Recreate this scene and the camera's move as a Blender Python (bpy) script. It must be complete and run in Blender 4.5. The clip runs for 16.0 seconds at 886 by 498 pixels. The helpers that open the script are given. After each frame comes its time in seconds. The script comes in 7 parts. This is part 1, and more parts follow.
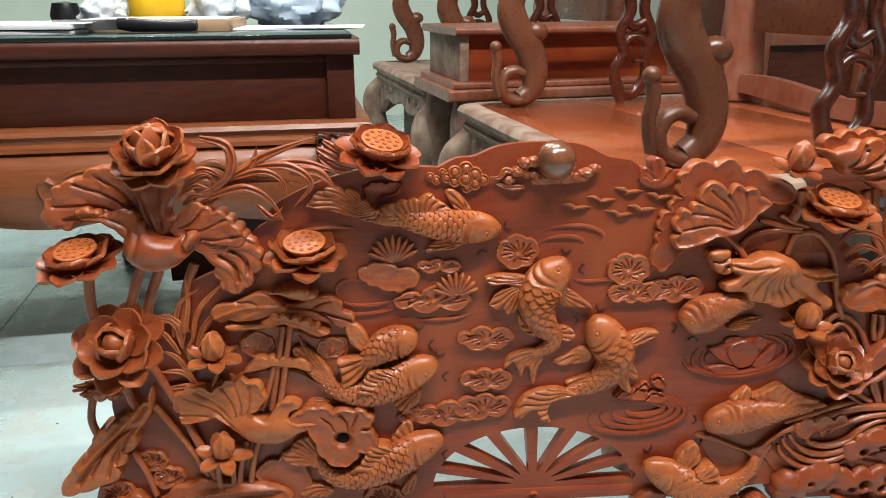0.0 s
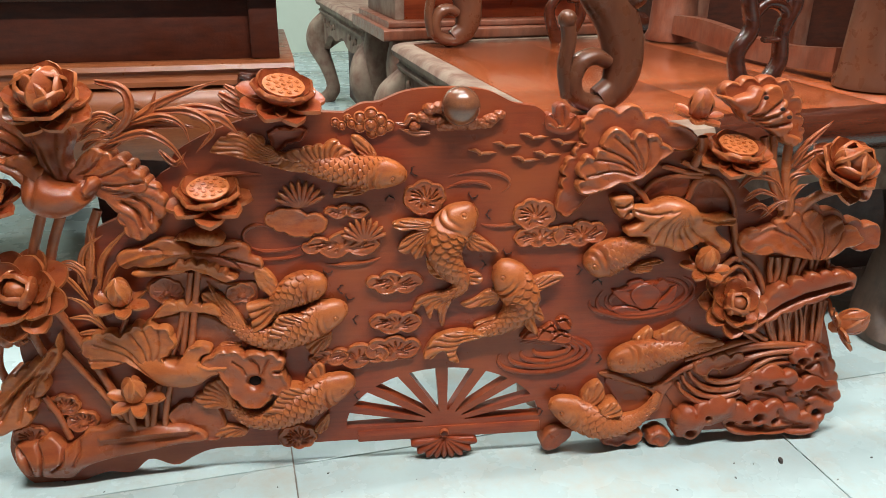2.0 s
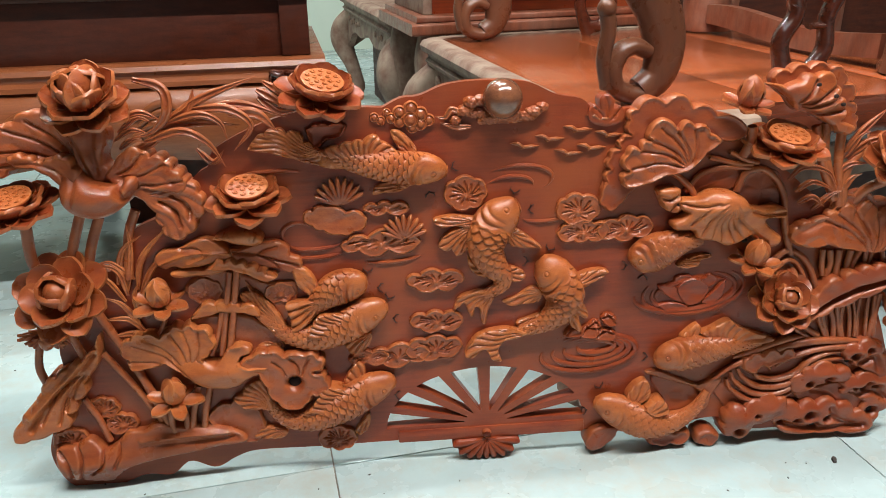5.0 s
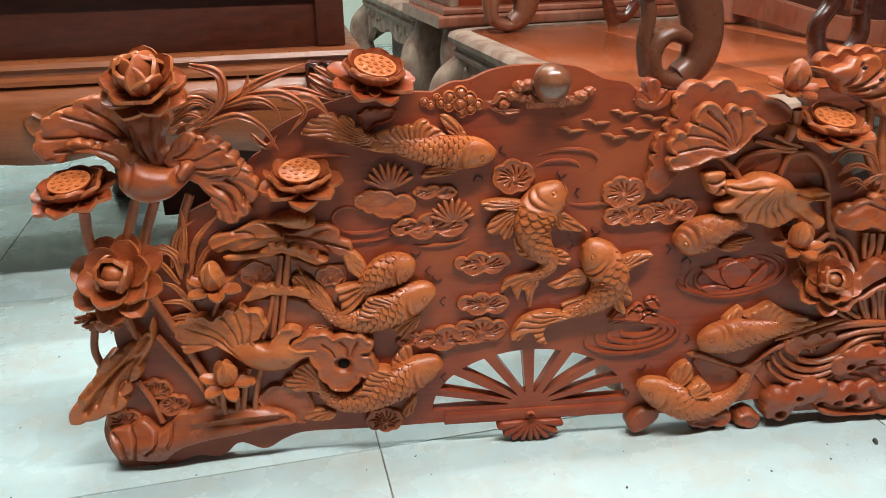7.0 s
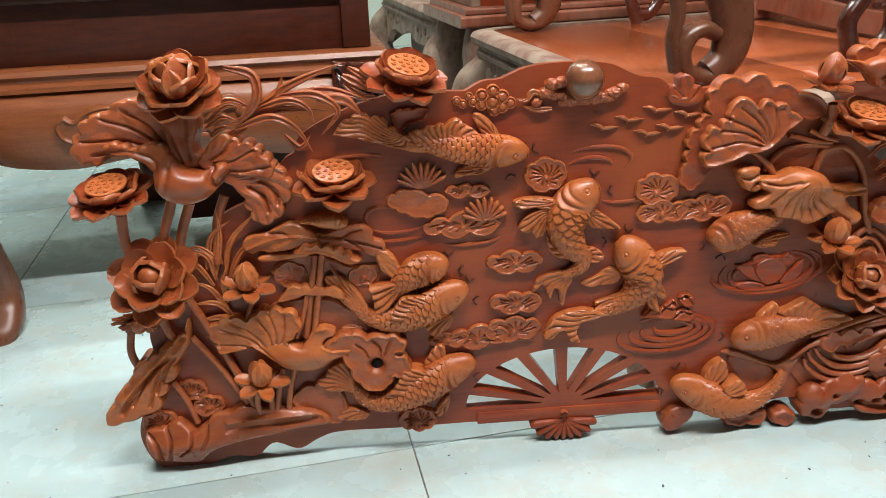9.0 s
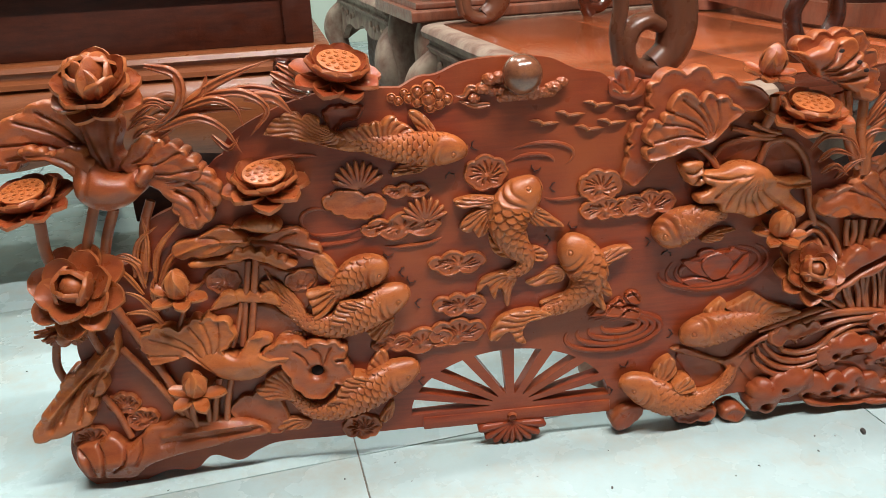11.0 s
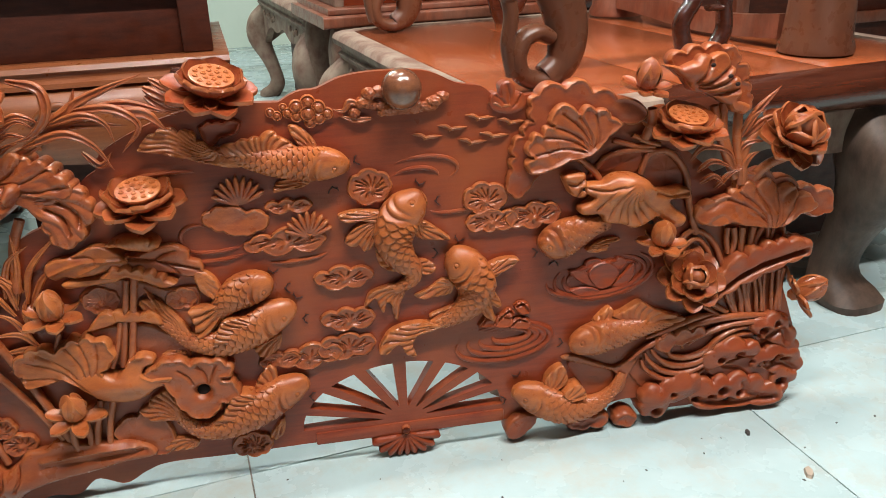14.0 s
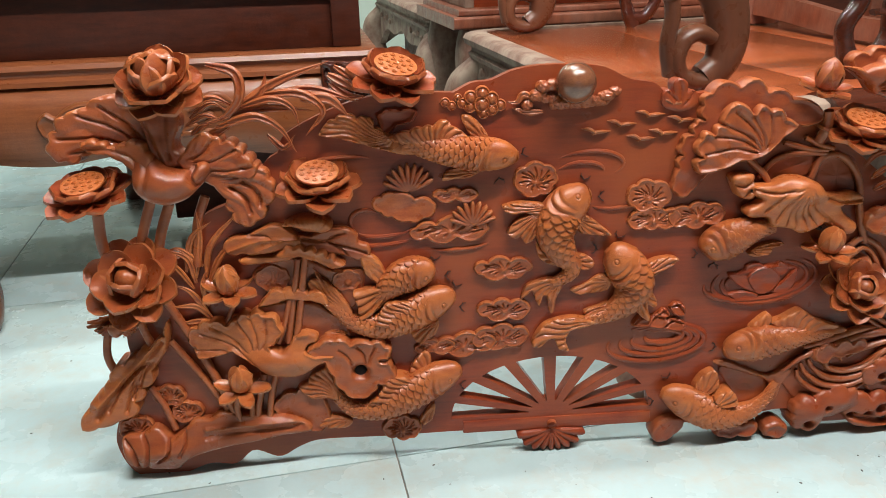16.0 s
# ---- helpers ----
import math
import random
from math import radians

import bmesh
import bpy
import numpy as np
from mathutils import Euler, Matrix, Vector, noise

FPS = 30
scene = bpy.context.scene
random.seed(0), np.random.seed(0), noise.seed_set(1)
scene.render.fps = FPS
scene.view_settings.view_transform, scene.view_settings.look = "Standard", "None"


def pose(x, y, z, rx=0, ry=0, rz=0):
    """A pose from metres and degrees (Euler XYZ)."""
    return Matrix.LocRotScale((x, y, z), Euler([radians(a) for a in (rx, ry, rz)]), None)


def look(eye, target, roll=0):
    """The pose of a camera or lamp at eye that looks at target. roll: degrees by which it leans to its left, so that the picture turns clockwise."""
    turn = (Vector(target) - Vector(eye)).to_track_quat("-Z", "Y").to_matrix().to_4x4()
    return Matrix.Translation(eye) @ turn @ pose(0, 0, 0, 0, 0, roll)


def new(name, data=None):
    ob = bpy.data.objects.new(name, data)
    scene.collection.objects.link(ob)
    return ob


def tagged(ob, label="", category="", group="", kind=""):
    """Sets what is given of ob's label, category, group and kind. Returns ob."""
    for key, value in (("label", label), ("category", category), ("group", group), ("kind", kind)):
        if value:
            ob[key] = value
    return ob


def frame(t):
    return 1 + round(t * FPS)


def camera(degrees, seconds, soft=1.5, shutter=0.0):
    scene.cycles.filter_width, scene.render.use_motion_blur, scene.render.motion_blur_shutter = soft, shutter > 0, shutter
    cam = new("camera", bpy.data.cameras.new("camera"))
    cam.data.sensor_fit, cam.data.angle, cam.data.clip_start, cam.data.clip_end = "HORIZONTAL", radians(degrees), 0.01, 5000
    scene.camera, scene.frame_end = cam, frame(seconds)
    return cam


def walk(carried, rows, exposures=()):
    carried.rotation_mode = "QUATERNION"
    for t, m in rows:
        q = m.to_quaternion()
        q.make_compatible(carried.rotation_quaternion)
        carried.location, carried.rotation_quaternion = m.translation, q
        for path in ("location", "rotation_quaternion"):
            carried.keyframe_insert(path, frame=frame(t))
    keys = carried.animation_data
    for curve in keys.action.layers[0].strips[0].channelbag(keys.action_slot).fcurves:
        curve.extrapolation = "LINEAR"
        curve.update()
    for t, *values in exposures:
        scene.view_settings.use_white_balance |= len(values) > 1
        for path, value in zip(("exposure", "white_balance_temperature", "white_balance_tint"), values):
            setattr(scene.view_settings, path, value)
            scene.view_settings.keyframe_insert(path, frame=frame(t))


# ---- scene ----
from mathutils import geometry

cam = camera(59.4, 16.0, soft=0.85)
PATH = [
    (0, (0.004, -0.004, 0.808), (0.014, 1.899, 0.192), -0.3),
    (0.5, (0.032, 0.017, 0.8), (0.08, 1.892, 0.106), -0.7),
    (1, (0.073, 0.019, 0.796), (0.172, 1.871, 0.048), -0.9),
    (1.5, (0.099, 0.012, 0.804), (0.226, 1.849, 0.023), -0.6),
    (2, (0.086, -0.014, 0.823), (0.191, 1.831, 0.057), 0.6),
    (2.5, (0.071, -0.017, 0.821), (0.133, 1.838, 0.075), 1.2),
    (3, (0.064, -0.007, 0.817), (0.099, 1.848, 0.068), 0.9),
    (3.5, (0.057, 0.008, 0.808), (0.08, 1.857, 0.047), 0.4),
    (4, (0.059, 0.012, 0.813), (0.098, 1.86, 0.049), -0.2),
    (6.5, (0.021, -0.003, 0.806), (0.067, 1.836, 0.02), -1.1),
    (7, (-0.005, -0.011, 0.8), (0.027, 1.832, 0.022), -1.1),
    (7.5, (-0.025, -0.015, 0.797), (-0.018, 1.829, 0.022), -1.7),
    (8, (-0.035, -0.018, 0.801), (-0.046, 1.827, 0.028), -2.1),
    (10.5, (-0.001, 0.014, 0.79), (0.017, 1.856, 0.013), -2.7),
    (11, (0.015, 0.023, 0.79), (0.082, 1.86, 0.003), -2.4),
    (11.5, (0.035, 0.025, 0.792), (0.135, 1.854, -0.01), -2.2),
    (12, (0.071, 0.023, 0.798), (0.214, 1.848, -0.006), -2.3),
    (12.5, (0.094, 0.03, 0.802), (0.278, 1.854, 0.002), -2.5),
    (13, (0.104, 0.033, 0.802), (0.307, 1.854, 0.001), -2.3),
    (13.5, (0.107, 0.03, 0.804), (0.315, 1.852, 0.006), -2.1),
    (14, (0.104, 0.026, 0.805), (0.309, 1.851, 0.013), -1.6),
    (14.5, (0.096, 0.022, 0.803), (0.293, 1.849, 0.012), -1.1),
    (15, (0.076, 0.024, 0.799), (0.238, 1.853, 0.005), -0.7),
    (15.5, (0.007, 0.01, 0.792), (0.081, 1.849, 0.01), -0.1),
    (16, (-0.021, 0.016, 0.79), (-0.012, 1.862, 0.021), -1.2),
]
walk(cam, [(t, look(eye, target, roll)) for t, eye, target, roll in PATH])


# ---- world and light ----
ROOM = pose(-0.097, 1.046, 0, 0, 0, 12)   # the room and its tiles stand 12 degrees to the first view
world = bpy.data.worlds.new("world")
scene.world = world
world.use_nodes = True
wn = world.node_tree
sky = wn.nodes.new("ShaderNodeTexSky")
sky.sky_type, sky.sun_disc = "NISHITA", False
sky.sun_elevation, sky.sun_rotation = radians(45), radians(150)
wn.links.new(sky.outputs[0], wn.nodes["Background"].inputs[0])
wn.nodes["Background"].inputs[1].default_value = 0.03
scene.view_settings.exposure = 0.0


def area(name, m, sx, sy, watts, colour):
    lamp = bpy.data.lights.new(name, "AREA")
    lamp.shape, lamp.size, lamp.size_y, lamp.energy, lamp.color = "RECTANGLE", sx, sy, watts, colour
    ob = new(name, lamp)
    ob.matrix_world = m
    return ob


# daylight of the open shop front behind the camera, three hanging tubes and an added fill
area("shopfront_daylight", ROOM @ look((-1.2, -6.8, 1.6), (-0.1, 0.0, 0.6)), 3.9, 2.6, 6, (0.86, 0.95, 1.0))
# front tube stretched to the right to brighten that side of the panel
area("tube_light_front", ROOM @ look((0.55, -0.9, 2.98), (0.55, -0.9, 0)), 2.5, 0.05, 140, (1.0, 0.985, 0.95))
area("tube_light_over_panel", ROOM @ look((0.2, 0.4, 2.98), (0.2, 0.4, 0)), 1.2, 0.06, 46, (1.0, 0.99, 0.95))
area("tube_light_over_desk", ROOM @ look((-0.5, 1.4, 2.98), (-0.5, 1.4, 0)), 1.2, 0.06, 36, (0.92, 1.0, 0.96))
# fill lamp added to brighten the back wall
area("back_wall_fill", ROOM @ look((-0.5, 3.2, 2.98), (-0.5, 3.2, 0)), 1.2, 0.06, 44, (0.95, 1.0, 0.96))


# ---- materials ----
def material(name, rough=0.5, metal=0.0, coat=0.0):
    m = bpy.data.materials.new(name)
    m.use_nodes = True
    b = m.node_tree.nodes["Principled BSDF"]
    b.inputs["Roughness"].default_value, b.inputs["Metallic"].default_value = rough, metal
    b.inputs["Coat Weight"].default_value, b.inputs["Coat Roughness"].default_value = coat, 0.18
    return m, m.node_tree, b


def ramp(nt, fac, stops):
    r = nt.nodes.new("ShaderNodeValToRGB")
    while len(r.color_ramp.elements) < len(stops):
        r.color_ramp.elements.new(0.5)
    for e, (p, c) in zip(r.color_ramp.elements, stops):
        e.position, e.color = p, (*c, 1)
    nt.links.new(fac, r.inputs[0])
    return r.outputs[0]


def noise_of(nt, scale, detail=4.0, stretch=(1, 1, 1), coords="Object", rough=0.55):
    tc, mp, n = nt.nodes.new("ShaderNodeTexCoord"), nt.nodes.new("ShaderNodeMapping"), nt.nodes.new("ShaderNodeTexNoise")
    mp.inputs["Scale"].default_value = stretch
    n.inputs["Scale"].default_value, n.inputs["Detail"].default_value, n.inputs["Roughness"].default_value = scale, detail, rough
    nt.links.new(tc.outputs[coords], mp.inputs[0])
    nt.links.new(mp.outputs[0], n.inputs["Vector"])
    return n.outputs["Fac"]


def mix(nt, fac, a, b, kind="MIX"):
    m = nt.nodes.new("ShaderNodeMix")
    m.data_type, m.blend_type = "RGBA", kind
    for socket, value in ((m.inputs[0], fac), (m.inputs[6], a), (m.inputs[7], b)):
        if isinstance(value, (int, float)):
            socket.default_value = value
        elif isinstance(value, tuple):
            socket.default_value = (*value, 1)
        else:
            nt.links.new(value, socket)
    return m.outputs[2]


def bump(nt, b, height, strength, distance):
    n = nt.nodes.new("ShaderNodeBump")
    n.inputs["Strength"].default_value, n.inputs["Distance"].default_value = strength, distance
    nt.links.new(height, n.inputs["Height"])
    nt.links.new(n.outputs[0], b.inputs["Normal"])


def math_node(nt, op, a, b):
    n = nt.nodes.new("ShaderNodeMath")
    n.operation = op
    for s, v in zip(n.inputs, (a, b)):
        if isinstance(v, (int, float)):
            s.default_value = v
        else:
            nt.links.new(v, s)
    return n.outputs[0]


def wood(name, dark, light, rough=0.36, coat=0.35, grain=(1, 1, 14), stain=None, dust=0.0, relief=0.25, swell=0.0, textured=0.0):
    """Stained and varnished timber: long grain, pores, broad blotches of stain, wear in the gloss and, where asked, dust."""
    m, nt, b = material(name, rough, 0.0, coat)
    b.inputs["Specular IOR Level"].default_value = 0.42
    g = noise_of(nt, 9, 6, grain, rough=0.62)
    fine = noise_of(nt, 120, 3, (grain[0], grain[1], grain[2]))
    blot = noise_of(nt, 5.5, 3)
    col = ramp(nt, g, [(0.32, dark), (0.5, tuple((a + c) / 2 for a, c in zip(dark, light))), (0.70, light)])
    col = mix(nt, ramp(nt, fine, [(0.35, (0.25, 0.25, 0.25)), (0.55, (0, 0, 0))]), col, tuple(0.62 * c for c in dark))
    if stain:
        col = mix(nt, ramp(nt, blot, [(0.42, (0, 0, 0)), (0.66, (0.8, 0.8, 0.8))]), col, stain)
    info = nt.nodes.new("ShaderNodeObjectInfo")
    col = mix(nt, math_node(nt, "MULTIPLY", info.outputs["Random"], 0.30), col, tuple(0.75 * c for c in dark))
    r = ramp(nt, noise_of(nt, 38, 4), [(0.3, (rough - 0.08,) * 3), (0.7, (rough + 0.14,) * 3)])
    if dust:
        d = ramp(nt, noise_of(nt, 16, 6), [(0.38, (0, 0, 0)), (0.68, (dust,) * 3)])
        col = mix(nt, d, col, (0.40, 0.31, 0.235))
        r = mix(nt, d, r, (0.85, 0.85, 0.85))
    if textured:
        # a paler tint along convex edges, broken up by noise
        ridge = ramp(nt, nt.nodes.new("ShaderNodeNewGeometry").outputs["Pointiness"], [(0.515, (0, 0, 0)), (0.60, (textured,) * 3)])
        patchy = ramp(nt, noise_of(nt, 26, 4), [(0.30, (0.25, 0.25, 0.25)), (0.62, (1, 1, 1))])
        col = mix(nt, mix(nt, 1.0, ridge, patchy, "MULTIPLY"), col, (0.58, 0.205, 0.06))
    nt.links.new(col, b.inputs["Base Color"])
    nt.links.new(r, b.inputs["Roughness"])
    marks = noise_of(nt, 75, 3, (1.0, 1.0, 0.55))
    rough_height = math_node(nt, "ADD", math_node(nt, "MULTIPLY", fine, 0.5), g)
    height = math_node(nt, "ADD", rough_height, math_node(nt, "MULTIPLY", marks, 1.2))
    if swell:
        waves = noise_of(nt, 13, 2, (1.0, 1.0, 3.2))
        height = math_node(nt, "ADD", height, math_node(nt, "MULTIPLY", waves, swell))
    bump(nt, b, height, relief, 0.0016)
    return m


BOARD_WOOD = wood("red_board_wood", (0.195, 0.027, 0.008), (0.33, 0.052, 0.0135), 0.34, 0.10, (1.2, 5, 16), (0.38, 0.082, 0.020), swell=2.2)
CARVED_WOOD = wood("carved_amber_wood", (0.215, 0.036, 0.012), (0.45, 0.110, 0.031), 0.30, 0.20, (4, 4, 9), (0.36, 0.082, 0.024), relief=0.55, textured=0.4)
GOLD_WOOD = wood("pale_amber_wood", (0.28, 0.054, 0.016), (0.58, 0.168, 0.042), 0.31, 0.16, (4, 4, 9), (0.48, 0.130, 0.036), relief=0.5, textured=0.45)
ROCK_WOOD = wood("red_carved_wood", (0.23, 0.038, 0.012), (0.44, 0.105, 0.032), 0.32, 0.18, (4, 4, 8), (0.27, 0.045, 0.014), relief=0.55, textured=0.4)
BALL_WOOD = wood("polished_ball_wood", (0.10, 0.034, 0.020), (0.30, 0.11, 0.05), 0.10, 0.9, (3, 3, 5))
DESK_WOOD = wood("dark_desk_wood", (0.050, 0.009, 0.003), (0.105, 0.020, 0.006), 0.45, 0.0, (1.5, 8, 8))
# dusty brown leg wood, its tone darkened for the shade it stands in
SHADED_LEG_WOOD = wood("shaded_dusty_brown_wood", (0.050, 0.027, 0.018), (0.11, 0.060, 0.040), 0.5, 0.0, (6, 6, 1.5), None, 0.14)
RAIL_WOOD = wood("dark_glossy_rail_wood", (0.045, 0.010, 0.005), (0.10, 0.024, 0.011), 0.12, 0.6, (1.2, 12, 12))
EDGE_WOOD = wood("orange_varnished_wood", (0.20, 0.054, 0.018), (0.31, 0.095, 0.031), 0.34, 0.2, (1.5, 12, 12))
SEAT_WOOD = wood("orange_seat_wood", (0.38, 0.080, 0.024), (0.46, 0.110, 0.034), 0.12, 0.9, (1.2, 8, 8), None, 0.04)
BARE_WOOD = wood("dusty_bare_wood", (0.17, 0.085, 0.058), (0.27, 0.15, 0.105), 0.62, 0.0, (8, 8, 2), None, 0.75)
POST_WOOD = wood("brown_scroll_wood", (0.075, 0.022, 0.011), (0.15, 0.048, 0.022), 0.28, 0.2, (6, 6, 1.5), (0.17, 0.058, 0.026), 0.04)
RED_POST_WOOD = wood("red_brown_post_wood", (0.17, 0.042, 0.020), (0.28, 0.080, 0.038), 0.34, 0.2, (6, 6, 1.5), None, 0.16)

TILE, nt, b = material("glazed_floor_tile", 0.16)
veins = ramp(nt, noise_of(nt, 2.2, 8, coords="Object", rough=0.7), [(0.30, (0.40, 0.52, 0.525)), (0.55, (0.485, 0.61, 0.615)), (0.8, (0.43, 0.55, 0.545))])
dirt = ramp(nt, noise_of(nt, 7, 9, coords="Object", rough=0.75), [(0.47, (0, 0, 0)), (0.72, (0.75, 0.75, 0.75))])
nt.links.new(mix(nt, dirt, veins, (0.46, 0.43, 0.36)), b.inputs["Base Color"])
nt.links.new(ramp(nt, noise_of(nt, 9, 8), [(0.35, (0.14,) * 3), (0.7, (0.42,) * 3)]), b.inputs["Roughness"])

GROUT, nt, b = material("dirty_grout", 0.9)
nt.links.new(ramp(nt, noise_of(nt, 30, 4), [(0.3, (0.16, 0.14, 0.12)), (0.7, (0.30, 0.27, 0.23))]), b.inputs["Base Color"])

WALL_PAINT, nt, b = material("pale_green_wall_paint", 0.75)
nt.links.new(ramp(nt, noise_of(nt, 1.6, 7, rough=0.65), [(0.3, (0.60, 0.70, 0.60)), (0.7, (0.70, 0.78, 0.68))]), b.inputs["Base Color"])
bump(nt, b, noise_of(nt, 60, 5), 0.15, 0.002)


def plain(name, colour, rough=0.5, metal=0.0, vary=0.25, scale=25, clear=0.0):
    m, nt, b = material(name, rough, metal)
    nt.links.new(ramp(nt, noise_of(nt, scale, 5), [(0.3, tuple(c * (1 - vary) for c in colour)), (0.7, tuple(min(1, c * (1 + vary)) for c in colour))]), b.inputs["Base Color"])
    b.inputs["Transmission Weight"].default_value = clear
    return m


# unseen ceiling and walls, darkened so that they bounce less light
UNSEEN_CEILING_GREY = plain("unseen_ceiling_grey", (0.20, 0.20, 0.19), 0.8, 0, 0.1, 3)
UNSEEN_WALL_GREY = plain("unseen_wall_grey", (0.19, 0.185, 0.17), 0.9, 0, 0.12, 4)
# near-black, paints the shade inside pits and the leaf's hollow
PIT_SHADE = plain("painted_pit_shade", (0.018, 0.006, 0.004), 1.0)
PEN_LINE = plain("burnt_whisker_line", (0.06, 0.016, 0.010), 0.6)
PAPER = plain("white_paper", (0.80, 0.82, 0.84), 0.7, 0, 0.05)
PLASTIC_BAG = plain("clear_plastic_bag", (0.75, 0.80, 0.86), 0.25, 0, 0.12, 12)
BLUE_BAG = plain("grey_blue_plastic_bag", (0.40, 0.49, 0.60), 0.35, 0, 0.25, 9)
YELLOW_LIQUID = plain("yellow_bottle_plastic", (0.85, 0.50, 0.02), 0.25, 0, 0.08)
BLACK_PLASTIC = plain("black_plastic", (0.015, 0.015, 0.016), 0.3)
TAN_CARD = plain("tan_board", (0.42, 0.27, 0.16), 0.6)
GLASS_TOP = plain("green_desk_glass", (0.012, 0.022, 0.022), 0.05, 0, 0.1)
CHIP = plain("dark_wood_chip", (0.06, 0.05, 0.045), 0.8, 0, 0.4)
SHELL_CHIP = plain("pale_shaving", (0.45, 0.36, 0.28), 0.8)
SHADE_TIN = plain("white_lamp_tin", (0.8, 0.8, 0.78), 0.4, 0, 0.03)


# ---- mesh tools ----
class Shape:
    """Vertices and faces gathered into one mesh."""

    def __init__(self):
        self.v, self.f = [], []

    def add(self, verts, faces):
        n = len(self.v)
        self.v.extend(tuple(float(c) for c in p) for p in verts)
        self.f.extend(tuple(i + n for i in f) for f in faces)
        return self

    def grid(self, P, wrap=False):
        """A sheet of n x m points; wrap joins the last column to the first."""
        n, m = P.shape[:2]
        cols = m if wrap else m - 1
        faces = [(i * m + j, i * m + (j + 1) % m, (i + 1) * m + (j + 1) % m, (i + 1) * m + j) for i in range(n - 1) for j in range(cols)]
        return self.add(P.reshape(-1, 3), faces)

    def slab(self, P, back):
        """A sheet with a back sheet and closed rims."""
        n, m = P.shape[:2]
        k = n * m
        top = [(i * m + j, i * m + j + 1, (i + 1) * m + j + 1, (i + 1) * m + j) for i in range(n - 1) for j in range(m - 1)]
        under = [tuple(k + i for i in reversed(f)) for f in top]
        ring = [j for j in range(m)] + [i * m + m - 1 for i in range(1, n)] + [(n - 1) * m + j for j in range(m - 2, -1, -1)] + [i * m for i in range(n - 2, 0, -1)]
        rim = [(a, k + a, k + b, b) for a, b in zip(ring, ring[1:] + ring[:1])]
        return self.add(np.concatenate([P.reshape(-1, 3), back.reshape(-1, 3)]), top + under + rim)

    def box(self, lo, hi):
        x, y, z = zip(lo, hi)
        v = [(a, b, c) for a in x for b in y for c in z]
        return self.add(v, [(0, 1, 3, 2), (4, 6, 7, 5), (0, 4, 5, 1), (2, 3, 7, 6), (0, 2, 6, 4), (1, 5, 7, 3)])

    def ball(self, c, r, n=12, flat=(1, 1, 1)):
        a, t = np.linspace(0, math.pi, n // 2 + 2)[:, None], np.linspace(0, 2 * math.pi, n, endpoint=False)[None]
        P = np.stack([np.sin(a) * np.cos(t) * flat[0], np.sin(a) * np.sin(t) * flat[1], np.cos(a) * np.ones_like(t) * flat[2]], -1) * r + np.array(c)
        return self.grid(P, True)

    def lathe(self, profile, c=(0, 0, 0), n=24):
        t = np.linspace(0, 2 * math.pi, n, endpoint=False)
        P = np.array([[(c[0] + r * math.cos(a), c[1] + r * math.sin(a), c[2] + z) for a in t] for r, z in profile])
        return self.grid(P, True)


def part(name, shape, mat, parent=None, label="", sharp=40, bevel=0.0):
    me = bpy.data.meshes.new(name)
    me.from_pydata(shape.v, [], shape.f)
    bm = bmesh.new()
    bm.from_mesh(me)
    bmesh.ops.remove_doubles(bm, verts=bm.verts, dist=1e-6)
    if bevel:
        bmesh.ops.bevel(bm, geom=bm.edges[:], offset=bevel, segments=2, profile=0.5, affect="EDGES")
    bmesh.ops.recalc_face_normals(bm, faces=bm.faces)
    bm.to_mesh(me)
    bm.free()
    me.polygons.foreach_set("use_smooth", [True] * len(me.polygons))
    me.set_sharp_from_angle(angle=radians(sharp))
    me.materials.append(mat)
    ob = new(name, me)
    ob.parent = parent
    if label:
        tagged(ob, label)
    return ob


def spline(points, n):
    """A smooth line of n points through the given ones (Catmull-Rom, even steps)."""
    p = np.array(points, float)
    p = np.concatenate([[2 * p[0] - p[1]], p, [2 * p[-1] - p[-2]]])
    out = []
    for i in range(1, len(p) - 2):
        t = np.linspace(0, 1, 24, endpoint=False)[:, None]
        a, b, c, d = p[i - 1], p[i], p[i + 1], p[i + 2]
        out.append(0.5 * (2 * b + (c - a) * t + (2 * a - 5 * b + 4 * c - d) * t**2 + (3 * b - a - 3 * c + d) * t**3))
    q = np.concatenate(out + [p[-2:-1]])
    s = np.r_[0, np.cumsum(np.linalg.norm(np.diff(q, axis=0), axis=1))]
    u = np.linspace(0, s[-1], n)
    return np.stack([np.interp(u, s, q[:, k]) for k in range(q.shape[1])], 1)


def sweep(shape, path, wide, high, k=10, groove=0.0):
    """A closed tube along a path of (u, v, d), wide across the board and high out of it, both lists over its length; groove sinks a furrow along its back."""
    path = np.array(path, float)
    n = len(path)
    tan = np.gradient(path, axis=0)
    tan /= np.linalg.norm(tan, axis=1)[:, None] + 1e-9
    side = np.cross(tan, (0, 0, 1.0))
    side /= np.linalg.norm(side, axis=1)[:, None] + 1e-9
    out = np.cross(side, tan)
    w, h = (np.interp(np.linspace(0, 1, n), np.linspace(0, 1, len(q)), q) for q in (wide, high))
    t = np.linspace(0, 2 * math.pi, k, endpoint=False)
    P = path[:, None] + side[:, None] * (w[:, None] * np.cos(t))[..., None] + out[:, None] * (h[:, None] * np.sin(t) * (1 - groove * np.exp(-(((t - math.pi / 2) / 0.42) ** 2))))[..., None]
    return shape.grid(local(P), True)


def local(P):
    """From (u along the board, v up it, d out of it) to the panel's own axes."""
    P = np.asarray(P, float)
    return np.stack([P[..., 0], -P[..., 2], P[..., 1]], -1)

# ---- the carved panel ----
panel = new("carved_panel")
panel.matrix_world = pose(0.15, 1.057, 0, -5, 0, 3.5)
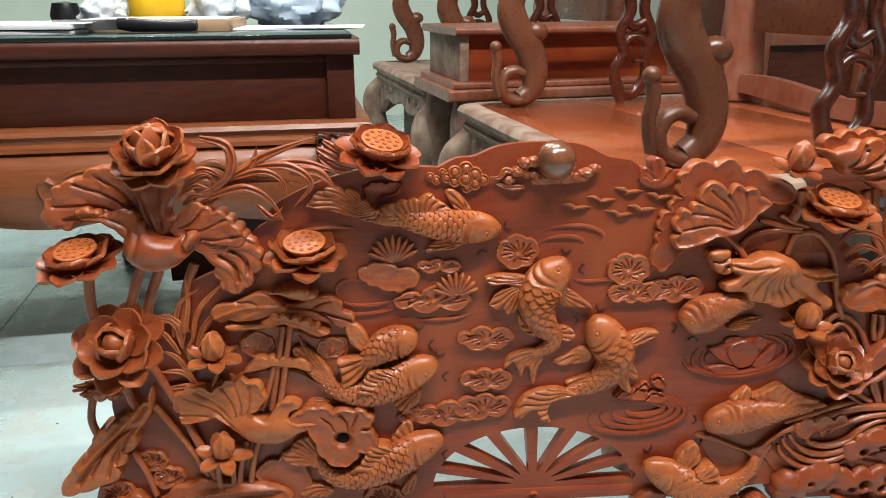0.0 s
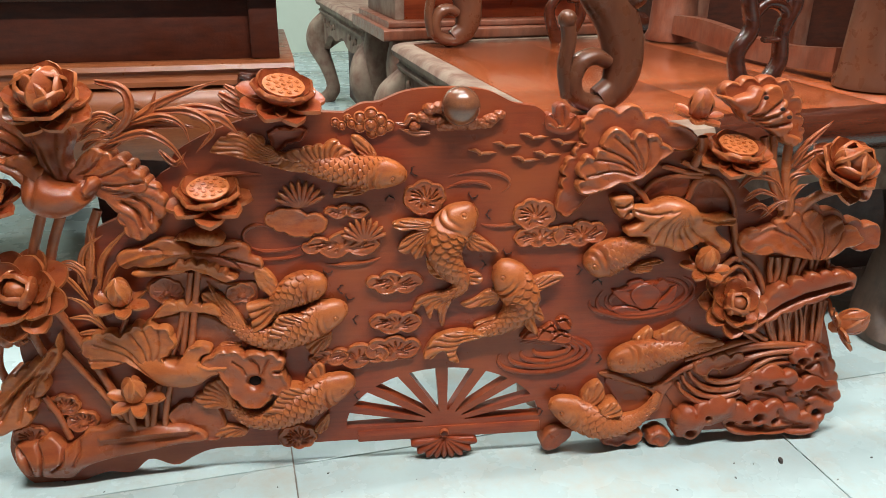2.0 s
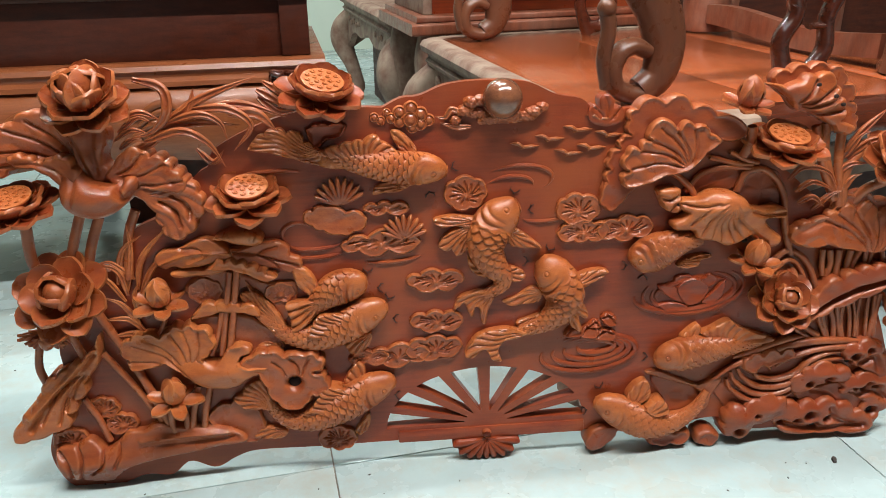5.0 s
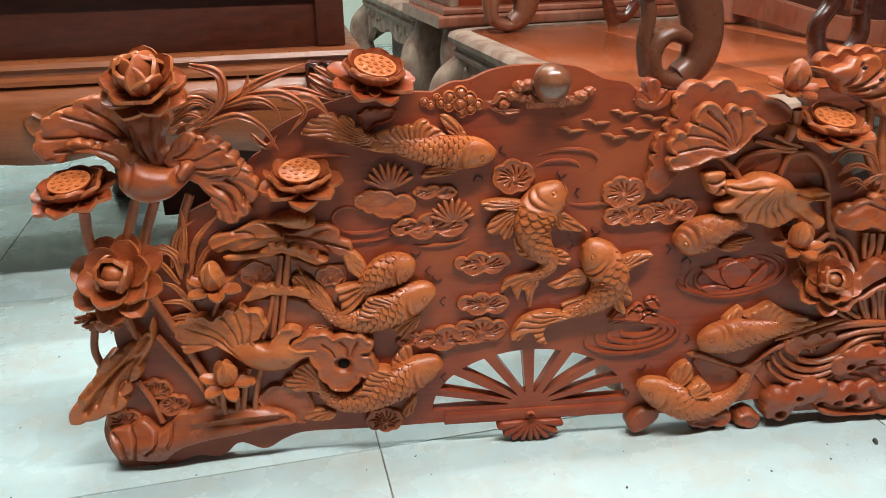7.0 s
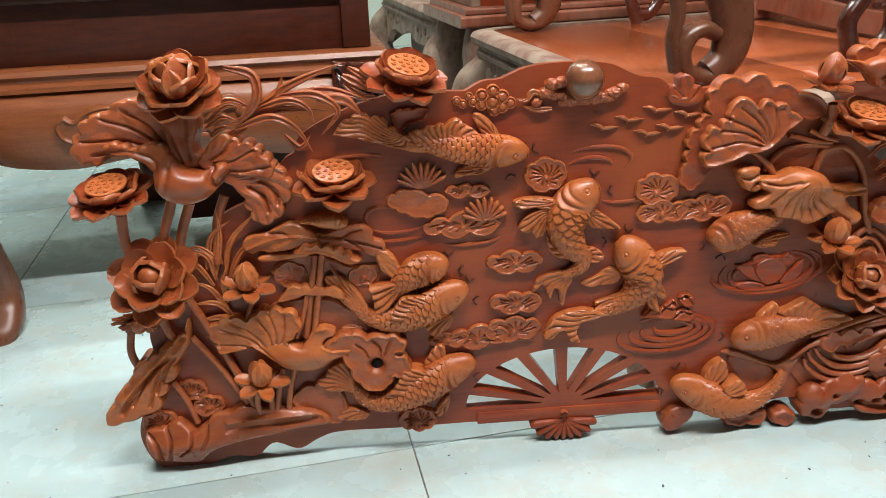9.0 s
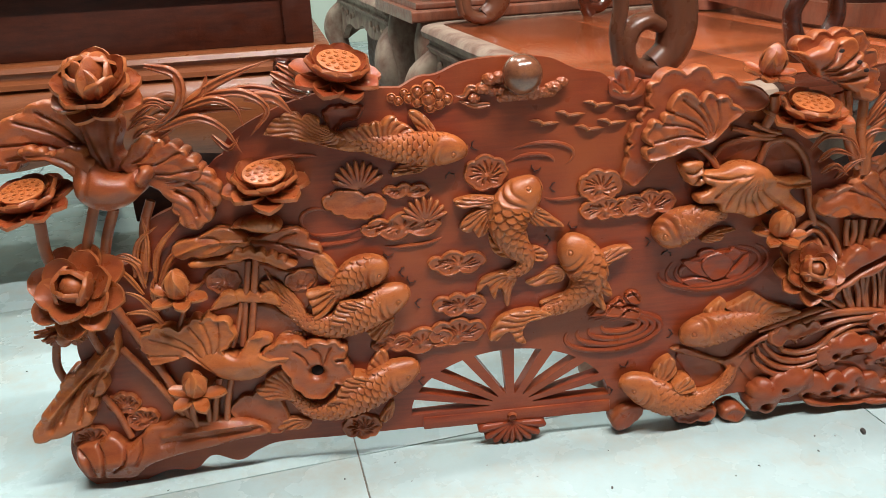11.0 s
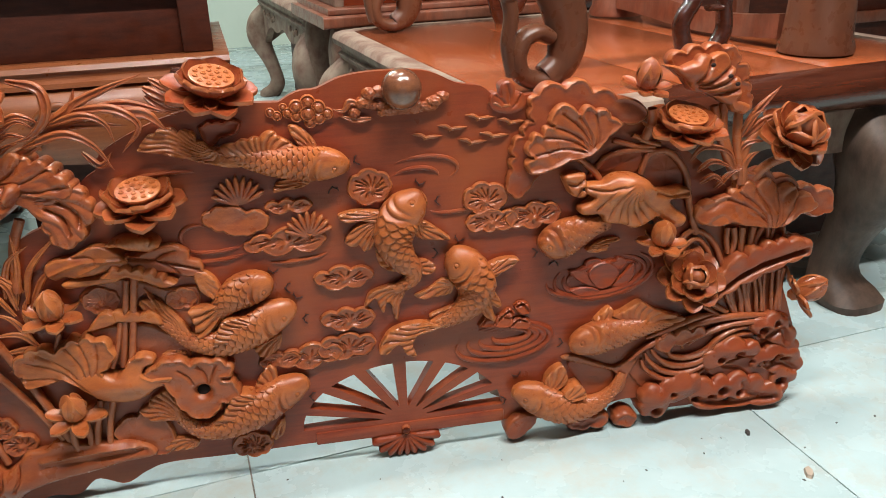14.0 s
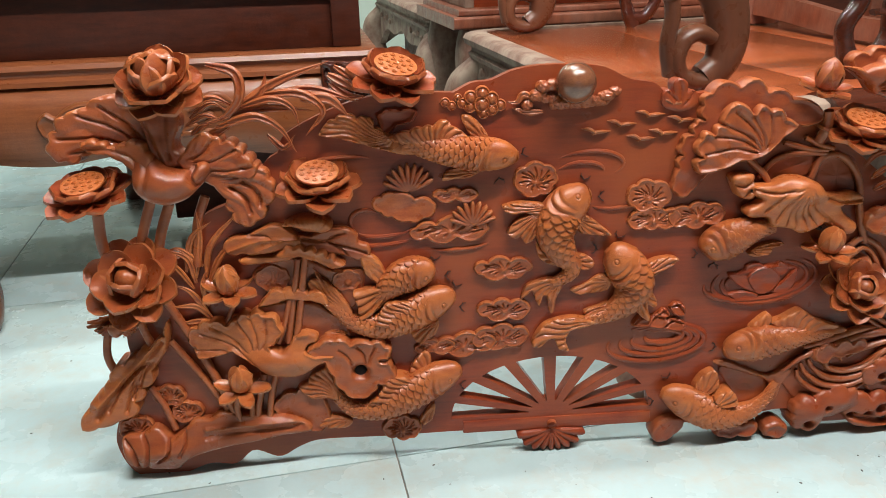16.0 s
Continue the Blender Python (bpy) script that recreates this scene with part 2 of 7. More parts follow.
tagged(panel, "red-brown openwork carved wooden panel with fish and lotus, leaning", "carved panel")
THICK = 0.022
HUB, FAN_A, FAN_B = Vector((0.002, 0.066)), 0.160, 0.099


def fan_hole(a0, a1, r0=0.22):
    """One opening between two ribs of the fan, inside an ellipse round its hub."""
    def at(a, r):
        return (HUB[0] + FAN_A * r * math.cos(radians(a)), HUB[1] + FAN_B * r * math.sin(radians(a)))
    m = (a0 + a1) / 2
    return [at(m - 1.5, r0), at(m + 1.5, r0)] + [at(a1 - (a1 - a0) * i / 5, 1.0) for i in range(6)]


def cut_board(outline, holes, thick):
    """A flat board with a smooth outline and openings that go right through it."""
    bm = bmesh.new()
    for loop in [outline] + holes:
        vs = [bm.verts.new((u, 0, v)) for u, v in loop]
        for a, b in zip(vs, vs[1:] + vs[:1]):
            bm.edges.new((a, b))
    bmesh.ops.triangle_fill(bm, use_beauty=True, edges=bm.edges[:])
    ex = bmesh.ops.extrude_face_region(bm, geom=bm.faces[:])
    bmesh.ops.translate(bm, vec=(0, thick, 0), verts=[g for g in ex["geom"] if isinstance(g, bmesh.types.BMVert)])
    s = Shape().add([v.co for v in bm.verts], [[v.index for v in f.verts] for f in (bm.verts.index_update(), bm.faces)[1]])
    bm.free()
    return s


LEFT_EDGE = [(-0.155, 0.070), (-0.160, 0.043), (-0.266, 0.042), (-0.362, 0.043), (-0.399, 0.033), (-0.432, 0.017), (-0.471, 0.031), (-0.501, 0.009), (-0.541, 0.012), (-0.597, -0.006), (-0.654, 0.001), (-0.679, 0.055), (-0.666, 0.110),
             (-0.638, 0.186), (-0.638, 0.238), (-0.613, 0.296), (-0.571, 0.343), (-0.531, 0.363), (-0.513, 0.410), (-0.453, 0.441), (-0.411, 0.491), (-0.393, 0.502), (-0.380, 0.528), (-0.309, 0.562), (-0.236, 0.579), (-0.164, 0.578)]
TOP_EDGE = [(-0.144, 0.577), (-0.117, 0.590), (-0.092, 0.592), (-0.055, 0.606), (-0.004, 0.611), (0.063, 0.607), (0.106, 0.588), (0.142, 0.581), (0.170, 0.562), (0.238, 0.565), (0.341, 0.541), (0.405, 0.503), (0.466, 0.461)]
RIGHT_EDGE = [(0.511, 0.424), (0.580, 0.390), (0.636, 0.338), (0.647, 0.288), (0.642, 0.240), (0.662, 0.181), (0.683, 0.111), (0.680, 0.041), (0.650, 0.006), (0.527, 0.019), (0.438, 0.022), (0.410, 0.043),
              (0.376, 0.048), (0.321, 0.040), (0.233, 0.033), (0.180, 0.040), (0.157, 0.066), (0.169, 0.079)]
outline = [tuple(p) for p in np.concatenate([spline(LEFT_EDGE[1:], 170), spline(TOP_EDGE, 70), spline(RIGHT_EDGE[:-2], 120)])]
outline = [p for p in outline if p[1] > -0.02]
holes = [fan_hole(2 + 23.2 * i, 2 + 23.2 * i + 16.0) for i in range(8)]
board = part("board", cut_board(outline, holes, THICK), BOARD_WOOD, panel, "red-brown flat carved ground", sharp=30)
s = Shape().box((HUB[0] - 0.142, -0.003, HUB[1] - 0.027), (HUB[0] + 0.162, 0.022, HUB[1] - 0.006))
part("fan_bar", s, BOARD_WOOD, panel, "straight bar across the foot of the fan", bevel=0.002)
part("fan_boss", sweep(Shape(), [(HUB[0], HUB[1] - 0.016, 0.006), (HUB[0], HUB[1] - 0.0161, 0.012)], [0.008, 0.006], [0.008, 0.006], 14), ROCK_WOOD, panel)


# -- carving tools, in metres along the board (u), up it (v) and out of it (d) --
def fan_sheet(shape, apex, a0, a1, radii, ribs=8, d0=0.0, d1=0.01, bulge=0.0, ridge=0.002, scallop=0.06, nr=12, squash=1.0, turn=0.0, back=0.0, ruffle=0.0, inner=0.04, per=7, thin=None, leafy=0.0):
    """A carved sheet that spreads from an apex: shell, leaf, fin or petal cluster. radii over the spread, ribs with a scalloped rim,
    d0 at the apex and d1 at the rim, bulge between them, ruffle waves at the rim; its back lies at depth back, or thin behind its face."""
    n = max(12, ribs * per)
    q = np.linspace(0, 1, n + 1)
    ang = np.radians(a0 + (a1 - a0) * q)
    rad = np.interp(q, np.linspace(0, 1, len(radii)), radii)
    if len(radii) > 2:
        rad = np.convolve(np.pad(rad, 4, mode="edge"), np.ones(9) / 9, "valid")
    seed = apex[0] * 37.1 + apex[1] * 53.7
    warp = q + leafy * 0.035 * np.sin(2 * math.pi * 2.3 * q + seed) + leafy * 0.02 * np.sin(2 * math.pi * 5.1 * q + 2 * seed)
    wave = np.abs(np.sin(math.pi * ribs * warp)) ** (1 - 0.3 * leafy)
    lobe = 1 + leafy * 0.45 * np.sin(2.7 * np.floor(ribs * warp) + seed)
    rad = rad * (1 + scallop * lobe * (wave - 0.7))
    r = np.linspace(inner, 1, nr)[:, None]
    x, y = rad * r * np.cos(ang), rad * r * np.sin(ang) * squash
    c, sn = math.cos(radians(turn)), math.sin(radians(turn))
    d = d0 + (d1 - d0) * r + bulge * np.sin(math.pi * r**0.8) + ridge * (wave - 0.5) * r ** (1 + 1.6 * leafy) + ruffle * np.sin(math.pi * ribs * warp * 0.5 + seed) * r**3
    if leafy:
        d = d - 0.0016 * np.exp(-((wave / 0.22) ** 2)) * np.sin(math.pi * np.clip(r, 0, 1)) + 0.0045 * np.sin(9 * q + seed) * np.sin(math.pi * r) + 0.003 * np.sin(23 * q - 5 * r + seed) * r
    d = d - 0.12 * abs(ridge + scallop * 0.02) * (r > 0.97)
    P = np.stack([apex[0] + x * c - y * sn, apex[1] + x * sn + y * c, d + 0 * x], -1)
    Q = P.copy()
    if thin:
        Q[..., 2] -= thin
    else:
        Q[..., 2] = np.minimum(back, P[..., 2] - 0.001)
    return shape.slab(local(P), local(Q))


def closed_line(points, step=0.0022):
    """A closed outline with even steps: smooth through its points, or, where points carry a third number, lobes that bulge out between them."""
    if any(len(p) > 2 for p in points):
        p = np.array([q[:2] for q in points], float)
        swell = [q[2] if len(q) > 2 else 0.04 for q in points]
        nxt = np.roll(p, -1, 0)
        turn = np.sign((p[:, 0] * nxt[:, 1] - nxt[:, 0] * p[:, 1]).sum())
        t = np.linspace(0, 1, 14, endpoint=False)[:, None]
        q = np.concatenate([a + (b - a) * t + turn * np.array([b[1] - a[1], a[0] - b[0]]) * s * np.sin(math.pi * t) ** 0.75 for a, b, s in zip(p, nxt, swell)])
    else:
        p = np.array(points, float)
        t = np.linspace(0, 1, 14, endpoint=False)[:, None]
        rows = zip(np.roll(p, 1, 0), p, np.roll(p, -1, 0), np.roll(p, -2, 0))
        q = np.concatenate([0.5 * (2 * b + (c - a) * t + (2 * a - 5 * b + 4 * c - d) * t**2 + (3 * b - a - 3 * c + d) * t**3) for a, b, c, d in rows])
    s = np.r_[0, np.cumsum(np.linalg.norm(np.diff(np.r_[q, q[:1]], axis=0), axis=1))]
    n = max(12, int(s[-1] / step))
    u = np.linspace(0, s[-1], n, endpoint=False)
    return np.stack([np.interp(u, s, np.r_[q[:, k], q[:1, k]]) for k in (0, 1)], 1)


def line_gap(P, line, closed=False):
    """Distance of each point to a line of points."""
    a = np.asarray(line, float)
    b = np.roll(a, -1, 0) if closed else a[1:]
    a = a if closed else a[:-1]
    out = np.full(len(P), 9.0)
    for i in range(0, len(a), 40):
        e = b[i:i + 40] - a[i:i + 40]
        w = P[:, None] - a[None, i:i + 40]
        t = np.clip((w * e).sum(-1) / ((e * e).sum(-1) + 1e-12), 0, 1)
        out = np.minimum(out, np.linalg.norm(w - t[..., None] * e, axis=-1).min(1))
    return out


def inside(P, loop):
    x, y = P[:, 0, None], P[:, 1, None]
    a, b = loop, np.roll(loop, -1, 0)
    cross = ((a[:, 1] > y) != (b[:, 1] > y)) & (x < (b[:, 0] - a[:, 0]) * (y - a[:, 1]) / (b[:, 1] - a[:, 1] + 1e-15) + a[:, 0])
    return cross.sum(1) % 2 == 1


def cut_relief(x, y, de, cuts):
    """Height given by chisel work: grooves, ridges, swellings, slopes, raised rims and ribs that spread from a root."""
    P, z = np.stack([x, y], 1), np.zeros_like(x)
    for kind, *a in cuts:
        if kind in ("groove", "ridge"):
            pts, w, h = a
            g = line_gap(P, spline(pts, 30) if len(pts) > 2 else pts)
            z += (h if kind == "ridge" else -h) * np.exp(-((g / w) ** 2))
        elif kind == "dome":
            (cx, cy), (rx, ry), turn, h = a
            c, s = math.cos(radians(turn)), math.sin(radians(turn))
            z += h * np.exp(-(((((x - cx) * c + (y - cy) * s) / rx) ** 2) + (((y - cy) * c - (x - cx) * s) / ry) ** 2))
        elif kind == "slope":
            p, q, h0, h1 = np.array(a[0]), np.array(a[1]), a[2], a[3]
            t = np.clip(((P - p) @ (q - p)) / ((q - p) @ (q - p)), 0, 1)
            z += h0 + (h1 - h0) * t
        elif kind == "rim":
            w, h = a
            z += h * np.exp(-(((de - w) / (0.7 * w)) ** 2))
        elif kind == "ribs":
            root, n, h = a
            mid = P.mean(0) - np.array(root)
            ang = np.arctan2((y - root[1]) * mid[0] - (x - root[0]) * mid[1], (x - root[0]) * mid[0] + (y - root[1]) * mid[1])
            r = np.hypot(x - root[0], y - root[1])
            far = r > 0.3 * r.max()
            lo, hi = np.percentile(ang[far], 2), np.percentile(ang[far], 98)
            q = (ang - lo) / (hi - lo + 1e-6) + 0.06 * np.sin(90 * r)
            z += 0.6 * h * (np.abs(np.sin(math.pi * n * q)) ** 0.8 - 0.6) * np.clip(r / r.max(), 0, 1) ** 0.6
        elif kind == "veins":
            root, tips, w, h = a
            cut = np.zeros_like(x)
            for tip in tips:
                m = (np.array(root) + np.array(tip)) / 2 + 0.10 * np.array([tip[1] - root[1], root[0] - tip[0]])
                cut = np.maximum(cut, np.exp(-((line_gap(P, spline([root, tuple(m), tip], 12)) / w) ** 2)))
            z -= h * cut * np.clip(np.hypot(x - root[0], y - root[1]) / 0.012, 0.1, 1)
    return z


def carve(outline, top, cuts=(), edge=0.004, back=-0.003, step=0.0023, textured=0.0007):
    """A carved form: a cut outline with upright sides, a rounded edge and chiselled relief on its face."""
    loop = closed_line(outline, step)
    lo, hi = loop.min(0), loop.max(0)
    gx, gy = np.meshgrid(np.arange(lo[0], hi[0], step), np.arange(lo[1], hi[1], step * 0.87))
    gx = gx + (np.arange(gx.shape[0]) % 2)[:, None] * step / 2
    G = np.stack([gx.ravel(), gy.ravel()], 1)
    G = G[inside(G, loop)]
    G = G[line_gap(G, loop, True) > 0.62 * step] if len(G) else G
    flat = [Vector(p) for p in np.concatenate([loop, G])]
    n = len(loop)
    vs, _, faces, origin, _, _ = geometry.delaunay_2d_cdt(flat, [], [list(range(n))], 1, 1e-7)
    P = np.array([(v.x, v.y) for v in vs])
    where = {o: i for i, src in enumerate(origin) for o in src}
    de = line_gap(P, loop, True)
    k = np.clip(1 - de / edge, 0, 1)
    x, y = P[:, 0], P[:, 1]
    z = top + cut_relief(x, y, de, cuts) - edge * 0.8 * (1 - np.sqrt(np.clip(1 - k**2, 0, 1)))
    z += textured * (np.sin(95 * x + 60 * y + 2 * np.sin(70 * y)) + 0.6 * np.sin(190 * y - 120 * x)) * np.clip(de / 0.006, 0, 1)
    z = np.maximum(z, back + 0.001)
    rim = [where[i] for i in range(n) if i in where]
    m = len(P)
    V = np.concatenate([np.c_[P, z], np.c_[P[rim], np.full(len(rim), back)]])
    side = [(rim[i], m + i, m + (i + 1) % len(rim), rim[(i + 1) % len(rim)]) for i in range(len(rim))]
    return Shape().add(local(V), [tuple(f) for f in faces] + side)


def carved(name, outline, top, cuts=(), mat=None, label="", parent=None, edge=0.004, back=-0.003, step=0.0023):
    return part(name, carve(outline, top, cuts, edge, back, step), mat or CARVED_WOOD, parent or panel, label, sharp=38)


def scale_height(x, y):
    """Overlapping round scales: each rises towards its free edge on the tail side and steps down on to the next."""
    out, done = np.zeros_like(x), np.zeros(x.shape, bool)
    base = np.floor(x)
    for back in (2, 1, 0, -1):
        for half in (0, 1):
            cx = base - back + 0.5 * half
            cy = np.round(y - 0.5 * half) + 0.5 * half
            dx, dy = x - cx, y - cy
            r = np.hypot(dx * 0.92, dy * 1.05)
            hit = (r < 0.72) & (dx > -0.1) & ~done
            out = np.where(hit, 1.25 * np.clip(dx + 0.05, 0, 1) ** 1.25 + 0.18 * (1 - (1.6 * dy) ** 2) - 2.2 * np.clip(r - 0.63, 0, 1), out)
            done |= hit
    return out


BODY = ([0, 0.012, 0.04, 0.09, 0.17, 0.28, 0.42, 0.60, 0.78, 0.92, 1.0], [0.06, 0.36, 0.58, 0.80, 0.98, 1.04, 1.0, 0.78, 0.50, 0.34, 0.28])


def koi(points, W, d=0.010, mat=None, rows=7.0, tall=0.8, scale=0.0056, gill=1, taper=1.0, label="carved fish with raised scales"):
    """A carved fish: a scaled body along a line from mouth to tail, with a smooth head, a double gill arc and an eye."""
    s, n, k = Shape(), 320, 110
    W = 0.90 * W
    path, f = spline(points, n), np.linspace(0, 1, n)
    w = W * np.interp(f, BODY[0], BODY[1]) ** taper
    w = np.convolve(np.pad(w, 6, mode="edge"), np.ones(13) / 13, "valid")
    w[:6] = W * np.interp(f[:6], BODY[0], BODY[1])
    length = np.linalg.norm(np.diff(path, axis=0), axis=1).sum()
    tan = np.gradient(path, axis=0)
    tan /= np.linalg.norm(tan, axis=1)[:, None]
    side = np.stack([tan[:, 1], -tan[:, 0]], 1)
    t = np.linspace(-0.45, math.pi + 0.45, k)[None]
    unit = W * 3.0 / rows
    x, y = (f * length / unit)[:, None] + 0 * t, t / math.pi * rows + 0 * f[:, None]
    g0 = 0.27 * min(1.0, 0.20 / length)
    cheek = g0 - 0.35 * g0 * ((t / math.pi - (0.5 - 0.18 * gill)) * 2.2) ** 2
    on = np.clip((f[:, None] - cheek - 0.02) * 26, 0, 1) * np.clip((0.98 - f) * 20, 0, 1)[:, None]
    relief_of = scale * on * (scale_height(x, y) - 0.45) * np.clip(w / W, 0.55, 1)[:, None] * np.clip(1.7 * np.sin(t), 0.25, 1)
    for shift, h, wide in ((0.0, -0.0034, 0.013), (-0.022, 0.0014, 0.016), (-0.050, -0.0018, 0.012), (0.028, 0.0012, 0.014)):
        relief_of = relief_of + h * np.exp(-(((f[:, None] - cheek - shift * 0.20 / length) / (wide * 0.20 / length)) ** 2)) * np.clip(1.5 - np.abs(t / math.pi - 0.5 + 0.22 * gill) * 4.2, 0, 1)
    fe, te = g0 * 0.42, math.pi * (0.5 - 0.10 * gill)
    re = np.hypot((f[:, None] - fe) * length, (t - te) * W * 0.75)
    relief_of = relief_of + 0.0008 * np.exp(-((re / 0.0018) ** 2)) - 0.0014 * np.exp(-(((re - 0.0034) / 0.0011) ** 2))
    P = np.empty((n, k, 3))
    flat = np.sign(np.sin(t)) * np.abs(np.sin(t)) ** 0.8
    P[..., 0] = path[:, 0, None] + side[:, 0, None] * (w[:, None] + relief_of) * np.cos(t)
    P[..., 1] = path[:, 1, None] + side[:, 1, None] * (w[:, None] + relief_of) * np.cos(t)
    P[..., 2] = d * np.clip(1.15 - 0.5 * f, 0, 1)[:, None] + (tall * w[:, None] + relief_of) * flat
    s.grid(local(P))
    return part("carved_fish", s, mat or GOLD_WOOD, panel, label, sharp=30)


def fin(fish, outline, root, n=6, top=0.010, h=0.0034, name="fin", mat=None):
    """A ribbed fin cut round a root."""
    return carved(name, outline, top, [("ribs", root, n, 2.0 * h), ("slope", root, tuple(np.mean([p[:2] for p in outline], 0)), 0.003, -0.001)], mat or GOLD_WOOD, "", fish, 0.0025, -0.002, 0.0019)


def lily(centre, a, b, lobes=7, turn=0.0, d=0.006, seed=1):
    """A low-relief water plant: a lobed plate with a raised rim and grooves that spread from its heart."""
    rg, c, s = random.Random(seed), math.cos(radians(turn)), math.sin(radians(turn))

    def at(ang, k):
        x, y = a * k * math.cos(ang), b * k * math.sin(ang)
        return (centre[0] + x * c - y * s, centre[1] + x * s + y * c)

    angs = [2 * math.pi * (i + rg.uniform(-0.18, 0.18)) / lobes + 0.3 for i in range(lobes)]
    heart = at(-1.57, 0.25)
    tips = [at((p + q) / 2 if q > p else (p + q) / 2 + math.pi, 0.74) for p, q in zip(angs, angs[1:] + angs[:1])] + [at(x, 0.6) for x in angs]
    cuts = [("veins", heart, tips, 0.0013, 0.0034), ("rim", 0.0022, 0.0016), ("dome", heart, (0.005, 0.004), 0, 0.003)]
    return carved("water_blossom", [(*at(x, rg.uniform(0.92, 1.05)), 0.24) for x in angs], d, cuts, CARVED_WOOD, "low-relief water plant with grooved lobes", None, 0.0024, -0.002, 0.0016)


# near-black balls that paint the shade of drilled pits
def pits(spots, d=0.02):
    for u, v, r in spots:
        part("pit_shade_ball", Shape().ball(local((u, v, d)), r, 12, (1.2, 0.6, 0.85)), PIT_SHADE, panel, "near-black ball painting the shade of a drilled pit")


def whiskers(u, v, turn, size=0.010):
    """Two thin burnt whisker lines drawn on the board before a fish's mouth, each with a short fork."""
    for bend in (-1, 1):
        s, a, p = Shape(), radians(turn + 16 * bend), [(u, v, 0.0012)]
        for k in (0.5, 0.9, 0.2, -0.9, -1.1):
            a += 0.5 * k * bend
            p.append((p[-1][0] + size / 4.5 * math.cos(a), p[-1][1] + size / 4.5 * math.sin(a), 0.0012))
        sweep(s, spline(p, 22), [0.0008, 0.0007, 0.0004], [0.0012], 6)
        b, a = p[2], a + 0.9 * bend
        sweep(s, spline([b, (b[0] + 0.002 * math.cos(a), b[1] + 0.002 * math.sin(a), 0.0012), (b[0] + 0.0045 * math.cos(a + 0.5), b[1] + 0.0045 * math.sin(a + 0.5), 0.0012)], 8), [0.0008, 0.0004], [0.001], 6)
        part("whisker_line", s, PEN_LINE, panel, "thin dark burnt line")


def petal(shape, base, radial, axis, L, W, lift, curl, cup=0.5, n=14, m=9, thick=0.0022):
    """One cupped, pointed petal that starts along radial, lifted towards axis, and curls on."""
    s = np.linspace(0, 1, n)
    ang = np.radians(lift + curl * s - 14 * np.clip(s - 0.75, 0, 1) * 4)
    step = L / (n - 1)
    r, z = np.cumsum(np.cos(ang)) * step, np.cumsum(np.sin(ang)) * step
    wide = W * np.clip(np.where(s < 0.5, 1 - ((s - 0.5) / 0.72) ** 2, 1 - (np.abs(s - 0.5) / 0.502) ** 2.6), 0.0004, 1) ** 0.6
    t = np.linspace(-1, 1, m)
    side = np.cross(axis, radial)
    nrm = -radial * np.sin(ang)[:, None] + axis * np.cos(ang)[:, None]
    mid = base + radial * r[:, None] + axis * z[:, None]
    P = mid[:, None] + side * (wide[:, None] * t)[..., None] + nrm[:, None] * (cup * wide[:, None] * t**2)[..., None]
    return shape.slab(local(P), local(P - nrm[:, None] * thick))


def frame_of(axis):
    a = np.array(axis, float)
    a /= np.linalg.norm(a)
    e = np.cross(a, (0.13, 0.9, 0.31))
    e /= np.linalg.norm(e)
    return a, e, np.cross(a, e)


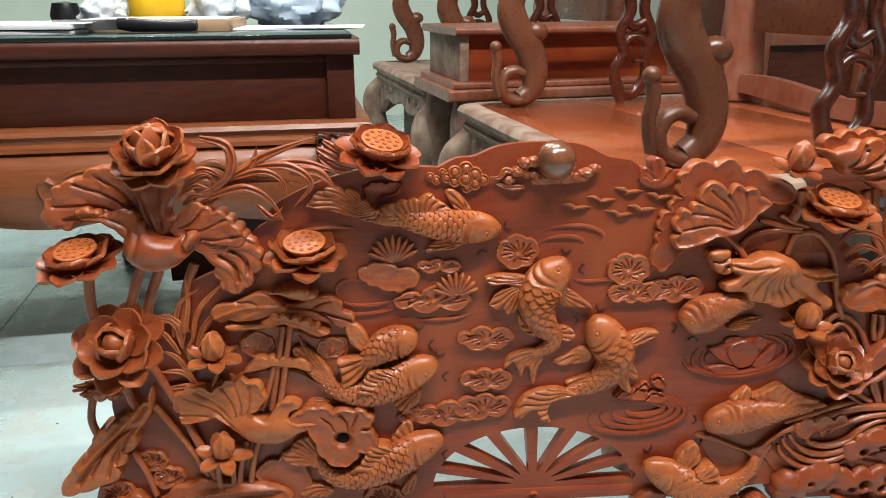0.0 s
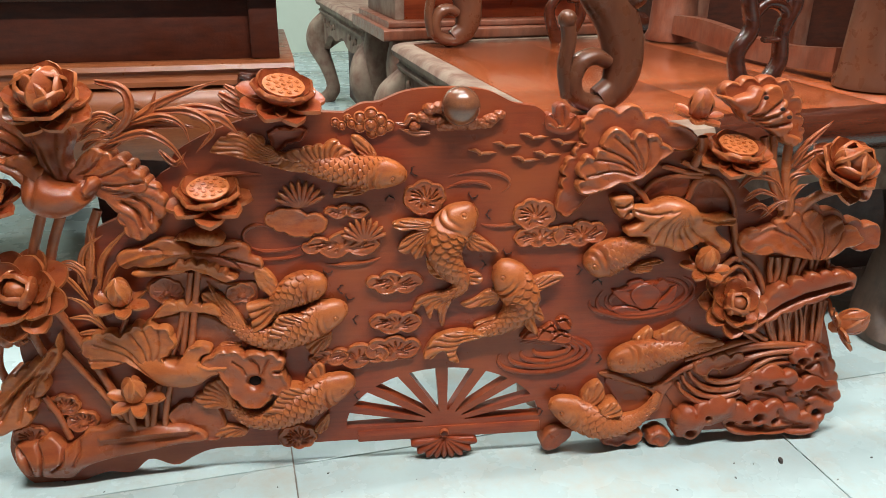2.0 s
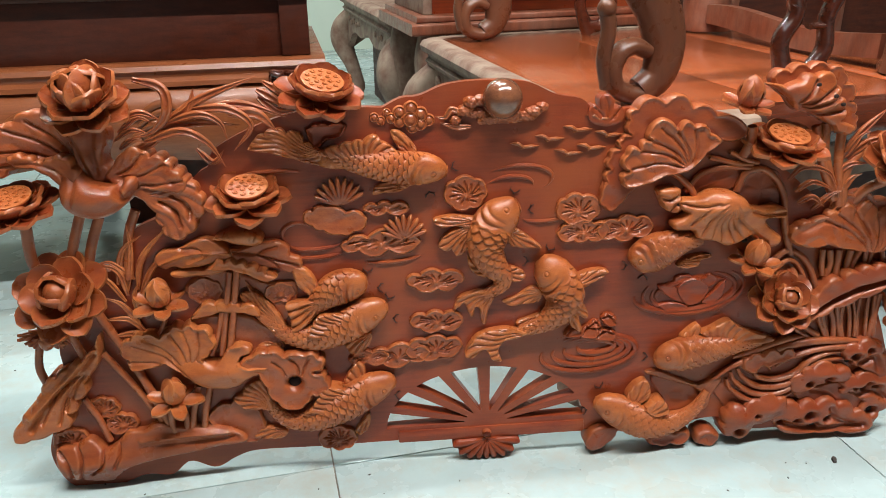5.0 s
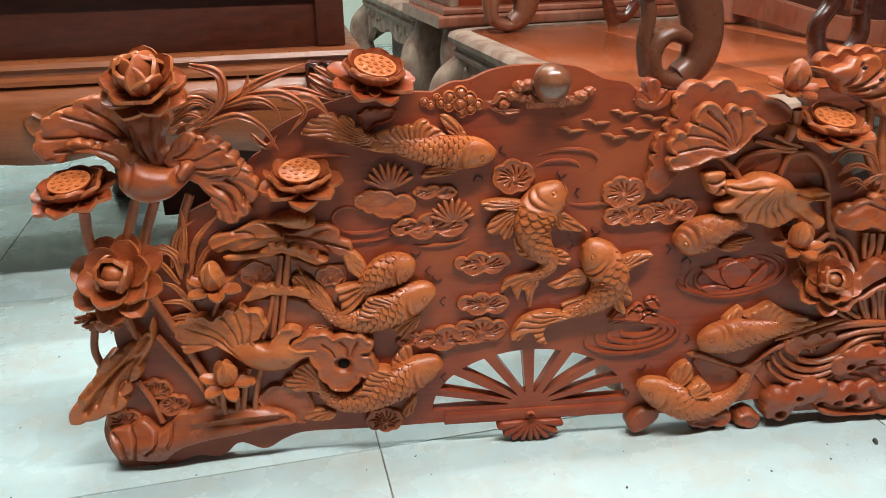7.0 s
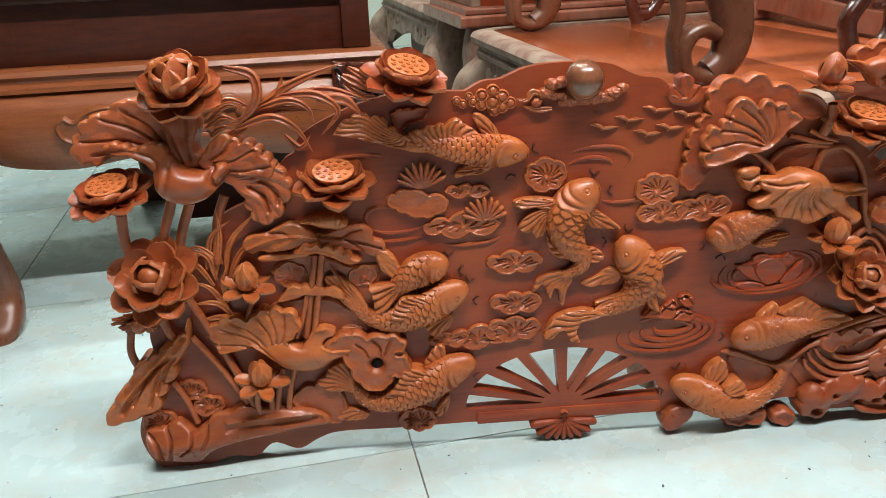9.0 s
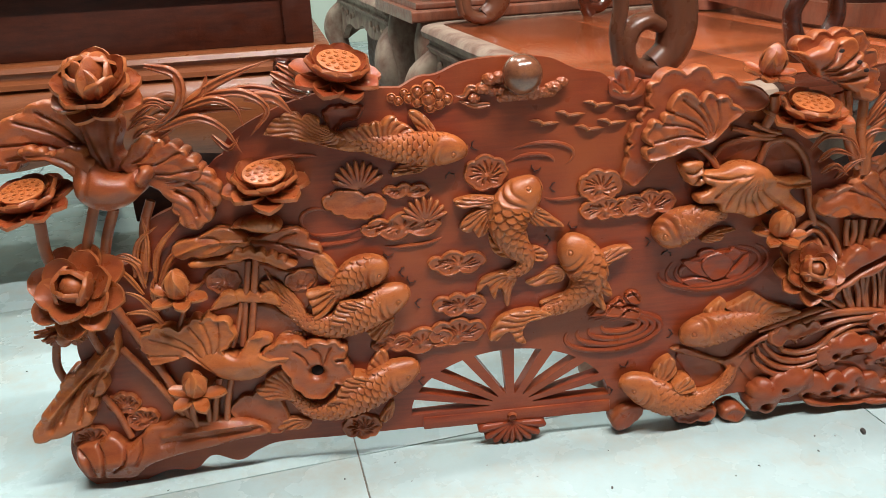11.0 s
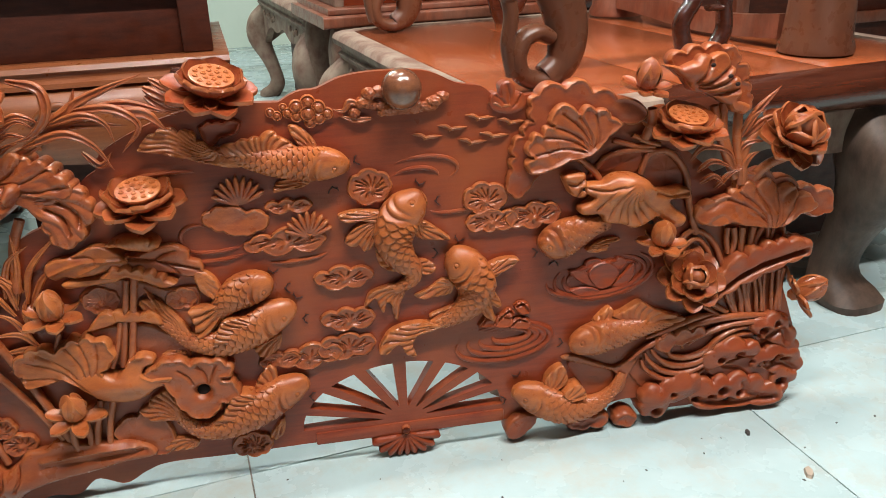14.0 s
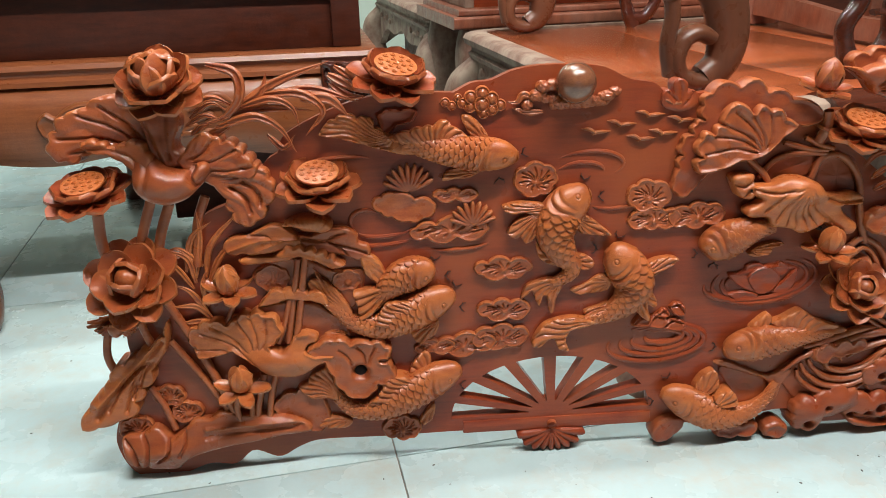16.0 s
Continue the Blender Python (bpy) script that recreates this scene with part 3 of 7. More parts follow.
def lotus(centre, size, d=0.03, axis=(0, 0.5, 1), pod=False, closed=False, mat=None, seed=0, label="", rings=None):
    """A carved lotus: rings of cupped petals round a bud or a seed pod with round seeds."""
    s, rg = Shape(), random.Random(seed)
    a, e, g = frame_of(axis)
    c = np.array([centre[0], centre[1], d])
    if rings is None:
        if closed:
            rings = [(6, -14, 44, 0.95, 0.30, 0.12), (5, 70, 76, 1.08, 0.42, 0.27)]
        elif pod:
            rings = [(9, -26, 58, 1.0, 0.31, 0.15), (8, 2, 66, 0.86, 0.31, 0.18)]
        else:
            rings = [(8, -14, 34, 1.0, 0.35, 0.12), (6, 24, 50, 0.86, 0.36, 0.16), (4, 70, 78, 0.74, 0.42, 0.22)]
    # the cup that the petals grow from
    t = np.linspace(0, 2 * math.pi, 18, endpoint=False)
    if pod:
        prof = [(0.02, -0.4), (0.22, -0.35), (0.30, 0.0), (0.50, 0.30), (0.57, 0.38), (0.55, 0.42), (0.45, 0.415), (0.0, 0.42)]
    else:
        prof = [(0.02, -0.4), (0.2, -0.32), (0.30, 0.0), (0.34, 0.3), (0.31, 0.6), (0.21, 0.84), (0.08, 0.98), (0.0, 1.0)]
        prof = prof if closed else [(1.15 * q, 0.80 * h) for q, h in prof]
    P = np.array([[c + (e * math.cos(x) + g * math.sin(x)) * r * size + a * z * size for x in t] for r, z in prof])
    s.grid(local(P), True)
    if pod:
        base, s = s, Shape()
        s.grid(local(np.array([[c + (e * math.cos(x) + g * math.sin(x)) * r * size + a * z * size for x in t] for r, z in ((0.54, 0.36), (0.585, 0.39), (0.58, 0.435), (0.52, 0.445), (0.0, 0.45))])), True)
        for k, (n, r) in enumerate(((1, 0.0), (6, 0.21), (11, 0.42))):
            for i in range(n):
                x = 2 * math.pi * (i + 0.3 * k) / n
                p = c + (e * math.cos(x) + g * math.sin(x)) * r * size + a * 0.448 * size
                ring_t = np.linspace(0, 2 * math.pi, 10, endpoint=False)
                P = np.array([[p + (e * math.cos(y) + g * math.sin(y)) * q * size + a * h * size for y in ring_t] for q, h in ((0.075, 0.0), (0.066, 0.032), (0.045, 0.028), (0.04, 0.008), (0.028, 0.028), (0.0, 0.032))])
                s.grid(local(P), True)
    seeds, s = (s, base) if pod else (None, s)
    core = part("lotus_pod_flower" if pod else "lotus_bud" if closed else "lotus_flower", s, mat or CARVED_WOOD, panel, label or ("carved lotus flower with a seed pod" if pod else "carved half-open lotus bud" if closed else "carved open lotus flower"), sharp=50)
    for k, (n, lift, curl, long, wide, foot) in enumerate(rings):
        for i in range(n):
            t = 2 * math.pi * (i + 0.5 * (k % 2)) / n + rg.uniform(-0.08, 0.08)
            rad = e * math.cos(t) + g * math.sin(t)
            L = size * long * rg.uniform(0.93, 1.05)
            leaf_of = petal(Shape(), c + rad * size * foot + a * size * 0.05 * k, rad, a, L, size * wide * rg.uniform(0.94, 1.06), lift + rg.uniform(-6, 6), curl, 0.32, thick=0.10 * size)
            part("petal", leaf_of, mat or CARVED_WOOD, core, sharp=50)
    if pod:
        part("seed_pod", seeds, GOLD_WOOD, core, "pale seed pod with round seeds", sharp=50)
    return core


def stem(name, points, w, d=(0.01,), mat=None, high=None, taper=None, label="", groove=0.0):
    p = spline(points, 40)
    dd = np.interp(np.linspace(0, 1, 40), np.linspace(0, 1, len(d)), d)
    s = Shape()
    taper = taper or [1, 1]
    sweep(s, np.c_[p, dd], [w * k for k in taper], [(high or w) * k for k in taper], 18 if groove else 10, groove)
    return part(name, s, mat or CARVED_WOOD, panel, label)


def blade(points, w, d=(0.012, 0.016), mat=None, high=0.004):
    """A grass-like leaf with a ridge: it swells from its foot and runs out to a point."""
    w = 0.82 * w
    return stem("grass_blade", points, w, d, mat, high, [0.45, 0.9, 1.0, 0.8, 0.45, 0.05], groove=0.7)


def plaque(name, centre, a, b, lobes, d=0.006, turn=0.0, mat=None, seed=1, label=""):
    """A low relief with a lobed rim, a raised edge and veins from a few hearts."""
    s, rg = Shape(), random.Random(seed)
    n, k = 14, 96
    t = np.linspace(0, 2 * math.pi, k, endpoint=False)
    rim = 1 + 0.16 * np.abs(np.sin(t * lobes / 2)) ** 0.7 + 0.05 * np.sin(2 * t + seed) + 0.04 * np.sin(3 * t + 2 * seed)
    r = np.r_[np.linspace(0.02, 0.98, n - 2), 1.0, 1.02][:, None]
    prof = np.interp(r, [0, 0.6, 0.82, 0.93, 0.98, 1.02], [0.9, 0.4, 0.45, 1.0, 0.75, -0.3])
    vein = 0.30 * np.maximum(0, np.cos(t * lobes)) ** 2 * np.exp(-(((r - 0.5) / 0.26) ** 2))
    x, y = a * rim * r * np.cos(t), b * rim * r * np.sin(t)
    c, sn = math.cos(radians(turn)), math.sin(radians(turn))
    P = np.stack([centre[0] + x * c - y * sn, centre[1] + x * sn + y * c, d * (prof + vein)], -1)
    s.grid(local(P), True)
    return part(name, s, mat or CARVED_WOOD, panel, label, sharp=60)


def ripple(centre, a, b, turn=0.0, arc=(0, 360), w=0.0022, mat=None):
    p = [(centre[0] + a * math.cos(radians(t)) * math.cos(radians(turn)) - b * math.sin(radians(t)) * math.sin(radians(turn)), centre[1] + a * math.cos(radians(t)) * math.sin(radians(turn)) + b * math.sin(radians(t)) * math.cos(radians(turn)), 0.0005) for t in np.linspace(arc[0], arc[1], 60)]
    return part("water_ripple", sweep(Shape(), p, [0.3 * w, 0.95 * w, 0.95 * w, 0.3 * w], [0.1 * w, w * 0.95, w * 0.95, 0.1 * w], 8), mat or BOARD_WOOD, panel, "low carved water ripple")


def lumps(name, spots, mat=None, label="", rough=0.22, pits=0, seed=3, base=-0.01):
    """Water-worn rock: swollen knobs run together, with deep round pits."""
    rg = random.Random(seed)
    for u, v, r, d in spots:
        s = Shape()
        n = 22
        off = Vector((rg.uniform(0, 9), rg.uniform(0, 9), rg.uniform(0, 9)))
        hollow = [Vector((rg.uniform(-0.75, 0.75), rg.uniform(-0.6, 0.6), 0.8)).normalized() for _ in range(pits)]
        a, t = np.linspace(0.01, math.pi - 0.01, n), np.linspace(0, 2 * math.pi, 2 * n, endpoint=False)
        P = np.empty((n, 2 * n, 3))
        for i in range(n):
            for j in range(2 * n):
                e = Vector((math.sin(a[i]) * math.cos(t[j]), math.sin(a[i]) * math.sin(t[j]), math.cos(a[i])))
                k = 1 + rough * (noise.noise(e * 2.1 + off) + 0.5 * noise.noise(e * 4.3 + off))
                for h in hollow:
                    k -= 0.55 * math.exp(-((e - h).length / 0.17) ** 2)
                P[i, j] = (u + e.x * r * k, v + e.y * r * k * 0.8, max(base, d + e.z * r * k * 0.75))
        s.grid(local(P), True)
        part(name, s, mat or ROCK_WOOD, panel, label, sharp=60)

# -- fish --
LEAF = "carved curling lotus leaf with a ruffled rim"
f1 = koi([(-0.053, 0.484), (-0.078, 0.489), (-0.115, 0.492), (-0.160, 0.497), (-0.200, 0.505), (-0.243, 0.522)], 0.026, 0.010, GOLD_WOOD, 5.0, gill=-1, taper=1.15)
fin(f1, [(-0.241, 0.518), (-0.227, 0.524, 0.1), (-0.207, 0.526, 0.2), (-0.189, 0.530, 0.2), (-0.174, 0.532, 0.1), (-0.160, 0.541, 0.2), (-0.149, 0.532, 0.1), (-0.122, 0.510, 0.1), (-0.143, 0.504), (-0.167, 0.505), (-0.200, 0.508)], (-0.185, 0.478), 11, 0.016, name="dorsal_fin")
fin(f1, [(-0.134, 0.544), (-0.124, 0.546), (-0.111, 0.537), (-0.098, 0.519), (-0.100, 0.509), (-0.116, 0.511), (-0.127, 0.526)], (-0.100, 0.507), 4, 0.012)
fin(f1, [(-0.163, 0.454), (-0.157, 0.467), (-0.140, 0.471), (-0.107, 0.470), (-0.123, 0.458), (-0.144, 0.456)], (-0.094, 0.467), 4, 0.012)
fin(f1, [(-0.334, 0.526), (-0.322, 0.542, 0.2), (-0.310, 0.546, 0.25), (-0.297, 0.552, 0.3), (-0.280, 0.545, 0.25), (-0.266, 0.548, 0.3), (-0.257, 0.534, 0.2), (-0.243, 0.527, 0.1), (-0.230, 0.516), (-0.196, 0.495), (-0.217, 0.495), (-0.241, 0.501), (-0.272, 0.511), (-0.304, 0.520)], (-0.208, 0.502), 8, 0.012, 0.003, "tail_fin")
carved("low_fin", [(-0.254, 0.552), (-0.246, 0.556, 0.2), (-0.233, 0.559, 0.2), (-0.220, 0.558, 0.2), (-0.194, 0.554), (-0.202, 0.539), (-0.224, 0.534), (-0.240, 0.520), (-0.247, 0.520), (-0.251, 0.539)], 0.005, [("rim", 0.003, 0.005)], BOARD_WOOD, "low trailing fin with a raised rim")
f2 = koi([(0.052, 0.431), (0.037, 0.424), (0.015, 0.407), (0.003, 0.385), (0.002, 0.362), (0.013, 0.338), (0.027, 0.320), (0.022, 0.303), (-0.002, 0.290)], 0.033, 0.012, GOLD_WOOD, 5.0, gill=1, taper=1.1)
fin(f2, [(-0.077, 0.412), (-0.058, 0.418), (-0.034, 0.418), (-0.007, 0.410), (-0.018, 0.398), (-0.044, 0.402), (-0.064, 0.401)], (-0.003, 0.405), 5, 0.016)
fin(f2, [(-0.070, 0.371), (-0.061, 0.387), (-0.044, 0.398), (-0.021, 0.402), (-0.019, 0.383), (-0.032, 0.359, 0.1), (-0.043, 0.355), (-0.050, 0.367, 0.2), (-0.061, 0.364)], (-0.011, 0.402), 6, 0.013)
fin(f2, [(0.035, 0.396), (0.052, 0.391), (0.074, 0.374), (0.086, 0.362), (0.070, 0.362), (0.053, 0.364), (0.038, 0.368), (0.031, 0.384)], (0.028, 0.396), 5, 0.013)
fin(f2, [(0.025, 0.332), (0.045, 0.333), (0.062, 0.321), (0.057, 0.309), (0.038, 0.311)], (0.019, 0.329), 4, 0.009)
fin(f2, [(-0.026, 0.355), (-0.015, 0.338), (0.001, 0.328), (0.010, 0.318), (-0.008, 0.320), (-0.022, 0.332)], (0.013, 0.326), 3, 0.008)
fin(f2, [(-0.049, 0.264), (-0.041, 0.287), (-0.020, 0.296), (0.003, 0.298), (0.013, 0.285), (0.006, 0.268), (0.001, 0.243), (-0.005, 0.245), (-0.008, 0.265), (-0.015, 0.270), (-0.020, 0.254), (-0.026, 0.263), (-0.032, 0.278), (-0.042, 0.270)], (0.012, 0.294), 6, 0.010, 0.003, "tail_fin")
f3 = koi([(0.082, 0.345), (0.094, 0.332), (0.115, 0.304), (0.123, 0.280), (0.110, 0.254), (0.082, 0.235), (0.051, 0.226)], 0.033, 0.012, GOLD_WOOD, 5.0, gill=1, taper=1.1)
fin(f3, [(0.134, 0.311), (0.154, 0.321), (0.176, 0.324), (0.190, 0.320), (0.182, 0.311), (0.162, 0.300), (0.142, 0.291), (0.135, 0.296)], (0.127, 0.299), 5, 0.016)
fin(f3, [(0.136, 0.286), (0.153, 0.269), (0.162, 0.249), (0.157, 0.242), (0.147, 0.247), (0.153, 0.221), (0.135, 0.231), (0.127, 0.254)], (0.128, 0.281), 6, 0.012)
fin(f3, [(0.028, 0.276), (0.049, 0.285), (0.072, 0.299), (0.089, 0.291), (0.084, 0.274), (0.057, 0.269), (0.040, 0.268)], (0.091, 0.289), 4, 0.006)
fin(f3, [(0.049, 0.241), (0.069, 0.249), (0.089, 0.254), (0.084, 0.241), (0.059, 0.230)], (0.093, 0.252), 3, 0.009)
fin(f3, [(-0.032, 0.191), (-0.026, 0.208), (-0.012, 0.225), (0.011, 0.233), (0.037, 0.234), (0.064, 0.226), (0.049, 0.218), (0.028, 0.212), (0.020, 0.197), (0.025, 0.180), (0.011, 0.182), (0.001, 0.200), (-0.009, 0.196), (-0.021, 0.187)], (0.071, 0.224), 6, 0.016, 0.004, "tail_fin")
f4 = koi([(-0.177, 0.316), (-0.193, 0.319), (-0.217, 0.317), (-0.239, 0.305), (-0.261, 0.283), (-0.278, 0.258)], 0.027, 0.012, GOLD_WOOD, 5.0, gill=-1)
fin(f4, [(-0.300, 0.292), (-0.290, 0.296), (-0.260, 0.300), (-0.240, 0.302), (-0.252, 0.289), (-0.259, 0.273), (-0.275, 0.256), (-0.292, 0.250), (-0.294, 0.270)], (-0.236, 0.299), 4, 0.020, 0.005)
f5 = koi([(-0.148, 0.283), (-0.167, 0.277), (-0.198, 0.263), (-0.229, 0.248), (-0.264, 0.237), (-0.298, 0.242), (-0.320, 0.259), (-0.336, 0.274)], 0.028, 0.012, GOLD_WOOD, 5.0, gill=-1)
fin(f5, [(-0.356, 0.332), (-0.346, 0.316), (-0.330, 0.303), (-0.315, 0.284), (-0.302, 0.257), (-0.321, 0.251), (-0.337, 0.265), (-0.353, 0.286, 0.1), (-0.365, 0.305, 0.2), (-0.361, 0.315), (-0.350, 0.316)], (-0.299, 0.246), 7, 0.013, 0.003, "tail_fin")
fin(f5, [(-0.272, 0.239), (-0.255, 0.273, 0.1), (-0.248, 0.278), (-0.227, 0.279, 0.15), (-0.209, 0.268), (-0.191, 0.277), (-0.201, 0.258), (-0.220, 0.247), (-0.250, 0.242)], (-0.190, 0.251), 7, 0.030, 0.004, "dorsal_fin")
fin(f5, [(-0.216, 0.220), (-0.199, 0.230), (-0.175, 0.240), (-0.179, 0.218), (-0.194, 0.206), (-0.206, 0.203)], (-0.172, 0.240), 4, 0.010)
fin(f5, [(-0.347, 0.226), (-0.333, 0.232), (-0.312, 0.226), (-0.329, 0.218)], (-0.308, 0.225), 3, 0.008)
f6 = koi([(-0.140, 0.156), (-0.160, 0.153), (-0.194, 0.138), (-0.235, 0.115), (-0.272, 0.099), (-0.307, 0.098), (-0.329, 0.115), (-0.342, 0.136)], 0.029, 0.012, GOLD_WOOD, 5.0, gill=-1)
fin(f6, [(-0.392, 0.142), (-0.376, 0.150, 0.2), (-0.370, 0.161), (-0.355, 0.169), (-0.343, 0.173), (-0.337, 0.147), (-0.331, 0.118), (-0.350, 0.122), (-0.372, 0.121, 0.1)], (-0.331, 0.122), 7, 0.014, 0.003, "tail_fin")
fin(f6, [(-0.287, 0.111), (-0.272, 0.123), (-0.260, 0.144, 0.15), (-0.246, 0.156, 0.1), (-0.224, 0.153, 0.1), (-0.200, 0.138), (-0.217, 0.126), (-0.248, 0.116)], (-0.194, 0.128), 6, 0.028, 0.004, "dorsal_fin")
fin(f6, [(-0.222, 0.154), (-0.212, 0.175), (-0.198, 0.189), (-0.188, 0.181), (-0.190, 0.158), (-0.206, 0.149)], (-0.196, 0.146), 4, 0.012)
fin(f6, [(-0.208, 0.072), (-0.185, 0.099), (-0.187, 0.073), (-0.201, 0.061)], (-0.183, 0.101), 3, 0.008)
fin(f6, [(-0.365, 0.069), (-0.349, 0.087), (-0.314, 0.080), (-0.326, 0.066)], (-0.312, 0.081), 4, 0.010)
f7 = koi([(0.229, 0.324), (0.245, 0.340), (0.267, 0.351), (0.299, 0.360), (0.335, 0.364)], 0.030, 0.014, GOLD_WOOD, 5.5, gill=-1, taper=0.8)
fin(f7, [(0.299, 0.322), (0.317, 0.335), (0.340, 0.339), (0.356, 0.334), (0.338, 0.328), (0.334, 0.319), (0.313, 0.316)], (0.290, 0.330), 5, 0.009)
f8 = koi([(0.271, 0.160), (0.295, 0.170), (0.332, 0.178), (0.380, 0.182), (0.448, 0.184)], 0.028, 0.014, GOLD_WOOD, 5.0, gill=-1)
fin(f8, [(0.344, 0.208), (0.363, 0.216), (0.388, 0.228), (0.403, 0.220), (0.422, 0.208), (0.452, 0.199), (0.470, 0.189), (0.441, 0.184), (0.402, 0.191), (0.363, 0.198)], (0.374, 0.155), 8, 0.018, 0.003, "dorsal_fin")
fin(f8, [(0.313, 0.199), (0.325, 0.214), (0.340, 0.223), (0.345, 0.211), (0.334, 0.194)], (0.325, 0.188), 3, 0.014)
f9 = koi([(0.174, 0.098), (0.196, 0.091), (0.228, 0.073), (0.267, 0.053), (0.310, 0.052), (0.344, 0.070), (0.365, 0.103)], 0.029, 0.014, GOLD_WOOD, 5.0, gill=1, taper=1.15)
fin(f9, [(0.229, 0.101), (0.239, 0.122), (0.259, 0.132), (0.268, 0.115), (0.265, 0.098), (0.245, 0.088)], (0.235, 0.084), 4, 0.018)
fin(f9, [(0.258, 0.088), (0.285, 0.100), (0.297, 0.076), (0.271, 0.072)], (0.256, 0.074), 4, 0.030, 0.003, "dorsal_fin")
for (u, v), a in zip([(-0.048, 0.487), (-0.081, 0.454), (-0.177, 0.332), (-0.163, 0.308), (-0.148, 0.289), (-0.142, 0.257), (-0.144, 0.172), (-0.144, 0.126)], (20, -80, 80, -5, 60, -10, 70, -10)):
    whiskers(u, v, a, 0.011)
for (u, v), a in zip([(0.044, 0.445), (0.066, 0.420), (0.098, 0.354), (0.068, 0.338), (0.223, 0.324), (0.250, 0.308), (0.265, 0.166), (0.292, 0.132), (0.189, 0.115), (0.169, 0.077)], (70, 0, 60, 170, 180, -100, 170, -100, 110, 190)):
    whiskers(u, v, a, 0.011)

# -- lotus flowers --
POD = [(9, -16, 44, 1.0, 0.40, 0.18), (7, 6, 60, 0.70, 0.42, 0.24)]
OPEN = [(8, 4, 12, 1.0, 0.40, 0.20), (6, 20, 24, 0.80, 0.42, 0.18), (4, 56, 58, 0.68, 0.46, 0.20)]
FULL = [(8, -14, 36, 0.98, 0.44, 0.14), (7, 14, 46, 0.92, 0.44, 0.18), (5, 42, 60, 0.88, 0.48, 0.2), (3, 58, 92, 1.0, 0.68, 0.2)]
lotus((-0.534, 0.599), 0.049, 0.034, (0.0, 0.74, 0.68), mat=CARVED_WOOD, seed=1, rings=FULL)
lotus((-0.227, 0.602), 0.050, 0.026, (0.20, 0.88, 0.42), pod=True, mat=ROCK_WOOD, seed=2, rings=POD)
lotus((-0.649, 0.459), 0.049, 0.032, (-0.05, 0.92, 0.36), pod=True, mat=ROCK_WOOD, seed=3, rings=POD)
lotus((-0.337, 0.459), 0.051, 0.022, (0.0, 0.92, 0.38), pod=True, mat=CARVED_WOOD, seed=4, rings=POD)
lotus((-0.603, 0.332), 0.055, 0.034, (-0.05, 0.52, 0.86), mat=CARVED_WOOD, seed=5, rings=OPEN)
lotus((-0.477, 0.309), 0.038, 0.022, (0.0, 0.93, 0.36), closed=True, mat=GOLD_WOOD, seed=6)
lotus((-0.474, 0.155), 0.038, 0.026, (0.05, 0.93, 0.36), closed=True, mat=GOLD_WOOD, seed=7)
lotus((-0.643, 0.270), 0.034, 0.016, (0.0, -0.8, 0.6), mat=ROCK_WOOD, seed=8, rings=[(16, 10, 20, 1.0, 0.15, 0.1), (14, 35, 20, 0.8, 0.15, 0.1)], label="carved seed head with a toothed rim")
lotus((0.442, 0.506), 0.050, 0.026, (0.04, 0.92, 0.38), pod=True, mat=CARVED_WOOD, seed=9, rings=POD)
lotus((0.378, 0.568), 0.036, 0.026, (0.1, 0.93, 0.3), closed=True, mat=CARVED_WOOD, seed=10)
lotus((0.619, 0.479), 0.047, 0.030, (0.10, 0.66, 0.74), mat=CARVED_WOOD, seed=11, rings=FULL)
lotus((0.467, 0.262), 0.044, 0.024, (0.0, 0.48, 0.88), mat=CARVED_WOOD, seed=12, rings=OPEN)
lotus((0.415, 0.328), 0.036, 0.024, (0.0, 0.93, 0.36), closed=True, mat=GOLD_WOOD, seed=13)
lotus((0.665, 0.213), 0.042, 0.016, (0.8, 0.45, 0.4), closed=True, mat=CARVED_WOOD, seed=14)

# -- leaves --
# top left: a leaf thrown open over its own hollow
r = (-0.564, 0.505)
carved("lotus_leaf", [(-0.579, 0.573), (-0.593, 0.581, 0.25), (-0.614, 0.588, 0.2), (-0.638, 0.575, 0.2), (-0.649, 0.571, 0.2), (-0.667, 0.565, 0.35), (-0.680, 0.547, 0.35), (-0.691, 0.532, 0.35), (-0.691, 0.512, 0.35), (-0.676, 0.505, 0.35), (-0.654, 0.510, 0.1), (-0.630, 0.519), (-0.593, 0.507), (-0.568, 0.498), (-0.551, 0.526), (-0.560, 0.557)], 0.014, [("ribs", r, 4, 0.006), ("veins", r, [(-0.620, 0.576), (-0.650, 0.565), (-0.680, 0.535), (-0.668, 0.515)], 0.0024, 0.005), ("slope", r, (-0.677, 0.551), -0.004, 0.010)], CARVED_WOOD, LEAF, edge=0.004, back=-0.02)
carved("lotus_leaf", [(-0.574, 0.570), (-0.553, 0.570), (-0.537, 0.566), (-0.522, 0.561), (-0.521, 0.545), (-0.528, 0.527), (-0.527, 0.513), (-0.514, 0.509), (-0.513, 0.495), (-0.541, 0.488), (-0.560, 0.495), (-0.563, 0.521), (-0.568, 0.546)], 0.020, [("groove", [(-0.568, 0.560), (-0.558, 0.531), (-0.547, 0.495)], 0.004, 0.005), ("groove", [(-0.537, 0.563), (-0.540, 0.534), (-0.538, 0.502)], 0.004, 0.004), ("dome", (-0.555, 0.531), (0.02, 0.05), 20, 0.008)], CARVED_WOOD, "fluted neck of a carved lotus leaf", edge=0.007, back=-0.02)
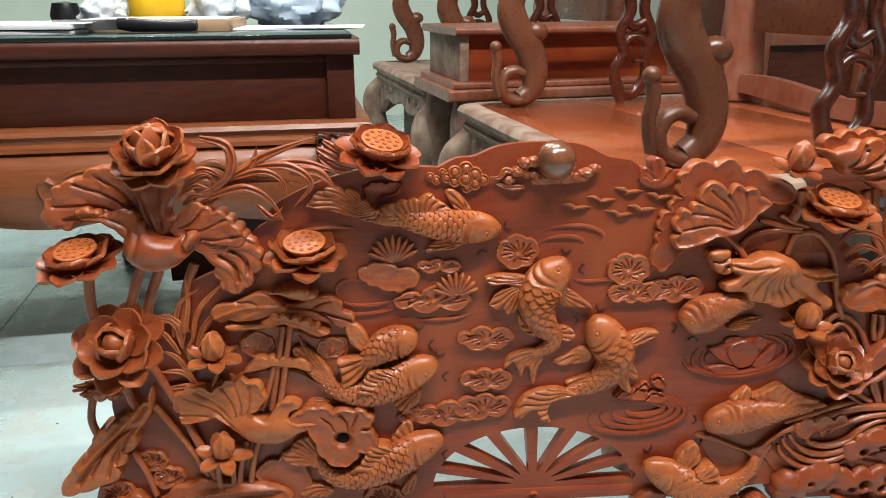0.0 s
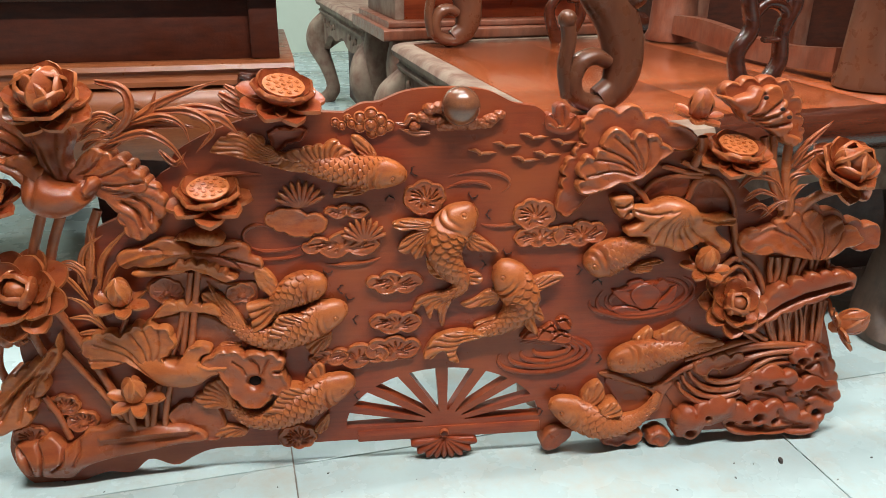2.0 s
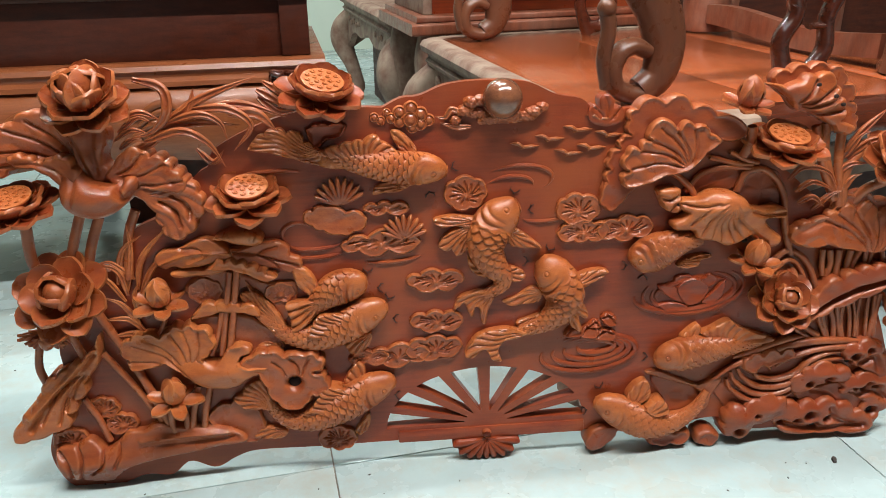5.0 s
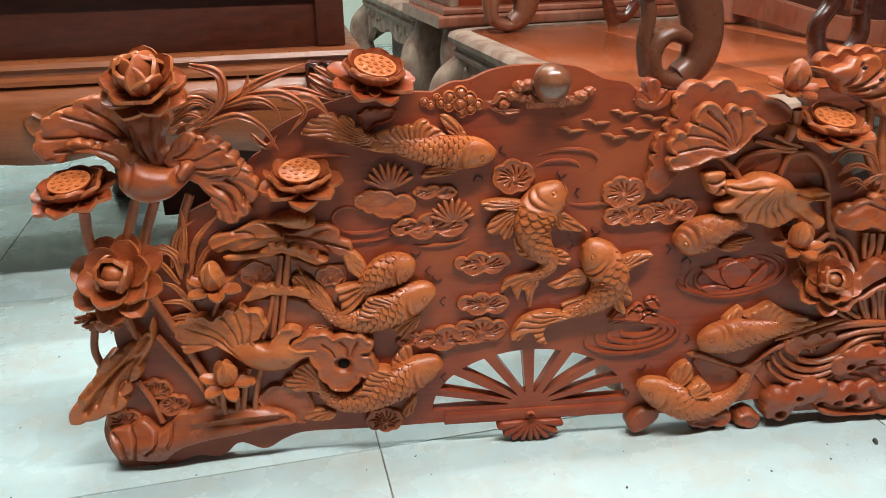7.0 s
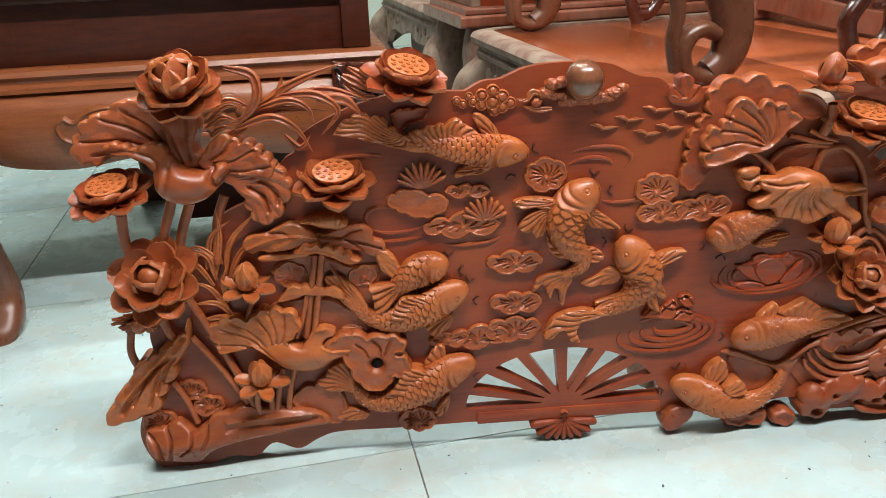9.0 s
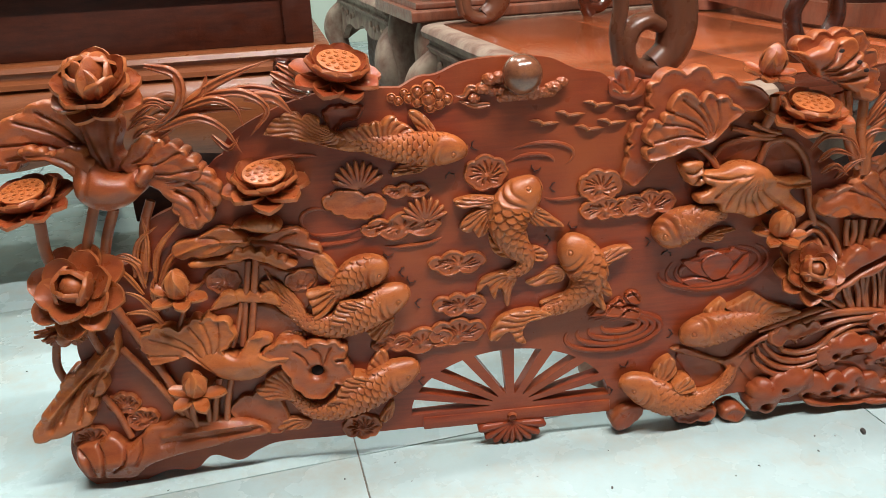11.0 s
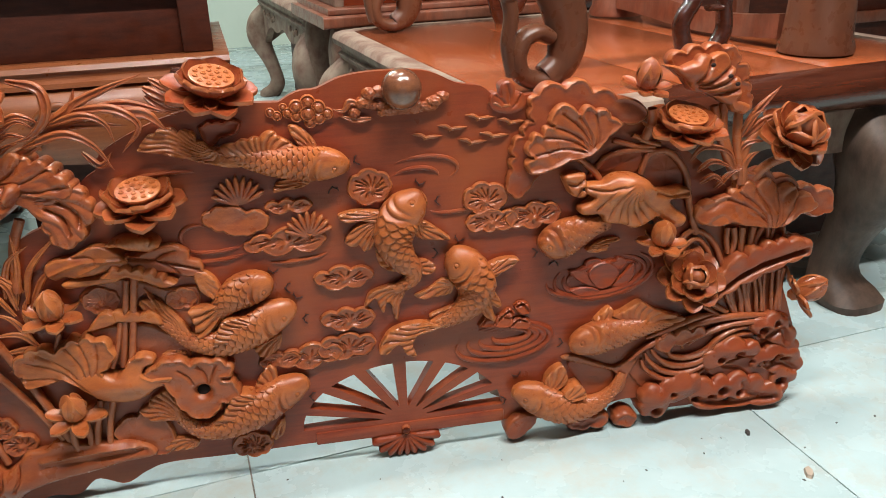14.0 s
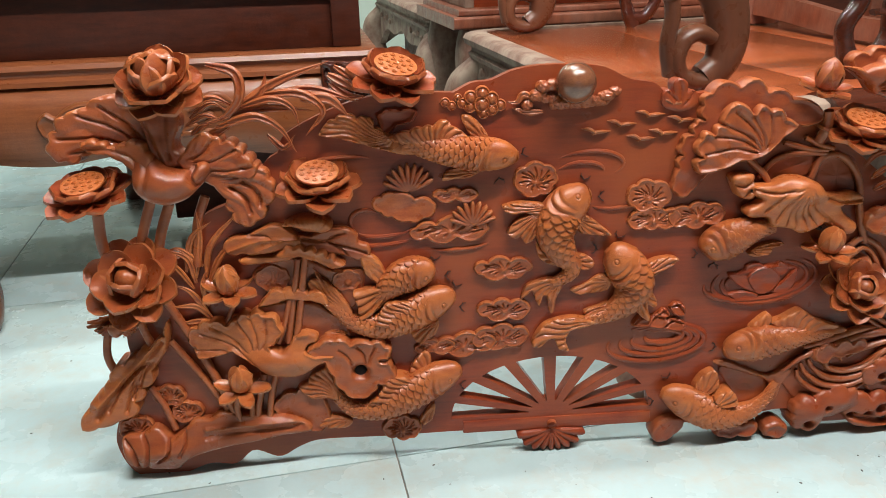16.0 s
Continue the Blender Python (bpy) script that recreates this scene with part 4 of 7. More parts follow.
carved("lotus_leaf", [(-0.651, 0.523, 0.3), (-0.643, 0.531, 0.3), (-0.627, 0.530, 0.3), (-0.613, 0.523, 0.3), (-0.602, 0.521, 0.3), (-0.589, 0.527, 0.3), (-0.574, 0.529, 0.3), (-0.562, 0.516, 0.3), (-0.556, 0.502), (-0.564, 0.475), (-0.579, 0.487), (-0.596, 0.503), (-0.617, 0.514), (-0.639, 0.515)], 0.036, [("groove", [(-0.646, 0.521), (-0.616, 0.520), (-0.587, 0.511), (-0.571, 0.495)], 0.003, 0.004), ("slope", (-0.649, 0.524), (-0.564, 0.491), -0.006, 0.006)], CARVED_WOOD, "scalloped lip of a carved lotus leaf", edge=0.006, back=0.0)
carved("lotus_leaf", [(-0.572, 0.526), (-0.557, 0.512), (-0.547, 0.498), (-0.533, 0.491), (-0.512, 0.489), (-0.499, 0.497), (-0.487, 0.498), (-0.482, 0.489), (-0.490, 0.475), (-0.502, 0.461), (-0.519, 0.448), (-0.545, 0.441), (-0.567, 0.446), (-0.583, 0.461), (-0.586, 0.482), (-0.582, 0.507)], 0.034, [("dome", (-0.543, 0.472), (0.05, 0.03), 0, 0.026), ("groove", [(-0.502, 0.492), (-0.507, 0.481), (-0.501, 0.469), (-0.491, 0.475)], 0.004, 0.012), ("groove", [(-0.570, 0.518), (-0.563, 0.493), (-0.570, 0.465)], 0.004, 0.004)], CARVED_WOOD, "smooth rounded bowl of a carved lotus leaf", edge=0.014, back=-0.02)
r = (-0.516, 0.497)
carved("lotus_leaf", [(-0.509, 0.523), (-0.496, 0.533, 0.3), (-0.476, 0.531, 0.3), (-0.464, 0.522, 0.35), (-0.446, 0.516, 0.35), (-0.437, 0.504, 0.3), (-0.425, 0.492, 0.35), (-0.421, 0.481, 0.3), (-0.440, 0.473), (-0.463, 0.476), (-0.489, 0.484), (-0.516, 0.486), (-0.527, 0.499), (-0.514, 0.513)], 0.026, [("ribs", r, 5, 0.004), ("veins", r, [(-0.476, 0.527), (-0.447, 0.512), (-0.426, 0.488)], 0.0022, 0.004)], CARVED_WOOD, LEAF, edge=0.004, back=-0.015)
r = (-0.485, 0.471)
carved("lotus_leaf", [(-0.493, 0.480), (-0.468, 0.484, 0.3), (-0.445, 0.479, 0.3), (-0.421, 0.485, 0.3), (-0.406, 0.469, 0.3), (-0.402, 0.451, 0.3), (-0.414, 0.431, 0.3), (-0.428, 0.410, 0.3), (-0.449, 0.405, 0.3), (-0.460, 0.423, 0.3), (-0.466, 0.442), (-0.482, 0.462), (-0.495, 0.470)], 0.022, [("ribs", r, 6, 0.006), ("groove", [(-0.459, 0.458), (-0.441, 0.445), (-0.435, 0.422)], 0.003, 0.007), ("groove", [(-0.442, 0.466), (-0.424, 0.453), (-0.421, 0.432)], 0.003, 0.006)], CARVED_WOOD, LEAF, edge=0.004, back=-0.012)
# middle left: a leaf folded like a wing over two beaded rims
carved("lotus_leaf", [(-0.480, 0.366), (-0.477, 0.379), (-0.463, 0.386), (-0.443, 0.389), (-0.426, 0.397), (-0.409, 0.402), (-0.389, 0.397), (-0.372, 0.384), (-0.370, 0.373), (-0.388, 0.368), (-0.409, 0.362), (-0.430, 0.359), (-0.442, 0.358), (-0.454, 0.361), (-0.467, 0.357)], 0.018, [("ridge", [(-0.473, 0.365), (-0.428, 0.380), (-0.371, 0.381)], 0.0022, 0.004), ("ridge", [(-0.433, 0.364), (-0.412, 0.372), (-0.395, 0.381)], 0.0018, 0.003), ("groove", [(-0.441, 0.387), (-0.423, 0.388), (-0.411, 0.382)], 0.002, 0.004), ("slope", (-0.477, 0.371), (-0.370, 0.383), -0.003, 0.008)], GOLD_WOOD, "folded carved lotus leaf with raised veins")
carved("lotus_leaf", [(-0.461, 0.350), (-0.447, 0.355), (-0.414, 0.355), (-0.397, 0.362), (-0.380, 0.357), (-0.389, 0.347), (-0.424, 0.344), (-0.453, 0.343)], 0.016, (), GOLD_WOOD, "long finger of a carved leaf", edge=0.005)
carved("lotus_leaf", [(-0.372, 0.385), (-0.358, 0.384), (-0.337, 0.390), (-0.308, 0.393), (-0.289, 0.382), (-0.288, 0.370), (-0.274, 0.364), (-0.272, 0.349), (-0.291, 0.342), (-0.307, 0.350), (-0.340, 0.358), (-0.364, 0.366)], 0.016, [("groove", [(-0.366, 0.380), (-0.330, 0.371), (-0.278, 0.353)], 0.002, 0.005), ("groove", [(-0.334, 0.373), (-0.321, 0.381), (-0.306, 0.384)], 0.0018, 0.004), ("groove", [(-0.322, 0.367), (-0.311, 0.358), (-0.305, 0.351)], 0.0018, 0.004), ("slope", (-0.367, 0.378), (-0.281, 0.365), 0.006, -0.003)], CARVED_WOOD, "folded carved lotus leaf with cut veins")
carved("lotus_leaf", [(-0.392, 0.402), (-0.378, 0.411), (-0.362, 0.415), (-0.342, 0.413), (-0.327, 0.406), (-0.323, 0.396), (-0.336, 0.390), (-0.352, 0.392), (-0.364, 0.395), (-0.375, 0.400)], 0.030, [("ribs", (-0.360, 0.366), 9, 0.003), ("dome", (-0.355, 0.404), (0.03, 0.01), 0, 0.006)], GOLD_WOOD, "pale ribbed curl on top of a carved leaf", edge=0.007)
carved("lotus_leaf", [(-0.406, 0.358), (-0.395, 0.365, 0.4), (-0.379, 0.369, 0.4), (-0.363, 0.367, 0.4), (-0.347, 0.362, 0.4), (-0.332, 0.355, 0.4), (-0.321, 0.348), (-0.307, 0.340), (-0.324, 0.334), (-0.348, 0.347), (-0.372, 0.356), (-0.392, 0.354)], 0.030, [("rim", 0.004, 0.002)], GOLD_WOOD, "beaded rim of a carved leaf", edge=0.006)
carved("lotus_leaf", [(-0.408, 0.345), (-0.375, 0.347), (-0.351, 0.337), (-0.326, 0.326), (-0.286, 0.326), (-0.284, 0.299), (-0.305, 0.263), (-0.328, 0.301), (-0.352, 0.321), (-0.379, 0.304), (-0.408, 0.301), (-0.444, 0.317), (-0.438, 0.334)], 0.005, (), CARVED_WOOD, "flat face of a carved leaf behind stems", edge=0.003)
carved("lotus_leaf", [(-0.286, 0.348), (-0.270, 0.348), (-0.257, 0.335), (-0.251, 0.317), (-0.259, 0.302), (-0.276, 0.315), (-0.283, 0.328)], 0.014, [("ribs", (-0.282, 0.349), 5, 0.004)], GOLD_WOOD, "small ribbed carved leaf")
carved("lotus_leaf", [(-0.440, 0.278), (-0.425, 0.295, 0.25), (-0.402, 0.302, 0.3), (-0.386, 0.298, 0.3), (-0.365, 0.296, 0.3), (-0.339, 0.286), (-0.338, 0.277), (-0.362, 0.284), (-0.395, 0.288), (-0.421, 0.281)], 0.020, (), GOLD_WOOD, "raised upper rim of a carved leaf", edge=0.005)
carved("lotus_leaf", [(-0.441, 0.272), (-0.414, 0.280), (-0.364, 0.278), (-0.340, 0.264), (-0.319, 0.245), (-0.307, 0.218), (-0.347, 0.217), (-0.387, 0.210), (-0.412, 0.221), (-0.426, 0.250)], 0.007, [("slope", (-0.398, 0.278), (-0.352, 0.219), 0.004, -0.002)], CARVED_WOOD, "flat face of a carved leaf behind stems", edge=0.003)
# lower left: the broad leaf with a curled lip, and the pierced one beside it
r = (-0.451, 0.191)
carved("lotus_leaf", [(-0.546, 0.234, 0.3), (-0.529, 0.252, 0.3), (-0.511, 0.260, 0.2), (-0.487, 0.253, 0.1), (-0.471, 0.265, 0.35), (-0.452, 0.268, 0.35), (-0.431, 0.267, 0.35), (-0.410, 0.252, 0.35), (-0.414, 0.230, 0.2), (-0.427, 0.218), (-0.423, 0.206), (-0.440, 0.181), (-0.463, 0.196), (-0.483, 0.211), (-0.513, 0.203), (-0.527, 0.200, 0.3), (-0.537, 0.209, 0.3), (-0.536, 0.219, 0.3), (-0.543, 0.223, 0.2)], 0.018, [("veins", r, [(-0.512, 0.251), (-0.472, 0.258), (-0.452, 0.262), (-0.430, 0.261), (-0.530, 0.240), (-0.539, 0.215)], 0.0020, 0.003), ("slope", (-0.526, 0.235), r, 0.0, 0.010), ("rim", 0.003, 0.002)], GOLD_WOOD, "broad carved lotus leaf with fine veins")
carved("lotus_leaf", [(-0.470, 0.210), (-0.442, 0.219), (-0.426, 0.216), (-0.410, 0.208), (-0.399, 0.217), (-0.389, 0.231), (-0.372, 0.237), (-0.356, 0.229), (-0.358, 0.219), (-0.370, 0.215), (-0.375, 0.206), (-0.358, 0.198), (-0.333, 0.198), (-0.338, 0.186), (-0.360, 0.180), (-0.380, 0.167), (-0.406, 0.164), (-0.435, 0.171), (-0.451, 0.187)], 0.024, [("dome", (-0.411, 0.193), (0.045, 0.02), 0, 0.014), ("ridge", [(-0.421, 0.220), (-0.410, 0.211), (-0.399, 0.219), (-0.389, 0.231), (-0.372, 0.235)], 0.0035, 0.006), ("ridge", [(-0.375, 0.205), (-0.360, 0.197), (-0.336, 0.197)], 0.003, 0.005)], GOLD_WOOD, "smooth carved leaf bowl with a curled lip", edge=0.009)
carved("lotus_leaf", [(-0.375, 0.204, 0.15), (-0.355, 0.218, 0.2), (-0.333, 0.224, 0.2), (-0.308, 0.215, 0.15), (-0.278, 0.216, 0.3), (-0.256, 0.209, 0.35), (-0.249, 0.193, 0.3), (-0.266, 0.184, 0.3), (-0.246, 0.170, 0.4), (-0.254, 0.148, 0.3), (-0.270, 0.145, 0.2), (-0.279, 0.131, 0.2), (-0.301, 0.122, 0.2), (-0.324, 0.137, 0.2), (-0.337, 0.162, 0.1), (-0.349, 0.185)], 0.024, [("dome", (-0.295, 0.167), (0.010, 0.009), 0, -0.022), ("groove", [(-0.326, 0.204), (-0.314, 0.193), (-0.308, 0.181)], 0.002, 0.004), ("groove", [(-0.300, 0.208), (-0.290, 0.196), (-0.288, 0.182)], 0.002, 0.004), ("groove", [(-0.272, 0.206), (-0.279, 0.191), (-0.283, 0.179)], 0.002, 0.004), ("rim", 0.004, 0.003)], CARVED_WOOD, "carved leaf pierced by a dark hollow", edge=0.005)
# near-black ball that paints the shade inside the hollow
part("hollow_shade_ball", Shape().ball(local((*(-0.296, 0.165), 0.010)), 0.0105, 14, (1.1, 0.6, 0.9)), PIT_SHADE, panel, "near-black ball painting the shade of a leaf's hollow")
carved("lotus_leaf", [(-0.436, 0.106, 0.1), (-0.421, 0.126, 0.2), (-0.398, 0.133, 0.2), (-0.367, 0.140, 0.1), (-0.355, 0.122), (-0.345, 0.076), (-0.364, 0.060), (-0.382, 0.063), (-0.416, 0.081)], 0.008, [("rim", 0.003, 0.002)], CARVED_WOOD, "low carved leaf behind a fish", edge=0.003)
# far lower left: the pointed leaf that hangs over the edge
carved("lotus_leaf", [(-0.573, 0.262), (-0.578, 0.243, 0.1), (-0.600, 0.224, 0.2), (-0.622, 0.213, 0.2), (-0.640, 0.201, 0.25), (-0.658, 0.192, 0.2), (-0.665, 0.174, 0.25), (-0.675, 0.160, 0.2), (-0.686, 0.147, 0.25), (-0.701, 0.129, 0.2), (-0.718, 0.095, 0.15), (-0.694, 0.098, 0.1), (-0.661, 0.108), (-0.645, 0.112, 0.3), (-0.632, 0.138, 0.3), (-0.618, 0.161, 0.3), (-0.602, 0.189), (-0.581, 0.214), (-0.573, 0.238)], 0.026, [("groove", [(-0.583, 0.234), (-0.619, 0.195), (-0.659, 0.155), (-0.691, 0.114)], 0.004, 0.007), ("veins", (-0.594, 0.207), [(-0.673, 0.125), (-0.648, 0.123), (-0.635, 0.144), (-0.623, 0.164)], 0.0026, 0.006), ("ridge", [(-0.578, 0.252), (-0.605, 0.215), (-0.644, 0.177), (-0.687, 0.136)], 0.005, 0.006)], GOLD_WOOD, "pointed carved leaf hanging over the edge", edge=0.005, back=-0.02)
# foot: the long rolled leaf
carved("lotus_leaf", [(-0.665, 0.072), (-0.654, 0.079), (-0.634, 0.080), (-0.616, 0.090), (-0.605, 0.086), (-0.589, 0.071), (-0.570, 0.082), (-0.555, 0.098), (-0.529, 0.099), (-0.511, 0.108), (-0.464, 0.101), (-0.417, 0.096), (-0.394, 0.089), (-0.377, 0.075), (-0.383, 0.066), (-0.424, 0.062), (-0.469, 0.054), (-0.513, 0.049), (-0.554, 0.040), (-0.574, 0.027), (-0.590, 0.015), (-0.630, 0.020), (-0.653, 0.025), (-0.662, 0.047)], 0.018, [("dome", (-0.609, 0.050), (0.09, 0.022), 4, 0.014), ("groove", [(-0.632, 0.080), (-0.625, 0.056), (-0.633, 0.023)], 0.0026, 0.007), ("groove", [(-0.592, 0.071), (-0.595, 0.049), (-0.613, 0.034)], 0.002, 0.006), ("groove", [(-0.568, 0.081), (-0.569, 0.062), (-0.579, 0.043)], 0.002, 0.005), ("groove", [(-0.660, 0.072), (-0.647, 0.053), (-0.645, 0.027)], 0.003, 0.007), ("ridge", [(-0.535, 0.083), (-0.483, 0.087), (-0.404, 0.089)], 0.004, 0.005), ("groove", [(-0.537, 0.070), (-0.467, 0.074), (-0.392, 0.079)], 0.004, 0.004)], CARVED_WOOD, "long rolled carved leaf along the foot", edge=0.006, back=-0.02)
# top right: scalloped back of the big leaf, and its shell-like lip
carved("lotus_leaf", [(0.220, 0.566, 0.3), (0.262, 0.573, 0.38), (0.303, 0.565, 0.25), (0.340, 0.554, 0.12), (0.381, 0.541, 0.4), (0.375, 0.515, 0.1), (0.352, 0.515), (0.348, 0.511), (0.314, 0.489), (0.279, 0.473), (0.227, 0.450), (0.215, 0.438, 0.1), (0.202, 0.422, 0.35), (0.178, 0.422, 0.3), (0.173, 0.437, 0.1), (0.180, 0.460, 0.3), (0.185, 0.478, 0.35), (0.183, 0.495, 0.3), (0.198, 0.508, 0.3), (0.201, 0.523, 0.3), (0.213, 0.528, 0.3), (0.210, 0.548, 0.35)], 0.012, [("rim", 0.003, 0.002), ("slope", (0.348, 0.521), (0.202, 0.492), 0.004, 0.0)], ROCK_WOOD, "scalloped back of a large carved lotus leaf", edge=0.003, back=-0.014)
r = (0.301, 0.476)
carved("lotus_leaf", [(0.234, 0.531, 0.42), (0.280, 0.536, 0.42), (0.305, 0.540, 0.3), (0.328, 0.529, 0.1), (0.347, 0.516), (0.326, 0.500), (0.301, 0.474), (0.265, 0.467), (0.235, 0.455), (0.213, 0.451, 0.2), (0.200, 0.461, 0.35), (0.209, 0.476, 0.35), (0.206, 0.502, 0.42), (0.224, 0.509, 0.38), (0.239, 0.521, 0.3)], 0.022, [("ribs", r, 7, 0.004), ("veins", r, [(0.280, 0.532), (0.305, 0.534), (0.243, 0.519), (0.227, 0.505), (0.214, 0.479), (0.256, 0.537)], 0.0022, 0.004), ("slope", r, (0.239, 0.528), 0.006, 0.002), ("rim", 0.0035, 0.003)], CARVED_WOOD, "shell-like lip of a large carved lotus leaf", edge=0.005)
carved("lotus_leaf", [(0.418, 0.603, 0.3), (0.444, 0.613, 0.3), (0.473, 0.617, 0.3), (0.504, 0.615, 0.35), (0.528, 0.607, 0.35), (0.529, 0.592, 0.35), (0.548, 0.576, 0.3), (0.541, 0.566, 0.35), (0.552, 0.547, 0.3), (0.556, 0.534, 0.3), (0.548, 0.519, 0.3), (0.528, 0.527), (0.513, 0.550), (0.476, 0.557), (0.449, 0.577), (0.425, 0.589)], 0.014, [("rim", 0.003, 0.002)], CARVED_WOOD, "scalloped back of a carved lotus leaf", edge=0.003, back=-0.006)
r = (0.446, 0.565)
carved("lotus_leaf", [(0.410, 0.596, 0.1), (0.432, 0.592), (0.454, 0.601, 0.35), (0.476, 0.605, 0.4), (0.508, 0.592, 0.35), (0.514, 0.576, 0.3), (0.526, 0.559, 0.3), (0.521, 0.540), (0.539, 0.534, 0.3), (0.544, 0.526, 0.3), (0.526, 0.523, 0.2), (0.511, 0.534), (0.493, 0.544), (0.475, 0.553), (0.452, 0.559), (0.438, 0.577), (0.424, 0.588)], 0.032, [("veins", r, [(0.476, 0.599), (0.507, 0.588), (0.513, 0.573), (0.524, 0.555)], 0.003, 0.007), ("dome", (0.464, 0.581), (0.03, 0.02), -30, 0.010), ("dome", (0.502, 0.569), (0.010, 0.008), 0, 0.008)], CARVED_WOOD, LEAF, edge=0.006, back=0.004)
pits([(*p, 0.0034) for p in [(0.473, 0.595), (0.501, 0.578), (0.513, 0.566)]], 0.042)
carved("lotus_leaf", [(0.538, 0.385), (0.540, 0.410, 0.3), (0.569, 0.423, 0.3), (0.606, 0.412, 0.25), (0.651, 0.392, 0.3), (0.682, 0.385, 0.4), (0.715, 0.360, 0.45), (0.702, 0.345, 0.2), (0.666, 0.351, 0.1), (0.637, 0.343), (0.576, 0.368)], 0.012, [("rim", 0.003, 0.002)], ROCK_WOOD, "scalloped back of a carved lotus leaf", edge=0.003, back=-0.01)
r = (0.602, 0.328)
carved("lotus_leaf", [(0.471, 0.361, 0.2), (0.482, 0.378, 0.2), (0.505, 0.385, 0.1), (0.528, 0.392, 0.3), (0.546, 0.399, 0.42), (0.574, 0.402, 0.42), (0.608, 0.399, 0.38), (0.643, 0.383, 0.35), (0.669, 0.373, 0.3), (0.674, 0.361), (0.646, 0.354), (0.628, 0.340), (0.609, 0.334), (0.570, 0.340), (0.535, 0.348), (0.512, 0.344), (0.483, 0.349)], 0.022, [("ribs", r, 8, 0.006), ("veins", r, [(0.546, 0.394), (0.574, 0.397), (0.608, 0.394), (0.641, 0.380), (0.528, 0.385)], 0.0022, 0.004), ("slope", r, (0.574, 0.401), 0.012, -0.004)], CARVED_WOOD, "shell-like carved lotus leaf", edge=0.005)
# right: the drooping leaf over a fish
carved("lotus_leaf", [(0.292, 0.431), (0.317, 0.433), (0.339, 0.442), (0.365, 0.441), (0.384, 0.432), (0.398, 0.418), (0.420, 0.413), (0.442, 0.416), (0.458, 0.408), (0.456, 0.396), (0.435, 0.396), (0.426, 0.393), (0.436, 0.380), (0.453, 0.366), (0.449, 0.353), (0.432, 0.351), (0.418, 0.360), (0.408, 0.370), (0.395, 0.365), (0.386, 0.360), (0.368, 0.356), (0.350, 0.364), (0.323, 0.369), (0.315, 0.382), (0.287, 0.384), (0.282, 0.396), (0.296, 0.403), (0.304, 0.410), (0.291, 0.418)], 0.030, [("dome", (0.359, 0.419), (0.04, 0.022), 0, 0.018), ("veins", (0.366, 0.430), [(0.327, 0.375), (0.345, 0.369), (0.359, 0.365), (0.377, 0.363), (0.390, 0.368), (0.412, 0.373), (0.431, 0.359), (0.309, 0.392)], 0.0020, 0.003), ("groove", [(0.294, 0.425), (0.322, 0.420), (0.344, 0.425)], 0.0024, 0.005), ("groove", [(0.455, 0.404), (0.425, 0.402), (0.402, 0.409)], 0.0024, 0.005)], GOLD_WOOD, "carved drooping lotus leaf with a fringed rim", edge=0.008, back=0.006)
carved("carved_knob", [(0.258, 0.444), (0.272, 0.449), (0.290, 0.447), (0.293, 0.435), (0.300, 0.423), (0.290, 0.410), (0.272, 0.414), (0.264, 0.427)], 0.026, [("groove", [(0.265, 0.433), (0.277, 0.430), (0.289, 0.436)], 0.003, 0.005), ("groove", [(0.281, 0.414), (0.286, 0.423), (0.296, 0.422)], 0.003, 0.006)], GOLD_WOOD, "small rounded carved knob", edge=0.009, back=0.0)
pits([(*p, 0.004) for p in [(0.291, 0.423), (0.320, 0.383), (0.397, 0.362)]], 0.022)
# right edge: a leaf seen edge-on with a double rim
carved("lotus_leaf", [(0.498, 0.239), (0.527, 0.271), (0.537, 0.285, 0.25), (0.564, 0.291, 0.3), (0.587, 0.302, 0.3), (0.611, 0.309, 0.3), (0.633, 0.310, 0.2), (0.661, 0.308, 0.35), (0.678, 0.292, 0.35), (0.664, 0.278, 0.15), (0.635, 0.272, 0.15), (0.596, 0.257, 0.15), (0.558, 0.242, 0.15), (0.530, 0.226, 0.1), (0.509, 0.213, 0.2)], 0.026, [("groove", [(0.516, 0.228), (0.557, 0.254), (0.605, 0.275), (0.665, 0.289)], 0.0045, 0.016), ("dome", (0.632, 0.298), (0.04, 0.03), 30, 0.006)], ROCK_WOOD, "carved leaf seen edge-on with a thick rippled double rim", edge=0.007, back=-0.012)
carved("lotus_leaf", [(0.156, 0.548), (0.152, 0.564), (0.160, 0.573), (0.169, 0.566), (0.168, 0.581), (0.178, 0.587), (0.189, 0.579), (0.189, 0.566), (0.198, 0.570), (0.205, 0.562), (0.201, 0.546), (0.179, 0.540)], 0.006, [("veins", (0.178, 0.545), [(0.161, 0.567), (0.178, 0.581), (0.198, 0.565)], 0.002, 0.003)], BOARD_WOOD, "small three-lobed leaf on the rim", edge=0.002, back=-0.02)

